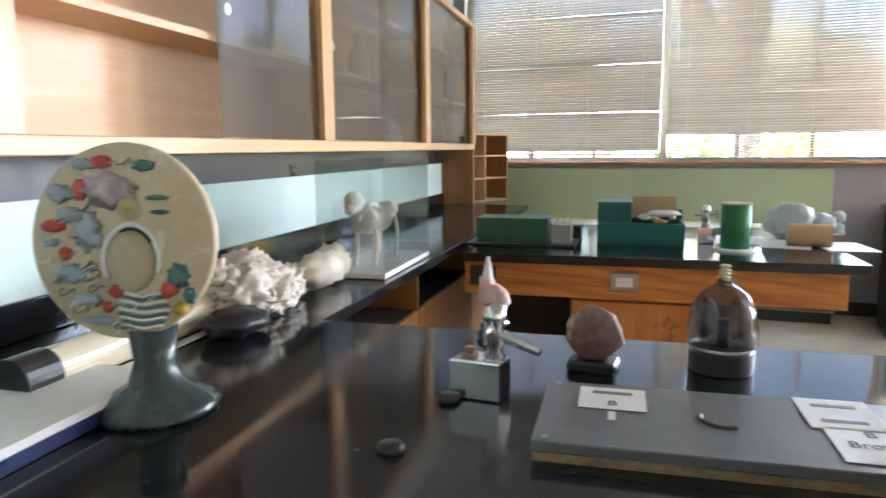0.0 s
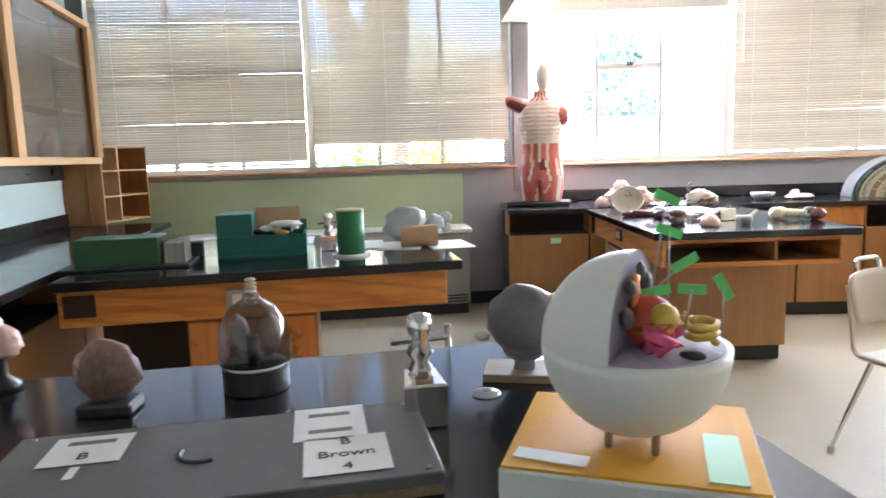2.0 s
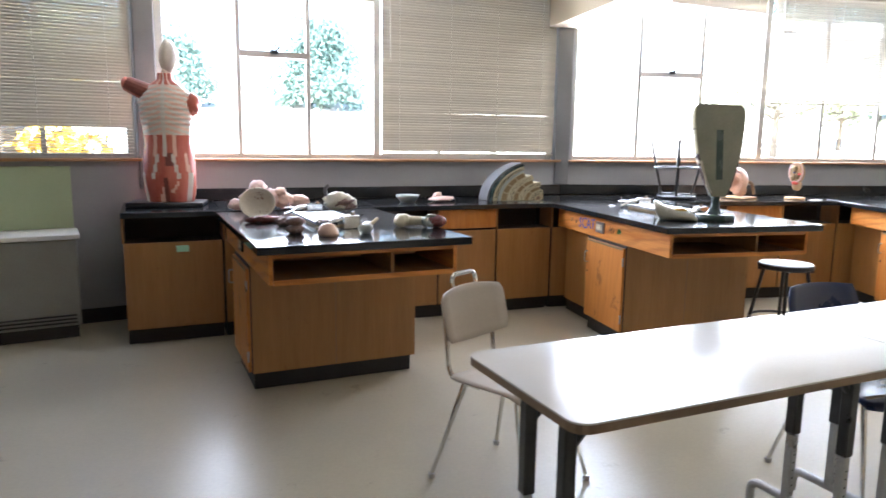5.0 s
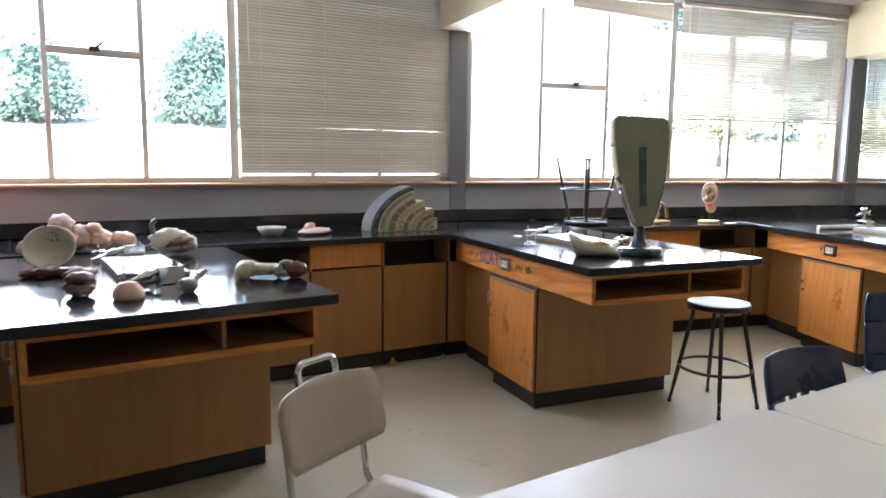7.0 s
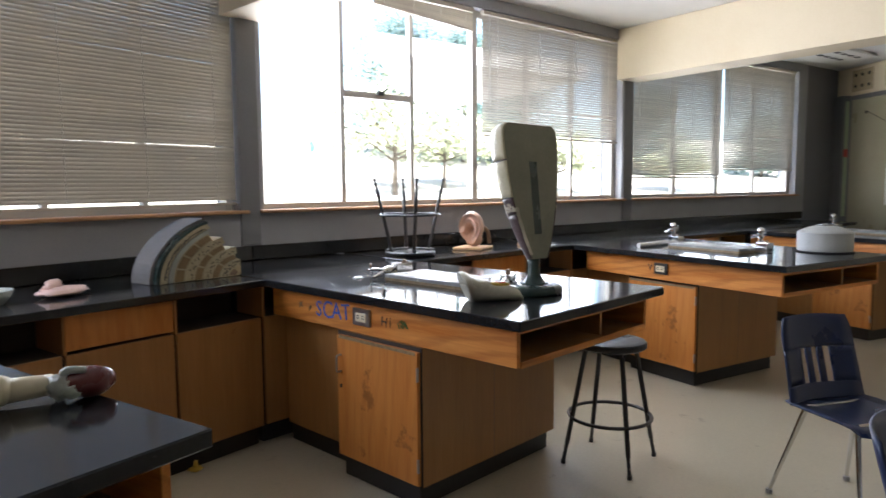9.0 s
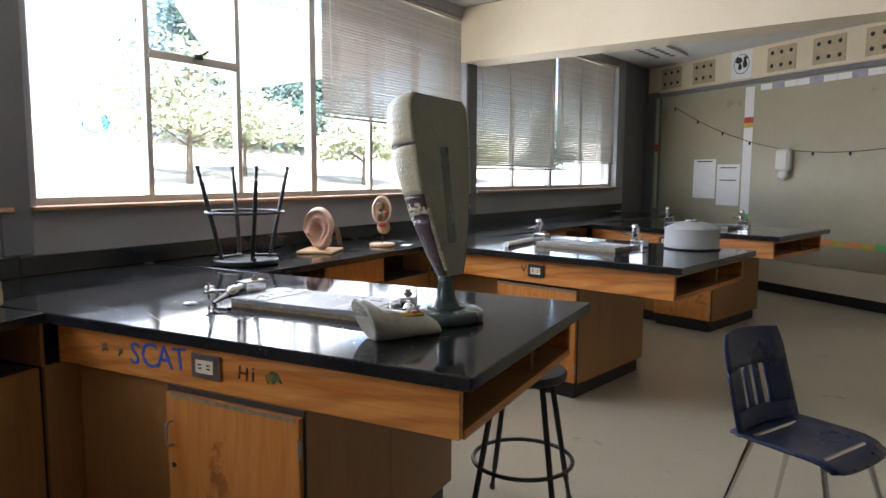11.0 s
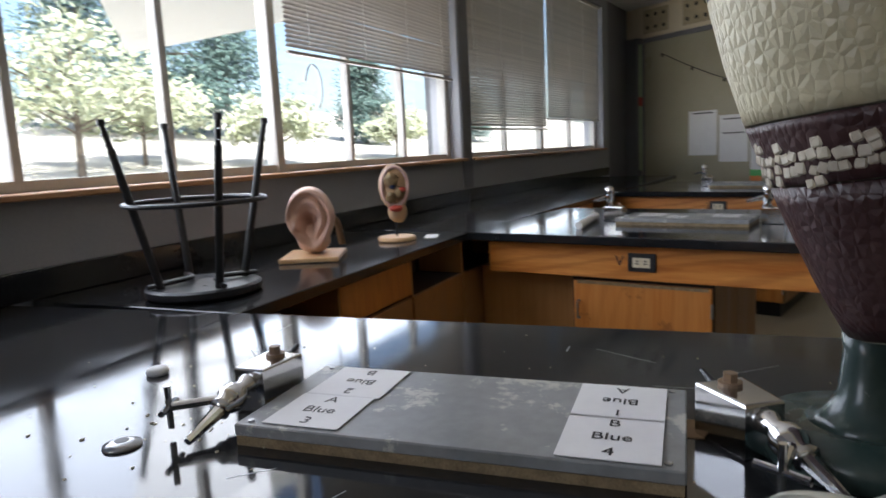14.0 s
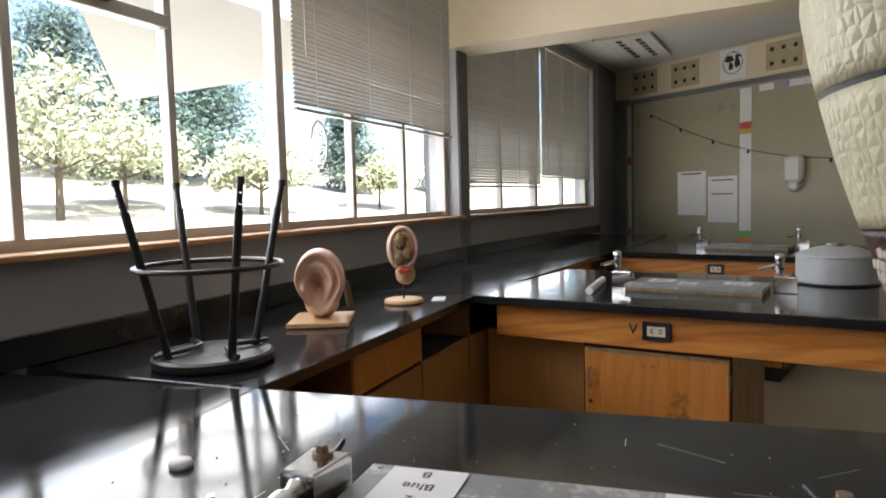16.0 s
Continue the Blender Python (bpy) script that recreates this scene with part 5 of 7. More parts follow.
def ear_model():
    s = thing("ear_model", (4.97, 7.88, TOP), -148, "large pink ear model on a wooden base", "model")
    part("base", boxes((-0.15, 0.11, -0.115, 0.115, 0, 0.018), bevel=0.003), M_PINE, s, "light wooden base board")
    # the outer ear as one relief: rolled rim, groove, inner ridge, deep hollow, lobe
    rows, seg = [], 48
    bm = mesh()
    for i in range(17):
        f = i / 16
        row = []
        for k in range(seg):
            a = 2 * math.pi * k / seg
            top = math.sin(a)
            w = 0.098 if top > 0 else 0.098 - 0.040 * (-top) ** 1.2
            ry, rz = w * math.cos(a) + 0.010 * max(0, -top), (0.128 if top > 0 else 0.135) * top
            rim = 0.034 * math.exp(-((f - 0.86) / 0.10) ** 2) * (1.0 if top > -0.75 else 0.4)
            ridge = 0.024 * math.exp(-((f - 0.54) / 0.09) ** 2) * max(0, 0.35 + math.cos(a - 0.6))
            hollow = -0.075 * math.exp(-(((f * math.cos(a) + 0.10) / 0.30) ** 2 + ((f * top + 0.14) / 0.32) ** 2) ** 1.6)
            tragus = 0.042 * math.exp(-(((f * math.cos(a) + 0.60) / 0.17) ** 2 + ((f * top + 0.18) / 0.17) ** 2))
            x = 0.030 + rim + ridge + hollow + tragus - 0.035 * max(0, f - 0.9) * 10
            row.append(bm.verts.new((x, ry * f, 0.160 + rz * f)))
        rows.append(row)
    back = [bm.verts.new((-0.055, v.co.y * 0.75, 0.155 + (v.co.z - 0.160) * 0.85)) for v in rows[-1]]
    rows.append(back)
    for A, B in zip(rows[1:], rows[2:]):
        for k in range(seg):
            bm.faces.new((A[k], A[(k + 1) % seg], B[(k + 1) % seg], B[k]))
    for k in range(seg):
        bm.faces.new((rows[0][0], rows[1][k], rows[1][(k + 1) % seg]))
    bm.faces.new(back[::-1])
    for v in rows[0][1:]:
        bm.verts.remove(v)
    bmesh.ops.recalc_face_normals(bm, faces=bm.faces)
    part("outer_ear", bm, M_PINK, s, smooth=True)
    part("neck_block", lump(mesh(), (-0.035, 0.0, 0.075), (0.060, 0.068, 0.058), 0.08), M_PINK, s, smooth=True)
    part("canal", tube(mesh(), arc([(-0.06, 0.05, 0.17), (-0.10, 0.09, 0.14), (-0.12, 0.10, 0.04)], 5, 0.03), 0.015, 8), M_TEDGE, s, "brown canal piece", smooth=True)
    return s


ear_model()


def section_model():
    s = thing("embryo_section_model", (5.52, 7.86, TOP), -140, "oval tan section model on a rod and round wooden base", "model")
    part("base", lathe(mesh(), [(0.001, 0), (0.088, 0), (0.09, 0.008), (0.085, 0.018), (0.001, 0.018)], 32), M_PINE, s)
    part("rod", rod(mesh(), (0, 0, 0.018), (0, 0, 0.10), 0.004), M_BLACKM, s)
    part("body", lump(lump(mesh(), (0, 0, 0.245), (0.035, 0.072, 0.105), 0.06), (0, 0.01, 0.13), (0.03, 0.045, 0.05), 0.1), M_CARD, s, smooth=True)
    part("rim", tube(mesh(), [(0.026, 0.06 * math.cos(2 * math.pi * k / 28), 0.25 + 0.088 * math.sin(2 * math.pi * k / 28)) for k in range(28)], 0.008, 8, True), M_PALEPINK, s, smooth=True)
    part("folds", lump(lump(lump(mesh(), (0.034, -0.015, 0.28), (0.012, 0.03, 0.032), 0.5, 5), (0.034, 0.02, 0.22), (0.012, 0.022, 0.03), 0.5, 5), (0.034, -0.02, 0.20), (0.012, 0.025, 0.025), 0.5, 5), M_DKTAN, s, smooth=True)
    part("red_detail", lump(mesh(), (0.036, 0.03, 0.235), (0.012, 0.018, 0.012), 0.3), M_RED, s, smooth=True)
    part("red_detail", lump(mesh(), (0.030, 0.0, 0.15), (0.015, 0.03, 0.016), 0.3), M_RED, s, smooth=True)
    part("blue_detail", lump(mesh(), (0.038, -0.01, 0.25), (0.010, 0.012, 0.010), 0.3), M_NAVY, s, smooth=True)
    return s


section_model()
solo("label_card", boxes((-0.06, 0.06, -0.03, 0.03, 0, 0.003)), M_PAPER, (5.66, 7.76, TOP), 25, "small white label card on the counter", "card")


def cooker():
    s = thing("steel_pot", (6.76, 6.17, TOP), 0, "grey enamelled round covered pot on the bench", "pot")
    part("body", lathe(mesh(), [(0.001, 0.012), (0.175, 0.012), (0.178, 0.02), (0.178, 0.165), (0.172, 0.172)], 48), M_POT, s, smooth=False)
    part("lid", lathe(mesh(), [(0.180, 0.166), (0.180, 0.176), (0.16, 0.19), (0.10, 0.222), (0.06, 0.232), (0.001, 0.234)], 48), M_POT, s, smooth=True)
    part("knob", lathe(mesh(), [(0.001, 0.232), (0.045, 0.232), (0.05, 0.24), (0.045, 0.248), (0.001, 0.25)], 24), M_STEEL, s, smooth=True)
    part("foot_ring", lathe(mesh(), [(0.001, 0), (0.185, 0), (0.19, 0.006), (0.18, 0.012), (0.001, 0.012)], 40), M_BLACKM, s)
    s.matrix_world = pose(6.80, 6.165, TOP) @ Matrix.Diagonal((1, 1, 0.79, 1))
    return s


cooker()
solo("plastic_tube", rod(mesh(), (0, 0, 0.018), (0.42, 0.10, 0.018), 0.018, seg=18), M_WHITE, (6.02, 7.16, TOP), -5, "white plastic tube lying on the bench", "tube")


def layered_dome():
    """A stepped section model: nested quarter rings, the inner ones reaching further than the outer."""
    s = thing("layered_section_model", (2.545, 7.325, TOP), 19, "stepped tan section model of nested curved layers", "model")
    R, n = 0.37, 16
    W = R * 1.38
    def ring(name, f0, f1, cut, y0, y1, mat, parent=s, span_of=(0.0, 1.0)):
        r0, r1 = f0 * R, f1 * R
        end = math.degrees(math.acos(max(-1, min(1, -cut / max(f1, cut + 0.02)))))
        a0, a1 = 180 + (end - 180) * span_of[0], 180 + (end - 180) * span_of[1]
        bm, rows = mesh(), []
        for j in range(n + 1):
            a = radians(a0 + (a1 - a0) * j / n)
            c, q = math.cos(a), math.sin(a)
            rows.append([bm.verts.new((W + r * c * 1.38, y, r * q * 0.94)) for r, y in ((r1, y0), (r1, y1), (r0, y1), (r0, y0))])
        for A, B in zip(rows, rows[1:]):
            for j in range(4):
                bm.faces.new((A[j], B[j], B[(j + 1) % 4], A[(j + 1) % 4]))
        bm.faces.new(rows[0])
        bm.faces.new(rows[-1][::-1])
        bmesh.ops.recalc_face_normals(bm, faces=bm.faces)
        return part(name, bm, mat, parent)
    def pores(lay, f0, f1, cut, y, count, seed):
        dots, q = mesh(), random.Random(seed)
        end = math.degrees(math.acos(-cut / f1))
        for j in range(count):
            a, rr = radians(176 + (end - 172) * (j + q.random()) / count), R * q.uniform(f0 + 0.015, f1 - 0.03)
            lump(dots, (W + 1.38 * rr * math.cos(a), y, rr * math.sin(a) * 0.94), (0.0045, 0.003, 0.0045), 0, 1, 1)
        part("pores", dots, M_INK, lay, kind="stuff")
    ring("layer", 0.952, 0.99, 0.36, 0.00, 0.17, M_SLATEGREY)
    ring("layer", 0.91, 0.95, 0.36, -0.03, 0.15, M_TEALBASE)
    speck = ring("layer", 0.836, 0.91, 0.36, -0.035, 0.15, M_TANLT)
    pores(speck, 0.84, 0.90, 0.36, -0.0355, 60, 3)
    ring("layer", 0.822, 0.836, 0.36, -0.030, 0.15, M_INK)
    ring("layer", 0.77, 0.822, 0.36, -0.035, 0.15, M_GREYMODEL)
    for f0, f1, f2, cut, y, blocks in ((0.55, 0.655, 0.77, 0.36, -0.038, 4), (0.35, 0.455, 0.55, 0.20, -0.044, 3), (0.155, 0.26, 0.35, 0.06, -0.050, 2)):
        cell = ring("layer", f1, f2, cut, y, 0.14, M_TANLT)
        for j in range(blocks):
            ring("cell_block", f1 + 0.012, f2 - 0.012, cut, y - 0.004, y + 0.01, M_DKTAN, cell, ((j + 0.06) / blocks, (j + 0.94) / blocks))
        low = ring("layer", f0, f1, max(0.0, cut - 0.16), y - 0.004, 0.13, M_TANLT)
        pores(low, f0, f1, max(0.0, cut - 0.16), y - 0.0045, 22, blocks)
    core = ring("layer", 0.02, 0.155, 0.0, -0.058, 0.12, M_TAN)
    ring("cell_block", 0.07, 0.14, 0.0, -0.062, -0.05, M_TEDGE, core, (0.1, 0.6))
    return s


layered_dome()
solo("grey_bowl", lathe(mesh(), [(0.02, 0), (0.055, 0.0), (0.085, 0.035), (0.095, 0.06), (0.088, 0.06), (0.05, 0.012), (0.001, 0.010)], 24), M_GREYMODEL, (1.88, 7.12, TOP), 0, "small grey clay bowl on the counter", "bowl", smooth=True)
solo("pink_shell_piece", lump(lump(mesh(), (0, 0, 0.022), (0.11, 0.07, 0.022), 0.35, 2), (-0.03, 0.02, 0.045), (0.04, 0.03, 0.03), 0.4, 2), M_PALEPINK, (2.16, 7.22, TOP), 20, "pale pink plaster piece on the counter", "model", smooth=True)
solo("yellow_scrap", lump(lump(mesh(), (0, 0, 0.012), (0.035, 0.02, 0.012), 0.5, 4), (0.0, 0.0, 0.03), (0.012, 0.012, 0.025), 0.4, 4), M_GOLD, (2.68, 7.09, 0.0), 0, "small crumpled yellow scrap on the floor", "scrap", smooth=True)


def torso():
    """Half-body anatomy figure as one plain mesh with painted areas."""
    bm = mesh()
    prof = [(0.0, 0.155, 0.105), (0.10, 0.170, 0.115), (0.20, 0.178, 0.12), (0.30, 0.168, 0.115), (0.42, 0.152, 0.105), (0.52, 0.158, 0.11), (0.62, 0.172, 0.118), (0.72, 0.178, 0.115), (0.80, 0.165, 0.10), (0.86, 0.11, 0.08), (0.90, 0.055, 0.055), (0.95, 0.05, 0.052)]
    rings = []
    seg = 76
    zs = np.linspace(0, 0.95, 110)
    for z in zs:
        w, d = (np.interp(z, [p[0] for p in prof], [p[i] for p in prof]) for i in (1, 2))
        ring = []
        for k in range(seg):
            a = 2 * math.pi * k / seg
            n = noise.noise(Vector((math.cos(a) * 2.2, math.sin(a) * 2.2, z * 7)))
            g = 1 + 0.05 * n
            if 0.55 < z < 0.86:
                g += 0.018 * math.sin(z * 2 * math.pi / 0.036)
            cleft = 0.25 * max(0, 1 - z / 0.16) * math.exp(-((math.cos(a)) / 0.22) ** 2)
            ring.append(bm.verts.new((w * math.cos(a) * g, d * math.sin(a) * (g - cleft), z)))
        rings.append(ring)
    for i, (A, B) in enumerate(zip(rings, rings[1:])):
        z = (zs[i] + zs[i + 1]) / 2
        for k in range(seg):
            f = bm.faces.new((A[k], A[(k + 1) % seg], B[(k + 1) % seg], B[k]))
            a = 2 * math.pi * (k + 0.5) / seg
            c, front = math.cos(a), math.sin(a) < 0
            v = noise.noise(Vector((c * 3, math.sin(a) * 3, z * 6 + 4)))
            rib = math.sin((z + 0.06 * abs(c)) * 2 * math.pi / 0.040)
            if front and abs(c) < 0.10 and z > 0.34:
                f.material_index = 1
            elif 0.50 < z < 0.86:
                f.material_index = 1 if rib > -0.1 else 3
            elif front and abs(abs(c) - 0.30 - 1.2 * (0.34 - z)) < 0.07 and 0.17 < z < 0.36:
                f.material_index = 1
            elif front and abs(abs(c) - 0.42) < 0.06 and z > 0.34:
                f.material_index = 3
            elif front and 0.03 < c < 0.40 and 0.27 < z < 0.37:
                f.material_index = 2
            elif abs(abs(c) - 0.88) < 0.07 and z < 0.22:
                f.material_index = 1
            elif abs(c) < 0.06 and z < 0.18:
                f.material_index = 2
            elif v > 0.42:
                f.material_index = 3
            f.smooth = True
    bm.faces.new(rings[0][::-1])
    bm.faces.new(rings[-1])
    n0 = len(bm.faces)
    rod(bm, (-0.10, 0, 0.80), (-0.25, 0.0, 0.87), 0.07, 0.055, 16)
    bm.faces.ensure_lookup_table()
    for f in bm.faces[n0:]:
        f.material_index = 2
    n1 = len(bm.faces)
    lump(bm, (0.17, 0, 0.73), (0.06, 0.07, 0.09), 0.3, 3, 2)
    lump(bm, (-0.255, 0, 0.872), (0.03, 0.05, 0.05), 0.2, 3, 2)
    bm.faces.ensure_lookup_table()
    for f in bm.faces[n1:]:
        f.material_index, f.smooth = 0, True
    n2 = len(bm.faces)
    lump(bm, (0.02, 0.03, 1.07), (0.062, 0.075, 0.13), 0.12, 2.5, 3)
    rod(bm, (0.0, 0.01, 0.93), (0.01, 0.02, 1.0), 0.03, 0.03, 12)
    bm.faces.ensure_lookup_table()
    for f in bm.faces[n2:]:
        f.material_index, f.smooth = 1, True
    me = bpy.data.meshes.new("anatomy_torso")
    bm.to_mesh(me)
    bm.free()
    for m in (M_TORSOSKIN, M_TORSOWHITE, M_DARKMUSCLE, M_PINK):
        me.materials.append(m)
    ob = new("anatomy_torso", me)
    ob.matrix_world = pose(0.15, 6.66, TOP + 0.031, 0, 0, 6) @ Matrix.Diagonal((1.05, 1.05, 0.96, 1))
    return tagged(ob, "red and white anatomy torso figure standing on the counter", "torso model")


torso()
solo("torso_plinth", boxes((-0.26, 0.26, -0.16, 0.16, 0, 0.03), bevel=0.005), M_BLACKM, (0.13, 6.66, TOP), 10, "black plinth board under the torso figure", "plinth")
solo("cupboard_sticker", boxes((-0.04, 0.04, -0.003, 0, -0.022, 0.022)), M_MINTPAPER, (0.36, 6.239, 0.655), 21, "small yellow-green sticker on the cupboard door", "sticker")

# anatomy pieces on the second bench
def piece(name, x, y, lumps, material, label, turn=0, z=TOP, rough=0.3):
    bm = mesh()
    for i, (c, s) in enumerate(lumps):
        q = 0.84 if y > 5 else 1.0
        lump(bm, [q * e for e in c], [q * e for e in s], rough + 0.1, 4.0, 3, i + x)
    return solo(name, bm, material, (x, y, z), turn, label, "model", "anatomy pieces on the bench", True)


piece("pelvis_model", 0.82, 6.42, [((0, 0, 0.08), (0.13, 0.09, 0.08)), ((-0.15, -0.03, 0.045), (0.07, 0.05, 0.045)), ((0.02, 0.02, 0.18), (0.07, 0.06, 0.06)), ((0.12, 0.02, 0.09), (0.08, 0.06, 0.08))], M_PALEPINK, "pale pink and red pelvis model piece", 15)
piece("muscle_piece", 1.0, 6.50, [((0, 0, 0.07), (0.08, 0.06, 0.07)), ((0.13, 0.03, 0.06), (0.09, 0.045, 0.05)), ((-0.03, -0.02, 0.14), (0.05, 0.04, 0.04))], M_PINK, "red-orange muscle model piece", 20)
bm = lathe(mesh(), [(0.02, 0), (0.06, 0.005), (0.11, 0.05), (0.135, 0.11), (0.128, 0.112), (0.10, 0.055), (0.05, 0.02), (0.001, 0.018)], 28)
solo("skull_cap", bm, M_BONE, (0.92, 6.02, TOP + 0.02), 0, "white half-open skull cap model", "model", "anatomy pieces on the bench", True).matrix_world = pose(0.92, 6.05, TOP + 0.050, 66, 0, 10) @ Matrix.Diagonal((0.84, 0.78, 0.84, 1))
piece("dark_organ", 1.06, 5.62, [((0, 0, 0.025), (0.10, 0.035, 0.025)), ((0.09, 0.04, 0.02), (0.05, 0.03, 0.02)), ((-0.09, 0.02, 0.02), (0.05, 0.025, 0.02))], M_DARKMUSCLE, "dark red elongated organ piece", 15, rough=0.5)
piece("dark_organ", 1.20, 5.52, [((0, 0, 0.03), (0.07, 0.04, 0.03)), ((0.06, 0.05, 0.025), (0.04, 0.03, 0.025))], M_BROWNCLAY, "dark brown organ piece", 40, rough=0.5)
piece("brain_half", 1.31, 5.17, [((0, 0, 0.03), (0.055, 0.045, 0.03)), ((0, 0.01, 0.075), (0.06, 0.05, 0.03))], M_BROWNCLAY, "brown and black brain model half", 10)
bm = lathe(mesh(), [(0.05, 0.0), (0.055, 0.012), (0.05, 0.035), (0.03, 0.058), (0.001, 0.066)], 20)
solo("orange_dome", bm, M_PINK, (1.49, 5.10, TOP), 0, "small orange dome model on the bench", "model", "anatomy pieces on the bench", True)
cup = thing("small_vessel_model", (1.68, 5.20, TOP), 40, "small grey vessel model with a spout", "model", "anatomy pieces on the bench")
part("bowl", lathe(mesh(), [(0.001, 0.0), (0.02, 0.0), (0.036, 0.02), (0.036, 0.042), (0.022, 0.052), (0.001, 0.052)], 18), M_GREYMODEL, cup, smooth=True)
part("spout", rod(mesh(), (0.02, 0, 0.04), (0.075, 0, 0.075), 0.012, 0.009), M_TAN, cup)
part("loop", tube(mesh(), [(-0.03 + 0.02 * math.cos(a), 0, 0.03 + 0.02 * math.sin(a)) for a in [2 * math.pi * k / 12 for k in range(12)]], 0.004, 6, True), M_GREYMODEL, cup)
bird = thing("pelvic_bone_model", (1.42, 6.26, TOP), 20, "dark striped winged bone model on the bench", "model", "anatomy pieces on the bench")
part("body", lump(lump(mesh(), (0, 0, 0.075), (0.10, 0.05, 0.065), 0.4, 3), (0.07, 0.01, 0.06), (0.06, 0.04, 0.05), 0.4, 3), M_BONE, bird, smooth=True)
part("dark_marks", lump(lump(mesh(), (0.02, -0.02, 0.07), (0.075, 0.04, 0.03), 0.5, 5), (0.07, -0.015, 0.04), (0.05, 0.035, 0.02), 0.5, 5), M_BROWNCLAY, bird, smooth=True)
part("hook", tube(mesh(), arc([(-0.08, 0, 0.10), (-0.10, 0, 0.17), (-0.07, 0, 0.185)], 5, 0.03), 0.013, 8), M_BRAIN, bird, smooth=True)
knee = thing("bone_end_model", (1.90, 5.495, TOP), 2, "large cream bone end model with two knobs", "model", "anatomy pieces on the bench")
part("shaft", rod(mesh(), (-0.02, 0, 0.045), (0.12, 0.0, 0.045), 0.036, 0.03, 18), M_IVORY, knee, smooth=True)
for c, e in (((-0.06, -0.035, 0.045), (0.05, 0.035, 0.045)), ((-0.06, 0.035, 0.045), (0.05, 0.035, 0.045)), ((-0.03, 0, 0.05), (0.05, 0.05, 0.045))):
    part("knob", lump(mesh(), c, e, 0.15, 2), M_IVORY, knee, smooth=True)
heart = thing("heart_model", (2.04, 5.475, TOP), 0, "dark red heart model with grey vessels", "model", "anatomy pieces on the bench")
part("muscle", lump(mesh(), (0.03, 0, 0.045), (0.075, 0.05, 0.045), 0.12, 2), M_WINE, heart, smooth=True)
part("vessel", lump(lump(tube(mesh(), arc([(-0.05, 0.03, 0.03), (-0.04, 0.0, 0.09), (0.02, -0.02, 0.085)], 5, 0.03), 0.012, 8), (-0.05, 0, 0.04), (0.035, 0.045, 0.035), 0.5, 4), (-0.02, -0.03, 0.03), (0.03, 0.02, 0.02), 0.4, 4), M_GREYMODEL, heart, smooth=True)


for o in (knee, heart):
    o.matrix_world = o.matrix_world @ Matrix.Diagonal((0.76, 0.80, 0.80, 1))


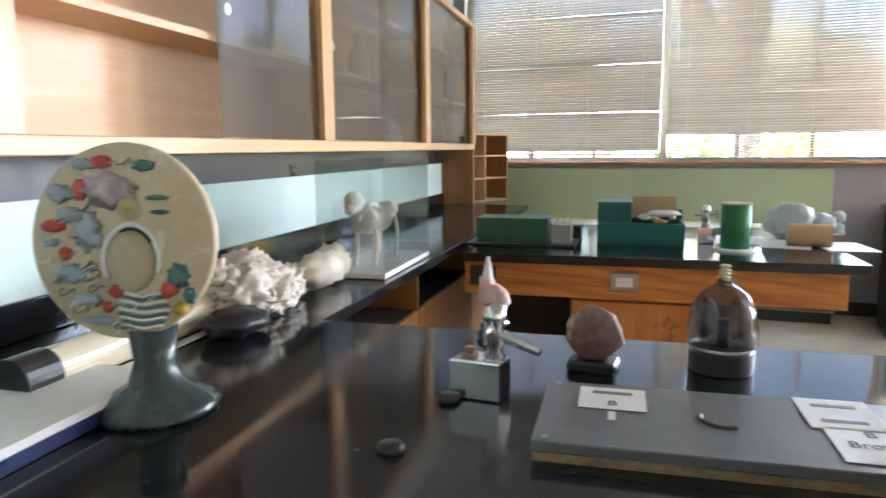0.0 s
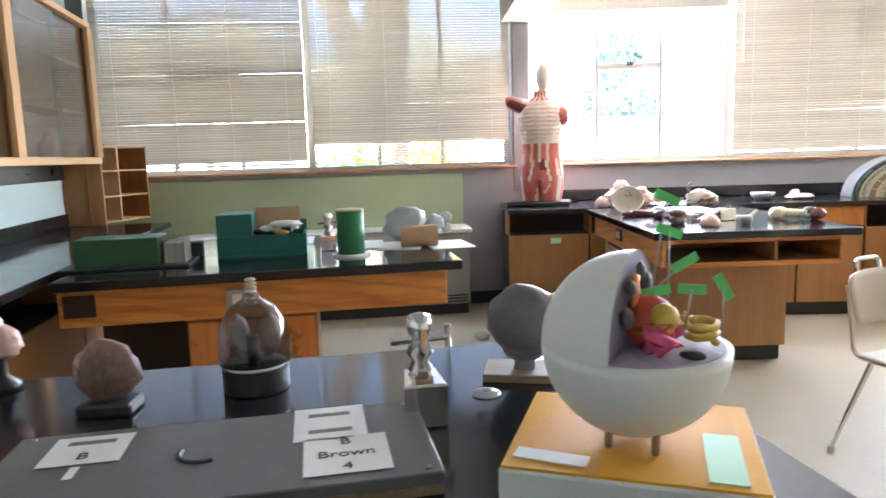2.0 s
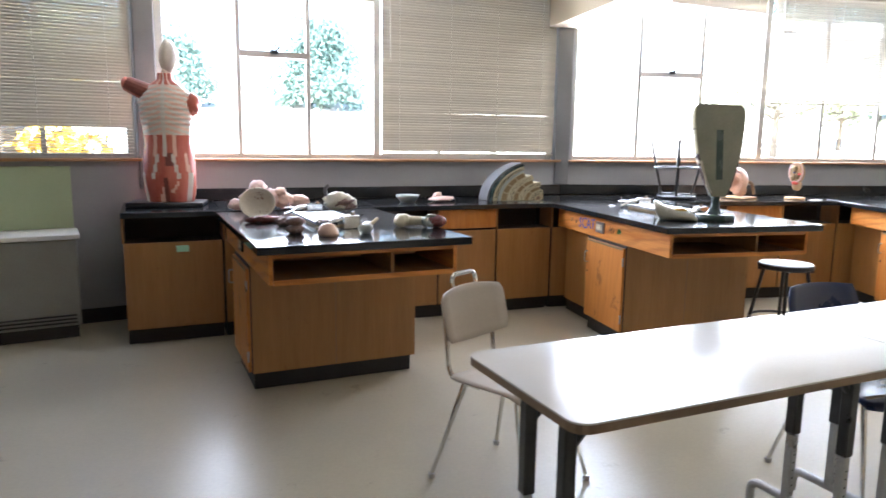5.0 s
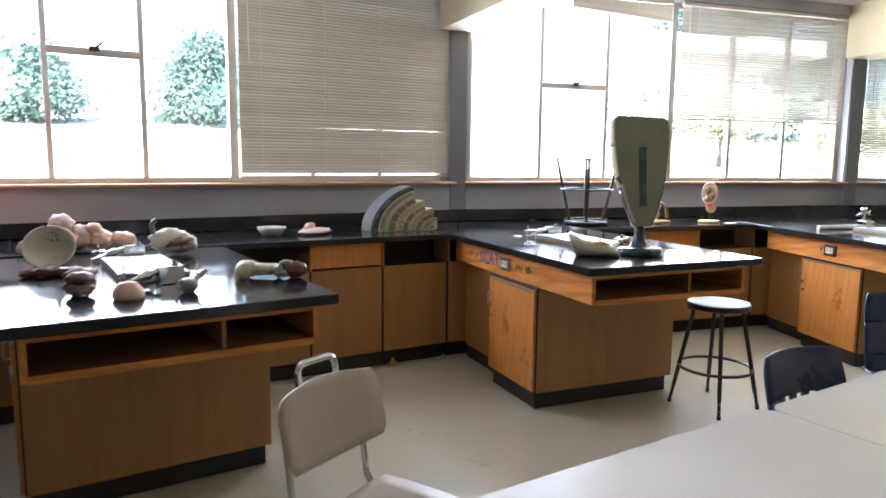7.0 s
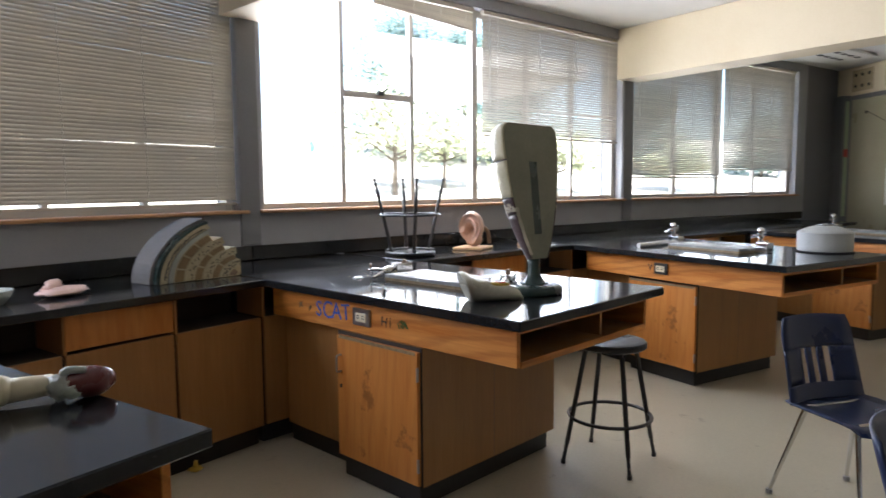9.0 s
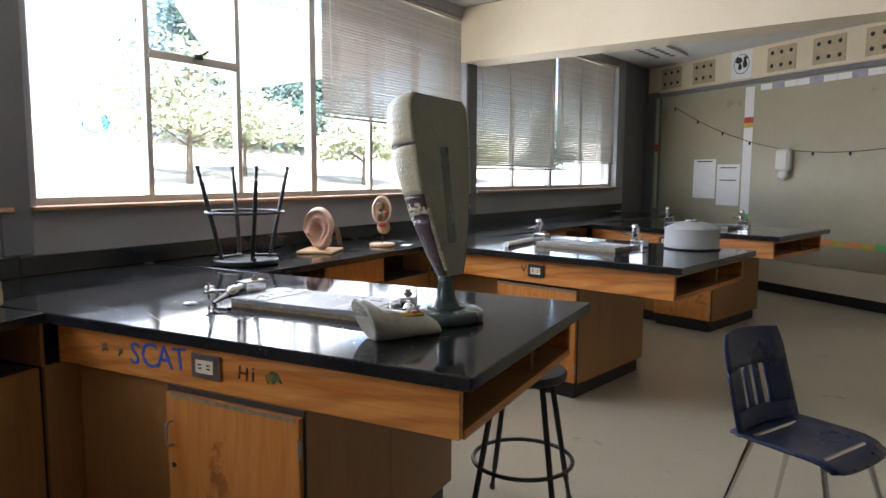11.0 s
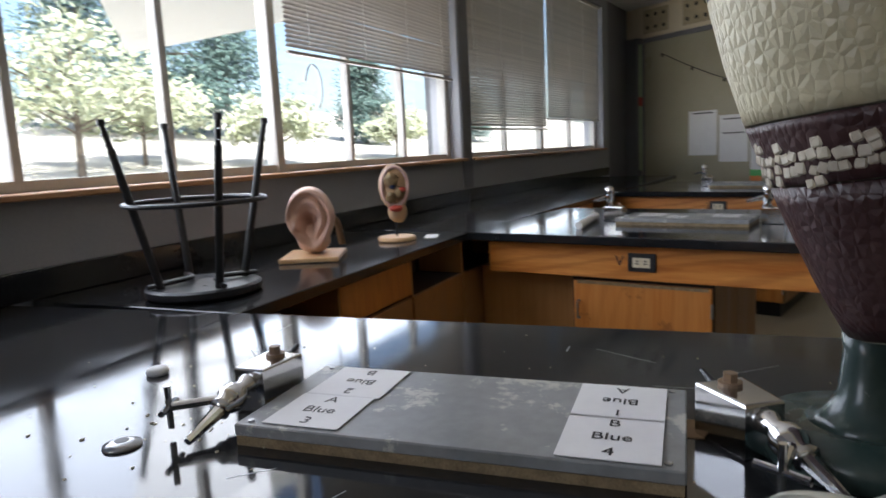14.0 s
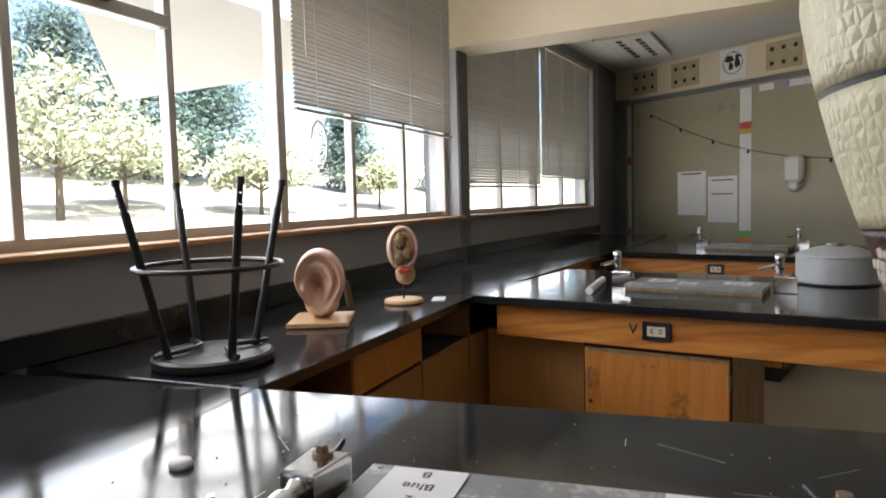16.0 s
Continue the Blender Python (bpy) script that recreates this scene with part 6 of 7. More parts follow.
# models on the bench nearest the start
def cell_model():
    """A cut-open ball with coloured pieces inside, on a yellow-topped foam base."""
    s = thing("cell_model", (1.40, 1.905, TOP), 4, "white foam cell model cut open, on a yellow base", "model")
    part("foam_base", boxes((-0.16, 0.16, -0.14, 0.14, 0, 0.052), bevel=0.004), M_SPHERE, s, "white foam base")
    part("yellow_sheet", boxes((-0.157, 0.157, -0.137, 0.137, 0.052, 0.056)), M_YELLOW, s, "yellow felt sheet")
    part("paper_tag", boxes((-0.135, -0.04, -0.125, -0.095, 0.0565, 0.058)), M_PAPER, s).matrix_local = pose(0, 0, 0, 0, 0, -6)
    part("green_tag", boxes((0.09, 0.135, -0.125, 0.02, 0.0565, 0.058)), M_MINTPAPER, s)
    R, cz = 0.125, 0.186
    for x, y in ((-0.03, -0.05), (0.03, -0.06), (0.0, 0.05)):
        part("peg", rod(mesh(), (x, y, 0.056), (x, y, 0.10), 0.005, seg=8), M_TEDGE, s)
    turn = pose(0, 0, cz, 0, 0, -12)
    low = mesh()
    lathe(low, [(0.001, -R)] + [(R * math.cos(radians(a)), R * math.sin(radians(a))) for a in range(-84, 1, 6)] + [(R - 0.012, 0.0)], 48)
    o = part("lower_shell", low, M_SPHERE, s, smooth=True)
    o.matrix_local = turn
    part("lower_face", rod(mesh(), (0, 0, -0.01), (0, 0, 0.0015), R - 0.010, seg=48), M_PURPLE, s, "mauve cut face").matrix_local = turn
    up = mesh()
    rows = []
    for a in range(0, 91, 6):
        rows.append([up.verts.new((-R * math.cos(radians(a)) * math.sin(radians(b)), R * math.cos(radians(a)) * math.cos(radians(b)), R * math.sin(radians(a)) + 0.0016)) for b in range(0, 181, 9)])
    for A, B in zip(rows, rows[1:]):
        for k in range(20):
            up.faces.new((A[k], A[k + 1], B[k + 1], B[k]))
    bmesh.ops.remove_doubles(up, verts=up.verts, dist=1e-5)
    part("upper_shell", up, M_SPHERE, s, smooth=True).matrix_local = turn
    face = mesh()
    pts = [(-0.002, R * math.cos(radians(a)), R * math.sin(radians(a)) + 0.0016) for a in range(0, 181, 6)]
    f0 = face.faces.new([face.verts.new(p) for p in pts])
    bmesh.ops.solidify(face, geom=[f0], thickness=0.004)
    part("upper_face", face, M_PURPLE, s, "mauve cut face").matrix_local = turn
    def inside(name, bm, mat, label=""):
        o = part(name, bm, mat, s, label, smooth=True)
        o.matrix_local = turn
        return o
    inside("nucleus", lump(mesh(), (0.02, -0.01, 0.035), (0.036, 0.036, 0.036), 0.08), M_RED, "red nucleus ball")
    inside("nucleolus", lump(mesh(), (0.045, -0.03, 0.045), (0.019, 0.019, 0.019), 0.1), M_GOLD)
    inside("magenta_folds", tube(mesh(), [(0.045 + 0.022 * math.sin(k * 1.9), -0.075 + 0.010 * k * 0.5, 0.012 + 0.010 * (k % 3)) for k in range(12)], 0.009, 8), M_MAGENTA)
    inside("orange_folds", tube(mesh(), [(0.035 + 0.025 * math.sin(k * 2.1), -0.055 + 0.007 * k, 0.030 + 0.006 * (k % 2)) for k in range(9)], 0.007, 8), M_ORANGE)
    inside("yellow_coil", tube(mesh(), [(0.085 + 0.018 * math.cos(k * 1.1), 0.005 + 0.020 * math.sin(k * 1.1) + 0.002 * k, 0.010 + 0.0015 * k) for k in range(16)], 0.005, 8), M_GOLD)
    inside("olive_tubes", tube(mesh(), [(0.04 + 0.02 * math.sin(k * 1.4), 0.045 + 0.004 * k, 0.012 + 0.006 * (k % 3)) for k in range(12)], 0.006, 8), M_GOLD)
    inside("orange_strip", boxes((0.001, 0.012, -0.035, -0.018, 0.045, 0.10), bevel=0.004), M_ORANGE)
    inside("dark_seed", lump(mesh(), (0.085, -0.055, 0.008), (0.016, 0.010, 0.006), 0.1), M_INK)
    for c, e in (((0.008, 0.03, 0.08), (0.008, 0.012, 0.014)), ((0.008, 0.06, 0.04), (0.008, 0.012, 0.018)), ((0.008, -0.07, 0.05), (0.008, 0.010, 0.014)), ((0.008, -0.05, 0.085), (0.007, 0.008, 0.010)), ((0.008, 0.0, 0.10), (0.006, 0.008, 0.012))):
        inside("dark_blob", lump(mesh(), c, e, 0.4), M_BRAIN)
    for i, (x, y, z, tx, tz, a) in enumerate(((0.03, 0.07, 0.05, 0.03, 0.145, 20), (0.01, 0.02, 0.06, 0.06, 0.11, -30), (0.06, 0.02, 0.01, 0.07, 0.075, 5), (0.105, 0.05, 0.005, 0.105, 0.075, 60), (0.03, -0.01, 0.06, 0.03, 0.075, -10), (0.0, 0.10, 0.05, 0.02, 0.19, 25))):
        pin = inside("flag_pin", rod(mesh(), (x, y, z), (tx, y, tz), 0.0012, seg=6), M_STEEL)
        fl = part("flag", boxes((-0.019, 0.019, -0.0006, 0.0006, -0.0065, 0.0065)), M_TAPEG, pin, "bright green tape flag")
        fl.matrix_local = pose(tx, y, tz, 0, a, 30)
    return s


cell_model()


def disc_model():
    """A round plaque with a painted cell on a flared foot."""
    s = thing("round_cell_plaque", (0.06, 1.12, TOP), 0, "round cream plaque with painted cell shapes on a flared green foot", "model")
    part("foot", lathe(mesh(), [(0.001, 0), (0.105, 0), (0.108, 0.008), (0.095, 0.022), (0.05, 0.05), (0.036, 0.09), (0.042, 0.15), (0.001, 0.15)], 36), M_TEALBASE, s, "dark green enamel foot", smooth=True)
    face = pose(-0.025, -0.03, 0.305, 84, 0, 40)
    def on(name, bm, mat, label="", smooth=True):
        o = part(name, bm, mat, s, label, smooth)
        o.matrix_local = face
        return o
    on("plaque", lathe(mesh(), [(0.001, -0.05), (0.12, -0.05), (0.163, -0.022), (0.170, -0.006), (0.170, 0.002), (0.165, 0.008), (0.001, 0.010)], 64), M_PLAQUE, "tan painted plaque")
    R = 0.165
    def oval(x, y, a, b, mat, name="painted_relief", lift=0.006, rough=0.35, label=""):
        on(name, lump(mesh(), (x * R, y * R, 0.009), (a * R, b * R, lift), rough, 3.0, 3, x * 7 + y * 3), mat, label)
    oval(0.13, -0.22, 0.27, 0.32, M_TANLT, "nucleus_dome", 0.016, 0.05, "smooth tan dome")
    on("nucleus_rim", tube(mesh(), [((0.13 + 0.31 * math.cos(radians(a))) * R, (-0.20 + 0.37 * math.sin(radians(a))) * R, 0.012) for a in range(-20, 215, 10)], 0.0045, 8), M_PAPER, "white rim")
    on("nucleus_shadow_line", tube(mesh(), [((0.13 + 0.27 * math.cos(radians(a))) * R, (-0.20 + 0.325 * math.sin(radians(a))) * R, 0.014) for a in range(35, 125, 10)], 0.0025, 6), M_INK)
    oval(0.11, 0.33, 0.14, 0.13, M_TANLT, "round_body", 0.012, 0.1)
    oval(0.12, 0.34, 0.09, 0.06, M_GOLD, "round_body_core", 0.016, 0.2)
    oval(-0.10, 0.52, 0.32, 0.17, M_MAUVEGREY, "lilac_mass", 0.010, 0.6)
    for x, y, a, b in ((-0.20, 0.82, 0.12, 0.07), (-0.45, 0.53, 0.09, 0.12), (-0.75, 0.15, 0.14, 0.07), (-0.62, -0.14, 0.08, 0.07), (-0.05, -0.53, 0.09, 0.07), (-0.15, -0.70, 0.07, 0.06), (0.53, -0.51, 0.10, 0.08)):
        oval(x, y, a, b, M_RED)
    for x, y, a, b in ((-0.67, 0.50, 0.16, 0.09), (-0.56, 0.27, 0.15, 0.08), (-0.35, 0.10, 0.16, 0.20), (-0.78, -0.02, 0.10, 0.05), (-0.53, -0.36, 0.18, 0.10), (-0.24, -0.84, 0.20, 0.05), (-0.42, 0.80, 0.14, 0.06), (-0.40, -0.62, 0.16, 0.06)):
        oval(x, y, a, b, M_BLUEGREY, rough=0.7)
    for x, y, a, b in ((0.27, 0.78, 0.12, 0.06), (0.64, -0.36, 0.11, 0.13), (0.76, -0.56, 0.07, 0.08), (0.42, 0.45, 0.12, 0.03), (0.44, 0.30, 0.10, 0.025)):
        oval(x, y, a, b, M_SEAGREEN, rough=0.6)
    oval(0.66, -0.70, 0.08, 0.075, M_GOLD, lift=0.012, rough=0.1)
    q = random.Random(3)
    for k in range(46):
        a, d = q.uniform(1.5, 5.2), q.uniform(0.45, 0.90) * R
        curl = [(d * math.cos(a) + 0.011 * math.cos(j * 0.9 + k) + 0.002 * j, d * math.sin(a) + 0.007 * math.sin(j * 1.3 + k), 0.0115) for j in range(7)]
        on("painted_curl", tube(mesh(), curl, 0.0014, 5), (M_SEAGREEN, M_PAPER, M_BLUEGREY, M_TEDGE)[k % 4])
    for k in range(9):
        w = (0.30 - abs(k - 4) * 0.022) * R
        on("striped_fold", tube(mesh(), [(0.25 * R - w + 2 * w * j / 8, (-0.56 - 0.042 * k) * R + 0.003 * math.cos(j * 0.8), 0.0105) for j in range(9)], 0.0024, 6), M_SEAGREEN if k % 2 else M_PAPER)
    return s


disc_model()


def lung_model():
    s = thing("lung_model", (0.70, 2.07, TOP), 30, "smoky plastic lung model on a black disc base", "model")
    part("base", lathe(mesh(), [(0.001, 0), (0.062, 0), (0.064, 0.004), (0.064, 0.050), (0.060, 0.053), (0.001, 0.053)], 36), M_BLACKM, s)
    part("white_tray", lathe(mesh(), [(0.001, 0.022), (0.055, 0.022), (0.062, 0.03), (0.058, 0.034), (0.001, 0.030)], 28), M_PAPER, s, smooth=True)
    part("bell", lathe(mesh(), [(0.068, 0.035), (0.070, 0.07), (0.064, 0.12), (0.045, 0.16), (0.018, 0.18), (0.016, 0.19)], 32), M_SMOKE, s, "smoky clear plastic bell", smooth=True)
    for sx in (-1, 1):
        part("lung", lump(mesh(), (0.030 * sx, 0, 0.095), (0.022, 0.03, 0.05), 0.15), M_BROWNCLAY, s, smooth=True)
    part("stand", rod(mesh(), (0, -0.02, 0.03), (0, -0.02, 0.10), 0.012), M_BLACKM, s)
    s.matrix_world = pose(0.665, 2.045, TOP, 0, 0, 30) @ Matrix.Diagonal((1, 1, 0.86, 1))
    for k in range(7):
        part("windpipe_ring", lathe(mesh(), [(0.008, 0), (0.012, 0.003), (0.008, 0.007)], 14, pose(0, 0, 0.165 + 0.009 * k)), M_TANLT, s, smooth=True)
    for o in s.children:
        if o.name.split(".")[0] != "base":
            o.matrix_local = Matrix.Translation((0, 0, 0.030))
    return s


lung_model()
frag = thing("round_slice_model", (0.48, 1.86, TOP), 25, "brown mottled round slice model on a black base", "model")
part("base", boxes((-0.05, 0.05, -0.035, 0.035, 0, 0.022), bevel=0.005), M_BLACKM, frag)
part("slice", lump(mesh(), (0, 0, 0.075), (0.058, 0.032, 0.060), 0.18, 2.5), M_BROWNCLAY, frag, smooth=True)
fig = thing("flower_model", (0.17, 1.88, TOP), 0, "small pink and white pointed flower model on a black base", "model")
part("base", lathe(mesh(), [(0.001, 0), (0.035, 0), (0.035, 0.015), (0.012, 0.03), (0.010, 0.07), (0.001, 0.07)], 20), M_BLACKM, fig, smooth=True)
part("bud", lump(lump(mesh(), (0.012, 0, 0.10), (0.04, 0.03, 0.035), 0.3), (-0.012, 0, 0.12), (0.022, 0.02, 0.04), 0.3), M_PALEPINK, fig, smooth=True)
part("tip", rod(mesh(), (-0.012, 0, 0.14), (-0.010, 0, 0.20), 0.016, 0.004, 12), M_PAPER, fig)
br = thing("brain_model", (1.15, 2.27, TOP), 12, "dark grey rounded brain model on a thin wooden base", "model")
part("base", boxes((-0.08, 0.08, -0.055, 0.055, 0.0, 0.016), bevel=0.002), M_RAWEDGE, br)
part("pedestal", rod(mesh(), (0, 0, 0.016), (0, 0, 0.05), 0.022, 0.018), M_BRAIN, br)
part("body", lump(lump(mesh(), (0, 0, 0.115), (0.075, 0.07, 0.072), 0.10, 2.5), (0.0, 0, 0.06), (0.045, 0.045, 0.03), 0.1), M_BRAIN, br, smooth=True)
part("tan_lobe", lump(mesh(), (0.06, 0, 0.145), (0.035, 0.03, 0.022), 0.2), M_TAN, br, smooth=True)
part("pale_knob", lump(mesh(), (-0.082, -0.02, 0.085), (0.016, 0.012, 0.010), 0.1), M_GREYMODEL, br, smooth=True)
bm = mesh()
r = random.Random(8)
for i in range(26):
    lump(bm, (r.uniform(-0.09, 0.09), r.uniform(-0.05, 0.05), r.uniform(0.015, 0.05)), (0.03, 0.022, 0.016), 0.5, 4, 2, i)
solo("natural_sponge", bm, M_SPONGE, (1.60, 1.72, TOP), 10, "lumpy beige natural sponge on the bench", "sponge", smooth=True)


# side counter
bone = thing("vertebra_bones", (-0.50, 1.62, TOP), 122, "weathered white and brown bones lying on the counter", "bones")
for i, (x, y, z, a, b, c) in enumerate(((-0.12, 0, 0.07, 0.10, 0.08, 0.07), (-0.03, 0.02, 0.11, 0.09, 0.07, 0.06), (0.08, 0.01, 0.06, 0.09, 0.06, 0.055), (0.16, 0.0, 0.05, 0.07, 0.05, 0.05), (-0.16, 0.04, 0.12, 0.05, 0.05, 0.05), (0.0, -0.05, 0.04, 0.08, 0.05, 0.04))):
    part("bone", lump(mesh(), (x, y, z), (a, b, c), 0.7, 4.5, 4, i * 3.1), M_BONE, bone, smooth=True)
plaster = piece("plaster_fossil", -0.66, 1.93, [((0, 0, 0.06), (0.13, 0.07, 0.06)), ((0.10, 0.0, 0.07), (0.07, 0.06, 0.065))], M_BONE, "white plaster fossil block beside the bones", 122, rough=0.25)
tagged(plaster, group="bones on the counter")
piece("black_stone", -0.30, 1.45, [((0, 0, 0.035), (0.10, 0.07, 0.035))], M_BLACKM, "black stone lump on the counter", 122)


def skeleton_case():
    s = thing("skeleton_case", (-0.86, 2.33, TOP), 122, "clear acrylic case holding a small animal skeleton", "display case")
    L, W, H = 0.56, 0.26, 0.42
    part("base", boxes((-L / 2, L / 2, -W / 2, W / 2, 0, 0.022), bevel=0.003), M_WHITE, s)
    t = 0.004
    for row in ((-L / 2, L / 2, -W / 2, -W / 2 + t, 0.022, H), (-L / 2, L / 2, W / 2 - t, W / 2, 0.022, H), (-L / 2, -L / 2 + t, -W / 2 + t, W / 2 - t, 0.022, H), (L / 2 - t, L / 2, -W / 2 + t, W / 2 - t, 0.022, H), (-L / 2, L / 2, -W / 2, W / 2, H, H + t)):
        part("acrylic_panel", boxes(row), M_ACRYL, s)
    sp = part("spine", tube(mesh(), [(-0.20 + 0.03 * k, 0, 0.20 + 0.05 * math.sin(k * 0.35)) for k in range(12)], 0.010, 8), M_BONE, s, smooth=True)
    for k in range(7):
        part("rib", tube(mesh(), [(-0.10 + 0.022 * k, 0.05 * math.sin(a), 0.19 + 0.05 * math.cos(a)) for a in [radians(20 + 320 * j / 12) for j in range(13)]], 0.004, 6), M_BONE, s)
    part("skull", lump(lump(mesh(), (-0.235, 0, 0.27), (0.05, 0.035, 0.04), 0.2), (-0.265, 0, 0.25), (0.03, 0.022, 0.022), 0.2), M_BONE, s, smooth=True)
    for x in (-0.14, 0.10):
        for y in (-0.04, 0.04):
            part("leg_bone", tube(mesh(), arc([(x, y, 0.19), (x + 0.03, y, 0.11), (x, y, 0.022)], 4, 0.02), 0.008, 8), M_BONE, s)
    part("shoulder", lump(lump(mesh(), (-0.14, 0, 0.20), (0.035, 0.055, 0.05), 0.4), (0.10, 0, 0.21), (0.04, 0.05, 0.04), 0.4), M_BONE, s, smooth=True)
    return s


skeleton_case()
roll = thing("paper_roll", (-0.28, 1.18, TOP), 122, "loose roll of cream paper with a dark end on the counter", "roll")
part("rolled_sheet", rod(mesh(), (-0.22, 0, 0.045), (0.28, 0, 0.045), 0.043, seg=28), M_IVORY, roll, smooth=False)
part("loose_edge", boxes((-0.22, 0.28, -0.062, -0.030, 0.004, 0.0055)), M_PAPER, roll)
part("end_cap", rod(mesh(), (-0.30, 0, 0.046), (-0.22, 0, 0.046), 0.046, seg=24), M_BLACKM, roll, "black end cap")
tray = thing("foam_tray", (-0.03, 0.93, TOP), 122, "white foam tray with a blue edge on the counter", "tray")
part("body", boxes((-0.22, 0.22, -0.13, 0.13, 0, 0.035), bevel=0.008), M_WHITE, tray)
part("blue_edge", boxes((-0.225, 0.225, -0.135, -0.131, 0.002, 0.024)), M_NAVY, tray)

# green boxes bench
gb = thing("green_book_box", (-0.90, 3.20, TOP), UA, "dark green box with a clear plastic front on the bench", "box")
part("cover", boxes((-0.17, 0.17, -0.09, 0.09, 0.012, 0.13), bevel=0.003), M_DKGREEN, gb)
part("tray", boxes((-0.22, 0.30, -0.13, 0.13, 0, 0.012), bevel=0.003), M_BLACKM, gb)
for k in range(4):
    part("clear_plate", boxes((0.175 + 0.03 * k, 0.180 + 0.03 * k, -0.085, 0.085, 0.012, 0.125)), M_ACRYL, gb)
part("pale_block", boxes((0.19, 0.195 + 0.08, -0.07, 0.07, 0.013, 0.10)), M_GREYMODEL, gb)
tb = thing("teal_storage_box", (-0.49, 3.66, TOP), UA, "open teal wooden box filled with small parts", "box")
L, W = 0.40, 0.24
part("bottom", boxes((-L / 2, L / 2, -W / 2, W / 2, 0, 0.015)), M_TEAL, tb)
part("back_side", boxes((-L / 2, L / 2, W / 2 - 0.012, W / 2, 0.015, 0.15)), M_TEAL, tb)
part("front_side", boxes((-L / 2, L / 2, -W / 2, -W / 2 + 0.012, 0.015, 0.10), bevel=0.002), M_TEAL, tb)
part("end_side", boxes((-L / 2, -L / 2 + 0.16, -W / 2 + 0.012, W / 2 - 0.012, 0.015, 0.20), bevel=0.003), M_TEAL, tb)
part("end_side", boxes((L / 2 - 0.012, L / 2, -W / 2 + 0.012, W / 2 - 0.012, 0.015, 0.10)), M_TEAL, tb)
part("card_flap", boxes((-0.04, L / 2 - 0.03, W / 2 - 0.03, W / 2 - 0.02, 0.10, 0.215)), M_CARD, tb, "brown cardboard flap")
r = random.Random(5)
for i in range(8):
    part("small_part", lump(mesh(), (r.uniform(-0.02, 0.16), r.uniform(-0.08, 0.05), 0.105 + r.uniform(0, 0.02)), (r.uniform(0.015, 0.035), 0.018, 0.014), 0.4, 3, 2, i), (M_NAVY, M_GOLD, M_PAPER, M_BONE, M_BLACKM)[i % 5], tb, smooth=True)
part("paper_cap", lump(mesh(), (0.10, -0.06, 0.145), (0.075, 0.03, 0.016), 0.3, 2), M_PAPER, tb, smooth=True)
tin = thing("green_canister", (-0.03, 3.68, TOP), 0, "tall green card canister with pale rims", "canister")
part("wall", lathe(mesh(), [(0.062, 0.012), (0.062, 0.205)], 32), M_GREENC, tin, smooth=True)
part("lid", lathe(mesh(), [(0.001, 0.205), (0.064, 0.205), (0.064, 0.212), (0.058, 0.214), (0.001, 0.212)], 32), M_TANLT, tin)
part("base_rim", lathe(mesh(), [(0.001, 0), (0.085, 0), (0.085, 0.010), (0.064, 0.012), (0.001, 0.012)], 32), M_PAPER, tin)
fish = thing("fish_model", (0.03, 4.22, TOP), 35, "blue-grey plaster fish-like model lying on the bench", "model")
part("body", lump(lump(mesh(), (-0.03, 0, 0.09), (0.12, 0.075, 0.09), 0.35, 2.2), (0.11, 0, 0.09), (0.07, 0.045, 0.045), 0.35, 3), M_BLUEGREY, fish, smooth=True)
part("tail", lump(lump(mesh(), (0.19, 0, 0.115), (0.03, 0.012, 0.03), 0.3), (0.19, 0.0, 0.06), (0.028, 0.012, 0.028), 0.3), M_BLUEGREY, fish, smooth=True)
solo("brown_paper_roll", rod(mesh(), (-0.09, 0, 0.052), (0.09, 0, 0.052), 0.052, seg=28), M_CARD, (0.16, 4.02, TOP), UA - 6, "short brown paper roll lying on the bench", "roll")
for i, (x, y, a) in enumerate(((0.06, 4.02, 20), (0.28, 4.10, 35), (-0.62, 4.10, 30), (-0.15, 4.0, 25))):
    solo("paper_sheet", boxes((-0.105, 0.105, -0.15, 0.15, 0.0, 0.0025 + 0.001 * i)), M_PAPER, (x, y, TOP + 0.0005), a, "loose white paper sheet on the bench", "paper", "loose papers")
cam_m = thing("black_apparatus", (-0.76, 3.50, TOP), UA, "small black instrument standing on the bench", "instrument")
part("body", boxes((-0.035, 0.035, -0.03, 0.03, 0, 0.07), bevel=0.006), M_BLACKM, cam_m)
part("top_plate", boxes((-0.045, 0.045, -0.035, 0.035, 0.07, 0.082), bevel=0.003), M_STEEL, cam_m)


# ---- outdoors ----
ground = part("ground", boxes((-400, 400, -400, 400, -0.9, -0.6)), M_GRASS)
tagged(ground, "pale dry grass ground outside the windows", "ground", kind="structure")


def rise(x, y):
    """Height of the sloping lawn beyond the windows."""
    f = min(1.0, max(0.0, (y - 12) / 66))
    return -0.65 + 9 * f ** 1.2 + 1.2 * f * noise.noise(Vector((x * 0.05, y * 0.05, 0)))


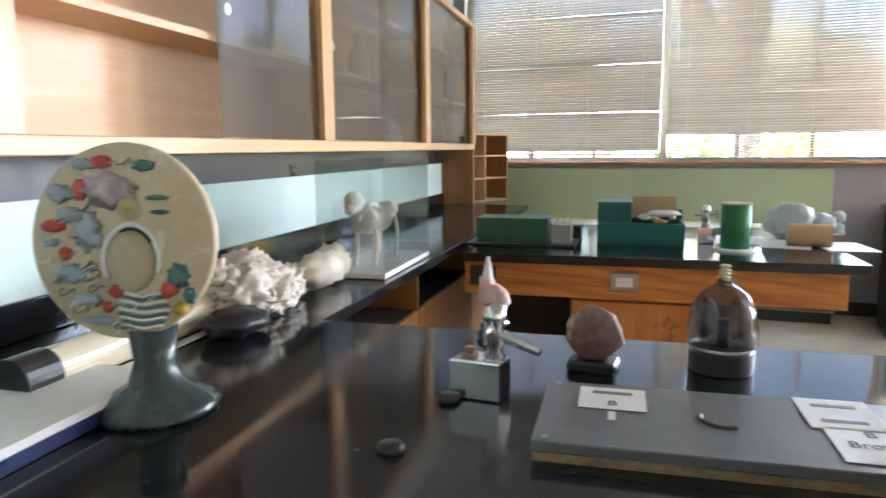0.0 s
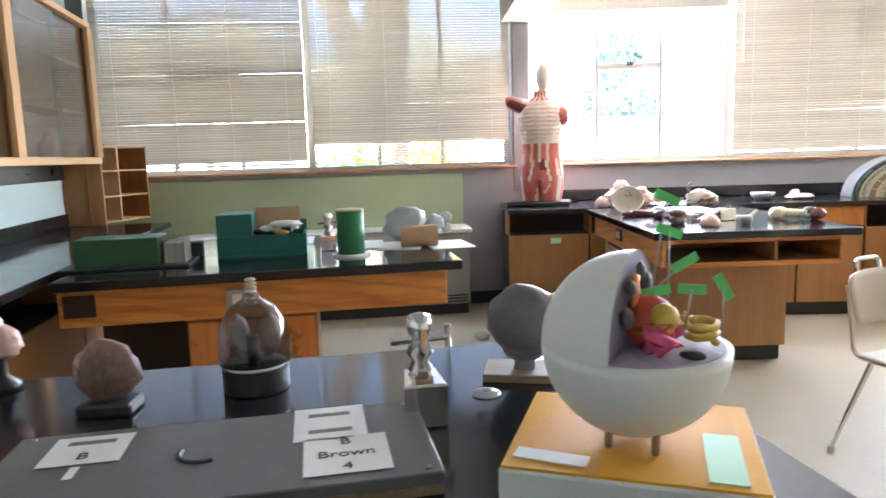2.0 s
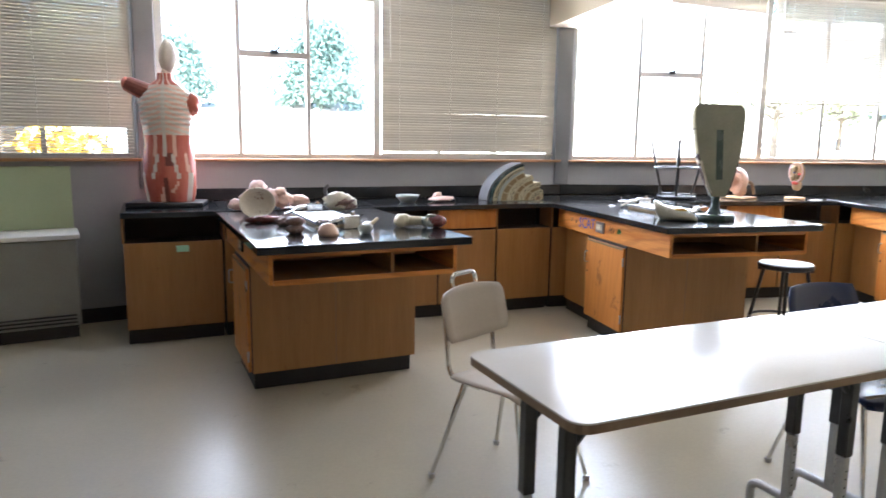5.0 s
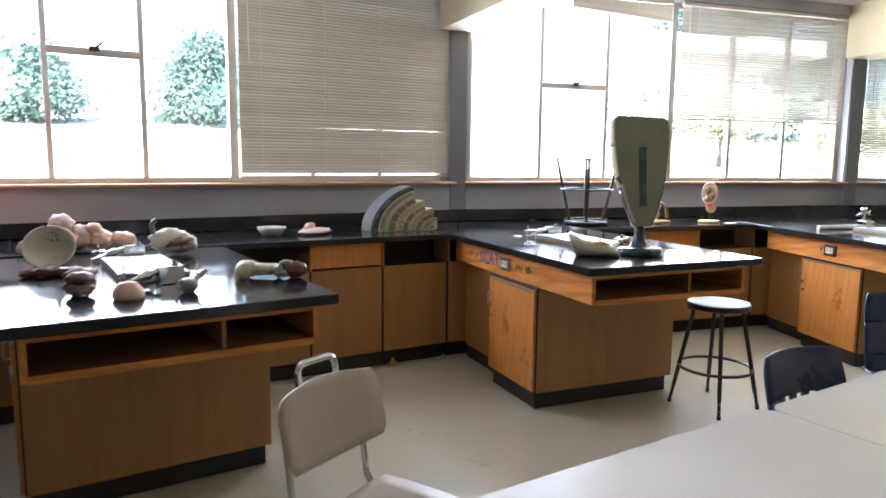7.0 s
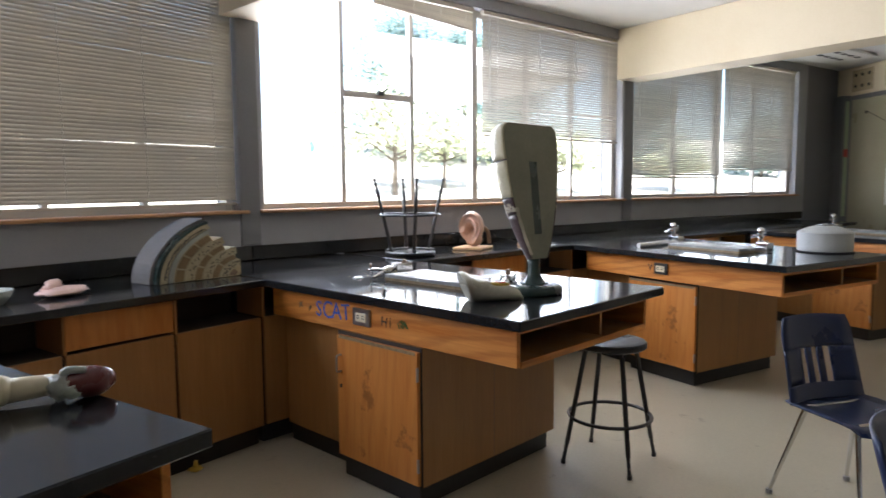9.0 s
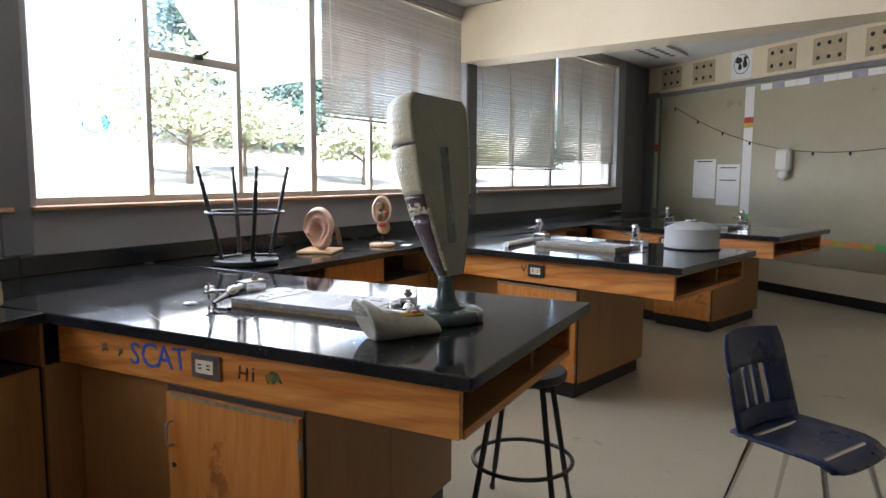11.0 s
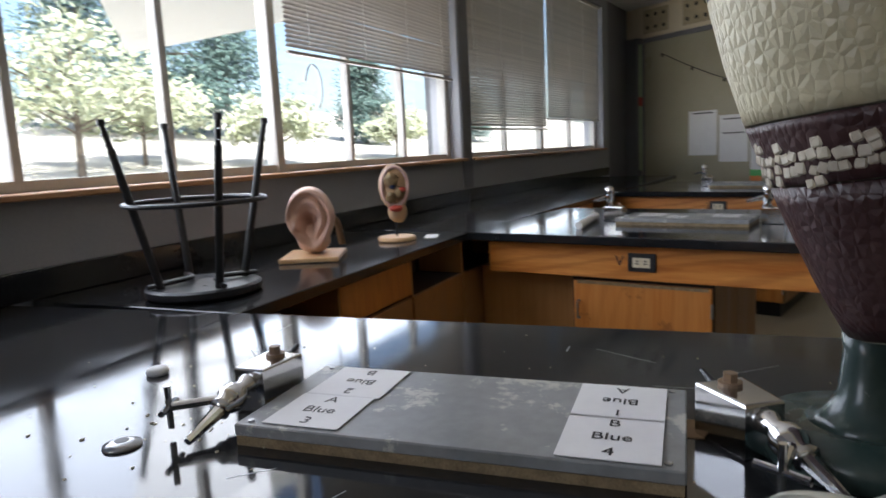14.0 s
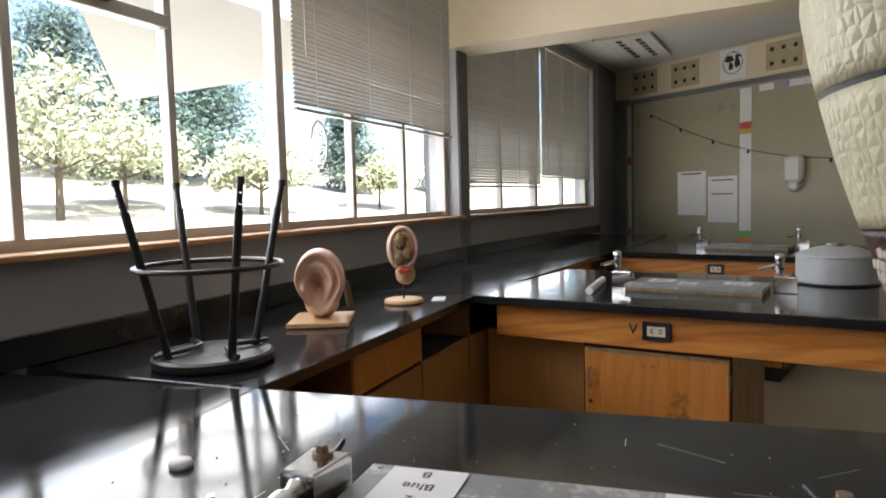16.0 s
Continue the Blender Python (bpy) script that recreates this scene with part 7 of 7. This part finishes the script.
def tree(x, y, h, spread, leaf, kind, seed):
    """A tapered trunk with limbs and a crown of many small leaf clumps."""
    r = random.Random(seed)
    t = thing("tree", (x, y, rise(x, y) - 0.05), 0, "leafy broad tree outside the window" if kind == "broad" else "dark conifer tree outside the window", "tree", "trees outside")
    bm = mesh()
    rod(bm, (0, 0, 0), (0.1, 0, h * 0.75), h * 0.025, h * 0.008, 10)
    ends = []
    for k in range(12):
        z = h * r.uniform(0.25, 0.7)
        a = r.uniform(0, 6.28)
        L = spread * r.uniform(0.5, 0.95) * (1 if kind == "broad" else (1.1 - z / h))
        e = Vector((L * math.cos(a), L * math.sin(a), z + (h * 0.18 if kind == "broad" else -0.2)))
        rod(bm, (0, 0, z), e, h * 0.008, h * 0.003, 6)
        ends.append(e)
    part("trunk", bm, M_BARK, t)
    verts, faces = [], []
    n = 2700 if kind == "broad" else 9000
    centres = []
    for k in range(46):
        if kind == "broad":
            a, rad = r.uniform(0, 6.28), spread * math.sqrt(r.random())
            zz = h * (0.38 + 0.55 * r.random() * math.sqrt(max(0.05, 1 - (rad / spread) ** 2)))
        else:
            zz = h * (0.12 + 0.86 * r.random())
            a, rad = r.uniform(0, 6.28), spread * (1 - zz / h) * r.uniform(0.4, 1.0)
        centres.append(Vector((rad * math.cos(a), rad * math.sin(a), zz)))
    for k in range(n):
        c = centres[k % len(centres)]
        s = spread * (0.30 if kind == "broad" else 0.40)
        p = c + Vector((r.gauss(0, s * 0.5), r.gauss(0, s * 0.5), r.gauss(0, s * 0.32)))
        u = Vector((r.gauss(0, 1), r.gauss(0, 1), r.gauss(0, 1))).normalized()
        v = u.orthogonal().normalized()
        q = r.uniform(0.06, 0.12) * (1.6 if kind == "broad" else 1.7)
        i = len(verts)
        verts += [p - u * q, p + v * q * 0.55, p + u * q, p - v * q * 0.55]
        faces.append((i, i + 1, i + 2, i + 3))
    me = bpy.data.meshes.new("crown")
    me.from_pydata(verts, [], faces)
    me.materials.append(leaf)
    crown = new("crown", me)
    crown.parent = t
    tagged(crown, kind="stuff")


for i, (x, y, h, sp, kind) in enumerate((
        (16, 28, 5.6, 3.4, "broad"), (25, 28, 3.8, 2.0, "broad"), (20.5, 31, 4.2, 2.6, "broad"), (-12, 28, 7, 4.0, "broad"), (-18, 24, 7, 4.0, "broad"), (34, 28, 3.2, 1.8, "broad"),
        (25.5, 43, 9.0, 5.0, "conifer"), (29, 41, 8.5, 5.0, "conifer"), (33, 40, 7.5, 4.6, "conifer"), (43, 37, 6, 3.0, "conifer"), (56, 36, 4.5, 3.0, "conifer"), (-4, 46, 5.0, 3.6, "conifer"), (-13, 45, 3.8, 3.5, "conifer"))):
    tree(x, y, h, sp, M_LEAF if kind == "broad" else M_LEAFDK, kind, i + 11)


def shrub(m, size, n, leaf, label, seed):
    """A shrub as a cloud of small leaves."""
    r = random.Random(seed)
    verts, faces = [], []
    for k in range(n):
        d = Vector((r.gauss(0, 1), r.gauss(0, 1), r.gauss(0, 1))).normalized() * r.random() ** 0.4
        p = Vector((d.x * size[0], d.y * size[1], size[2] * (1 + d.z)))
        p *= 1 + 0.2 * noise.noise(p * 2.0)
        u = Vector((r.gauss(0, 1), r.gauss(0, 1), r.gauss(0, 1))).normalized()
        v = u.orthogonal().normalized()
        q = r.uniform(0.03, 0.07)
        i = len(verts)
        verts += [p - u * q, p + v * q * 0.6, p + u * q, p - v * q * 0.6]
        faces.append((i, i + 1, i + 2, i + 3))
    me = bpy.data.meshes.new("shrub")
    me.from_pydata(verts, [], faces)
    me.materials.append(leaf)
    ob = new("shrub", me)
    ob.matrix_world = m
    tagged(ob, label, "shrub", "shrubs close to the windows", "stuff")


M_YELLOWLEAF = surf("yellow_blossom", (0.55, 0.36, 0.02), (0.66, 0.46, 0.05), 0.6, 2, 20, 0.0)
M_BRIGHTLEAF = surf("bright_leaves", (0.14, 0.26, 0.03), (0.22, 0.36, 0.06), 0.6, 2, 20, 0.0)
shrub(MA @ pose(2.35, 1.7, -0.6), (0.75, 0.5, 1.05), 3600, M_BRIGHTLEAF, "bright green shrub close outside the first window", 3)
shrub(MA @ pose(3.35, 1.9, -0.6), (0.55, 0.4, 1.22), 2600, M_YELLOWLEAF, "yellow flowering shrub outside the first window", 4)
old_tree = thing("tree", (0, 0, 0), 0, "old tree with a thick brown trunk just outside the first window", "tree", "trees outside")
old_tree.matrix_world = MA @ pose(2.62, 2.7, -0.6)
trunk = mesh()
rod(trunk, (0, 0, 0), (0.05, 0, 2.6), 0.42, 0.36, 16)
rod(trunk, (0.05, 0, 2.6), (0.35, 0.1, 5.5), 0.34, 0.22, 14)
rod(trunk, (0.0, 0, 2.5), (-0.9, 0.2, 5.0), 0.22, 0.12, 12)
part("trunk", trunk, M_BARK, old_tree)
hill = mesh()
bmesh.ops.create_grid(hill, x_segments=90, y_segments=40, size=1)
for v in hill.verts:
    x, y = v.co.x * 140 + 15, 45 + v.co.y * 33
    v.co = Vector((x, y, rise(x, y)))
tagged(part("hillside", hill, M_GRASS), "dry pale hillside beyond the trees", "hill", kind="structure")

# white canopy of a covered walkway, its corner reaching out past the windows
canopy = thing("walkway_canopy", (0, 0, 0), 0, "white painted canopy roof of a covered walkway outside", "canopy")
part("soffit", slab(mesh(), [(4.9, 9.35), (7.9, 9.5), (8.10, 11.3), (8.15, 13.5), (6.5, 11.4)], 2.62, 2.68), M_WHITE, canopy)
part("roof_deck", slab(mesh(), [(4.9, 9.35), (7.9, 9.5), (8.12, 11.3), (8.17, 13.52), (6.48, 11.4)], 2.684, 2.80), M_WHITE, canopy)

# decal and tape loop stuck on the panes
M_PALEBLUE = glass("pale_blue_film", (0.45, 0.75, 0.92), 0.2, 0.03)
dec = solo("blue_decal", tube(mesh(), [(0.075 * math.cos(radians(a)), 0, 0.06 * math.sin(radians(a))) for a in range(-175, 10, 12)], 0.006, 6), M_PALEBLUE, (0, 0, 0), 0, "pale blue swirl decal stuck on the window pane", "decal")
dec.matrix_world = MC @ pose(0.49, 0.117, 1.68)
part("blue_drop", lump(mesh(), (0.055, 0, 0.0), (0.022, 0.003, 0.04), 0.3, 3, 2), M_PALEBLUE, dec)
M_TAPEGREY = surf("old_tape", (0.50, 0.50, 0.48), (0.58, 0.58, 0.55), 0.5, 4, 40, 0.0)
solo("tape_loop", tube(mesh(), [(0.075 * math.cos(radians(a)), 0, 0.12 * math.sin(radians(a))) for a in range(-60, 170, 12)], 0.006, 6), M_TAPEGREY, (0, 0, 0), 0, "grey curved tape loop stuck on the window pane", "tape").matrix_world = MC @ pose(2.49, 0.117, 1.68)
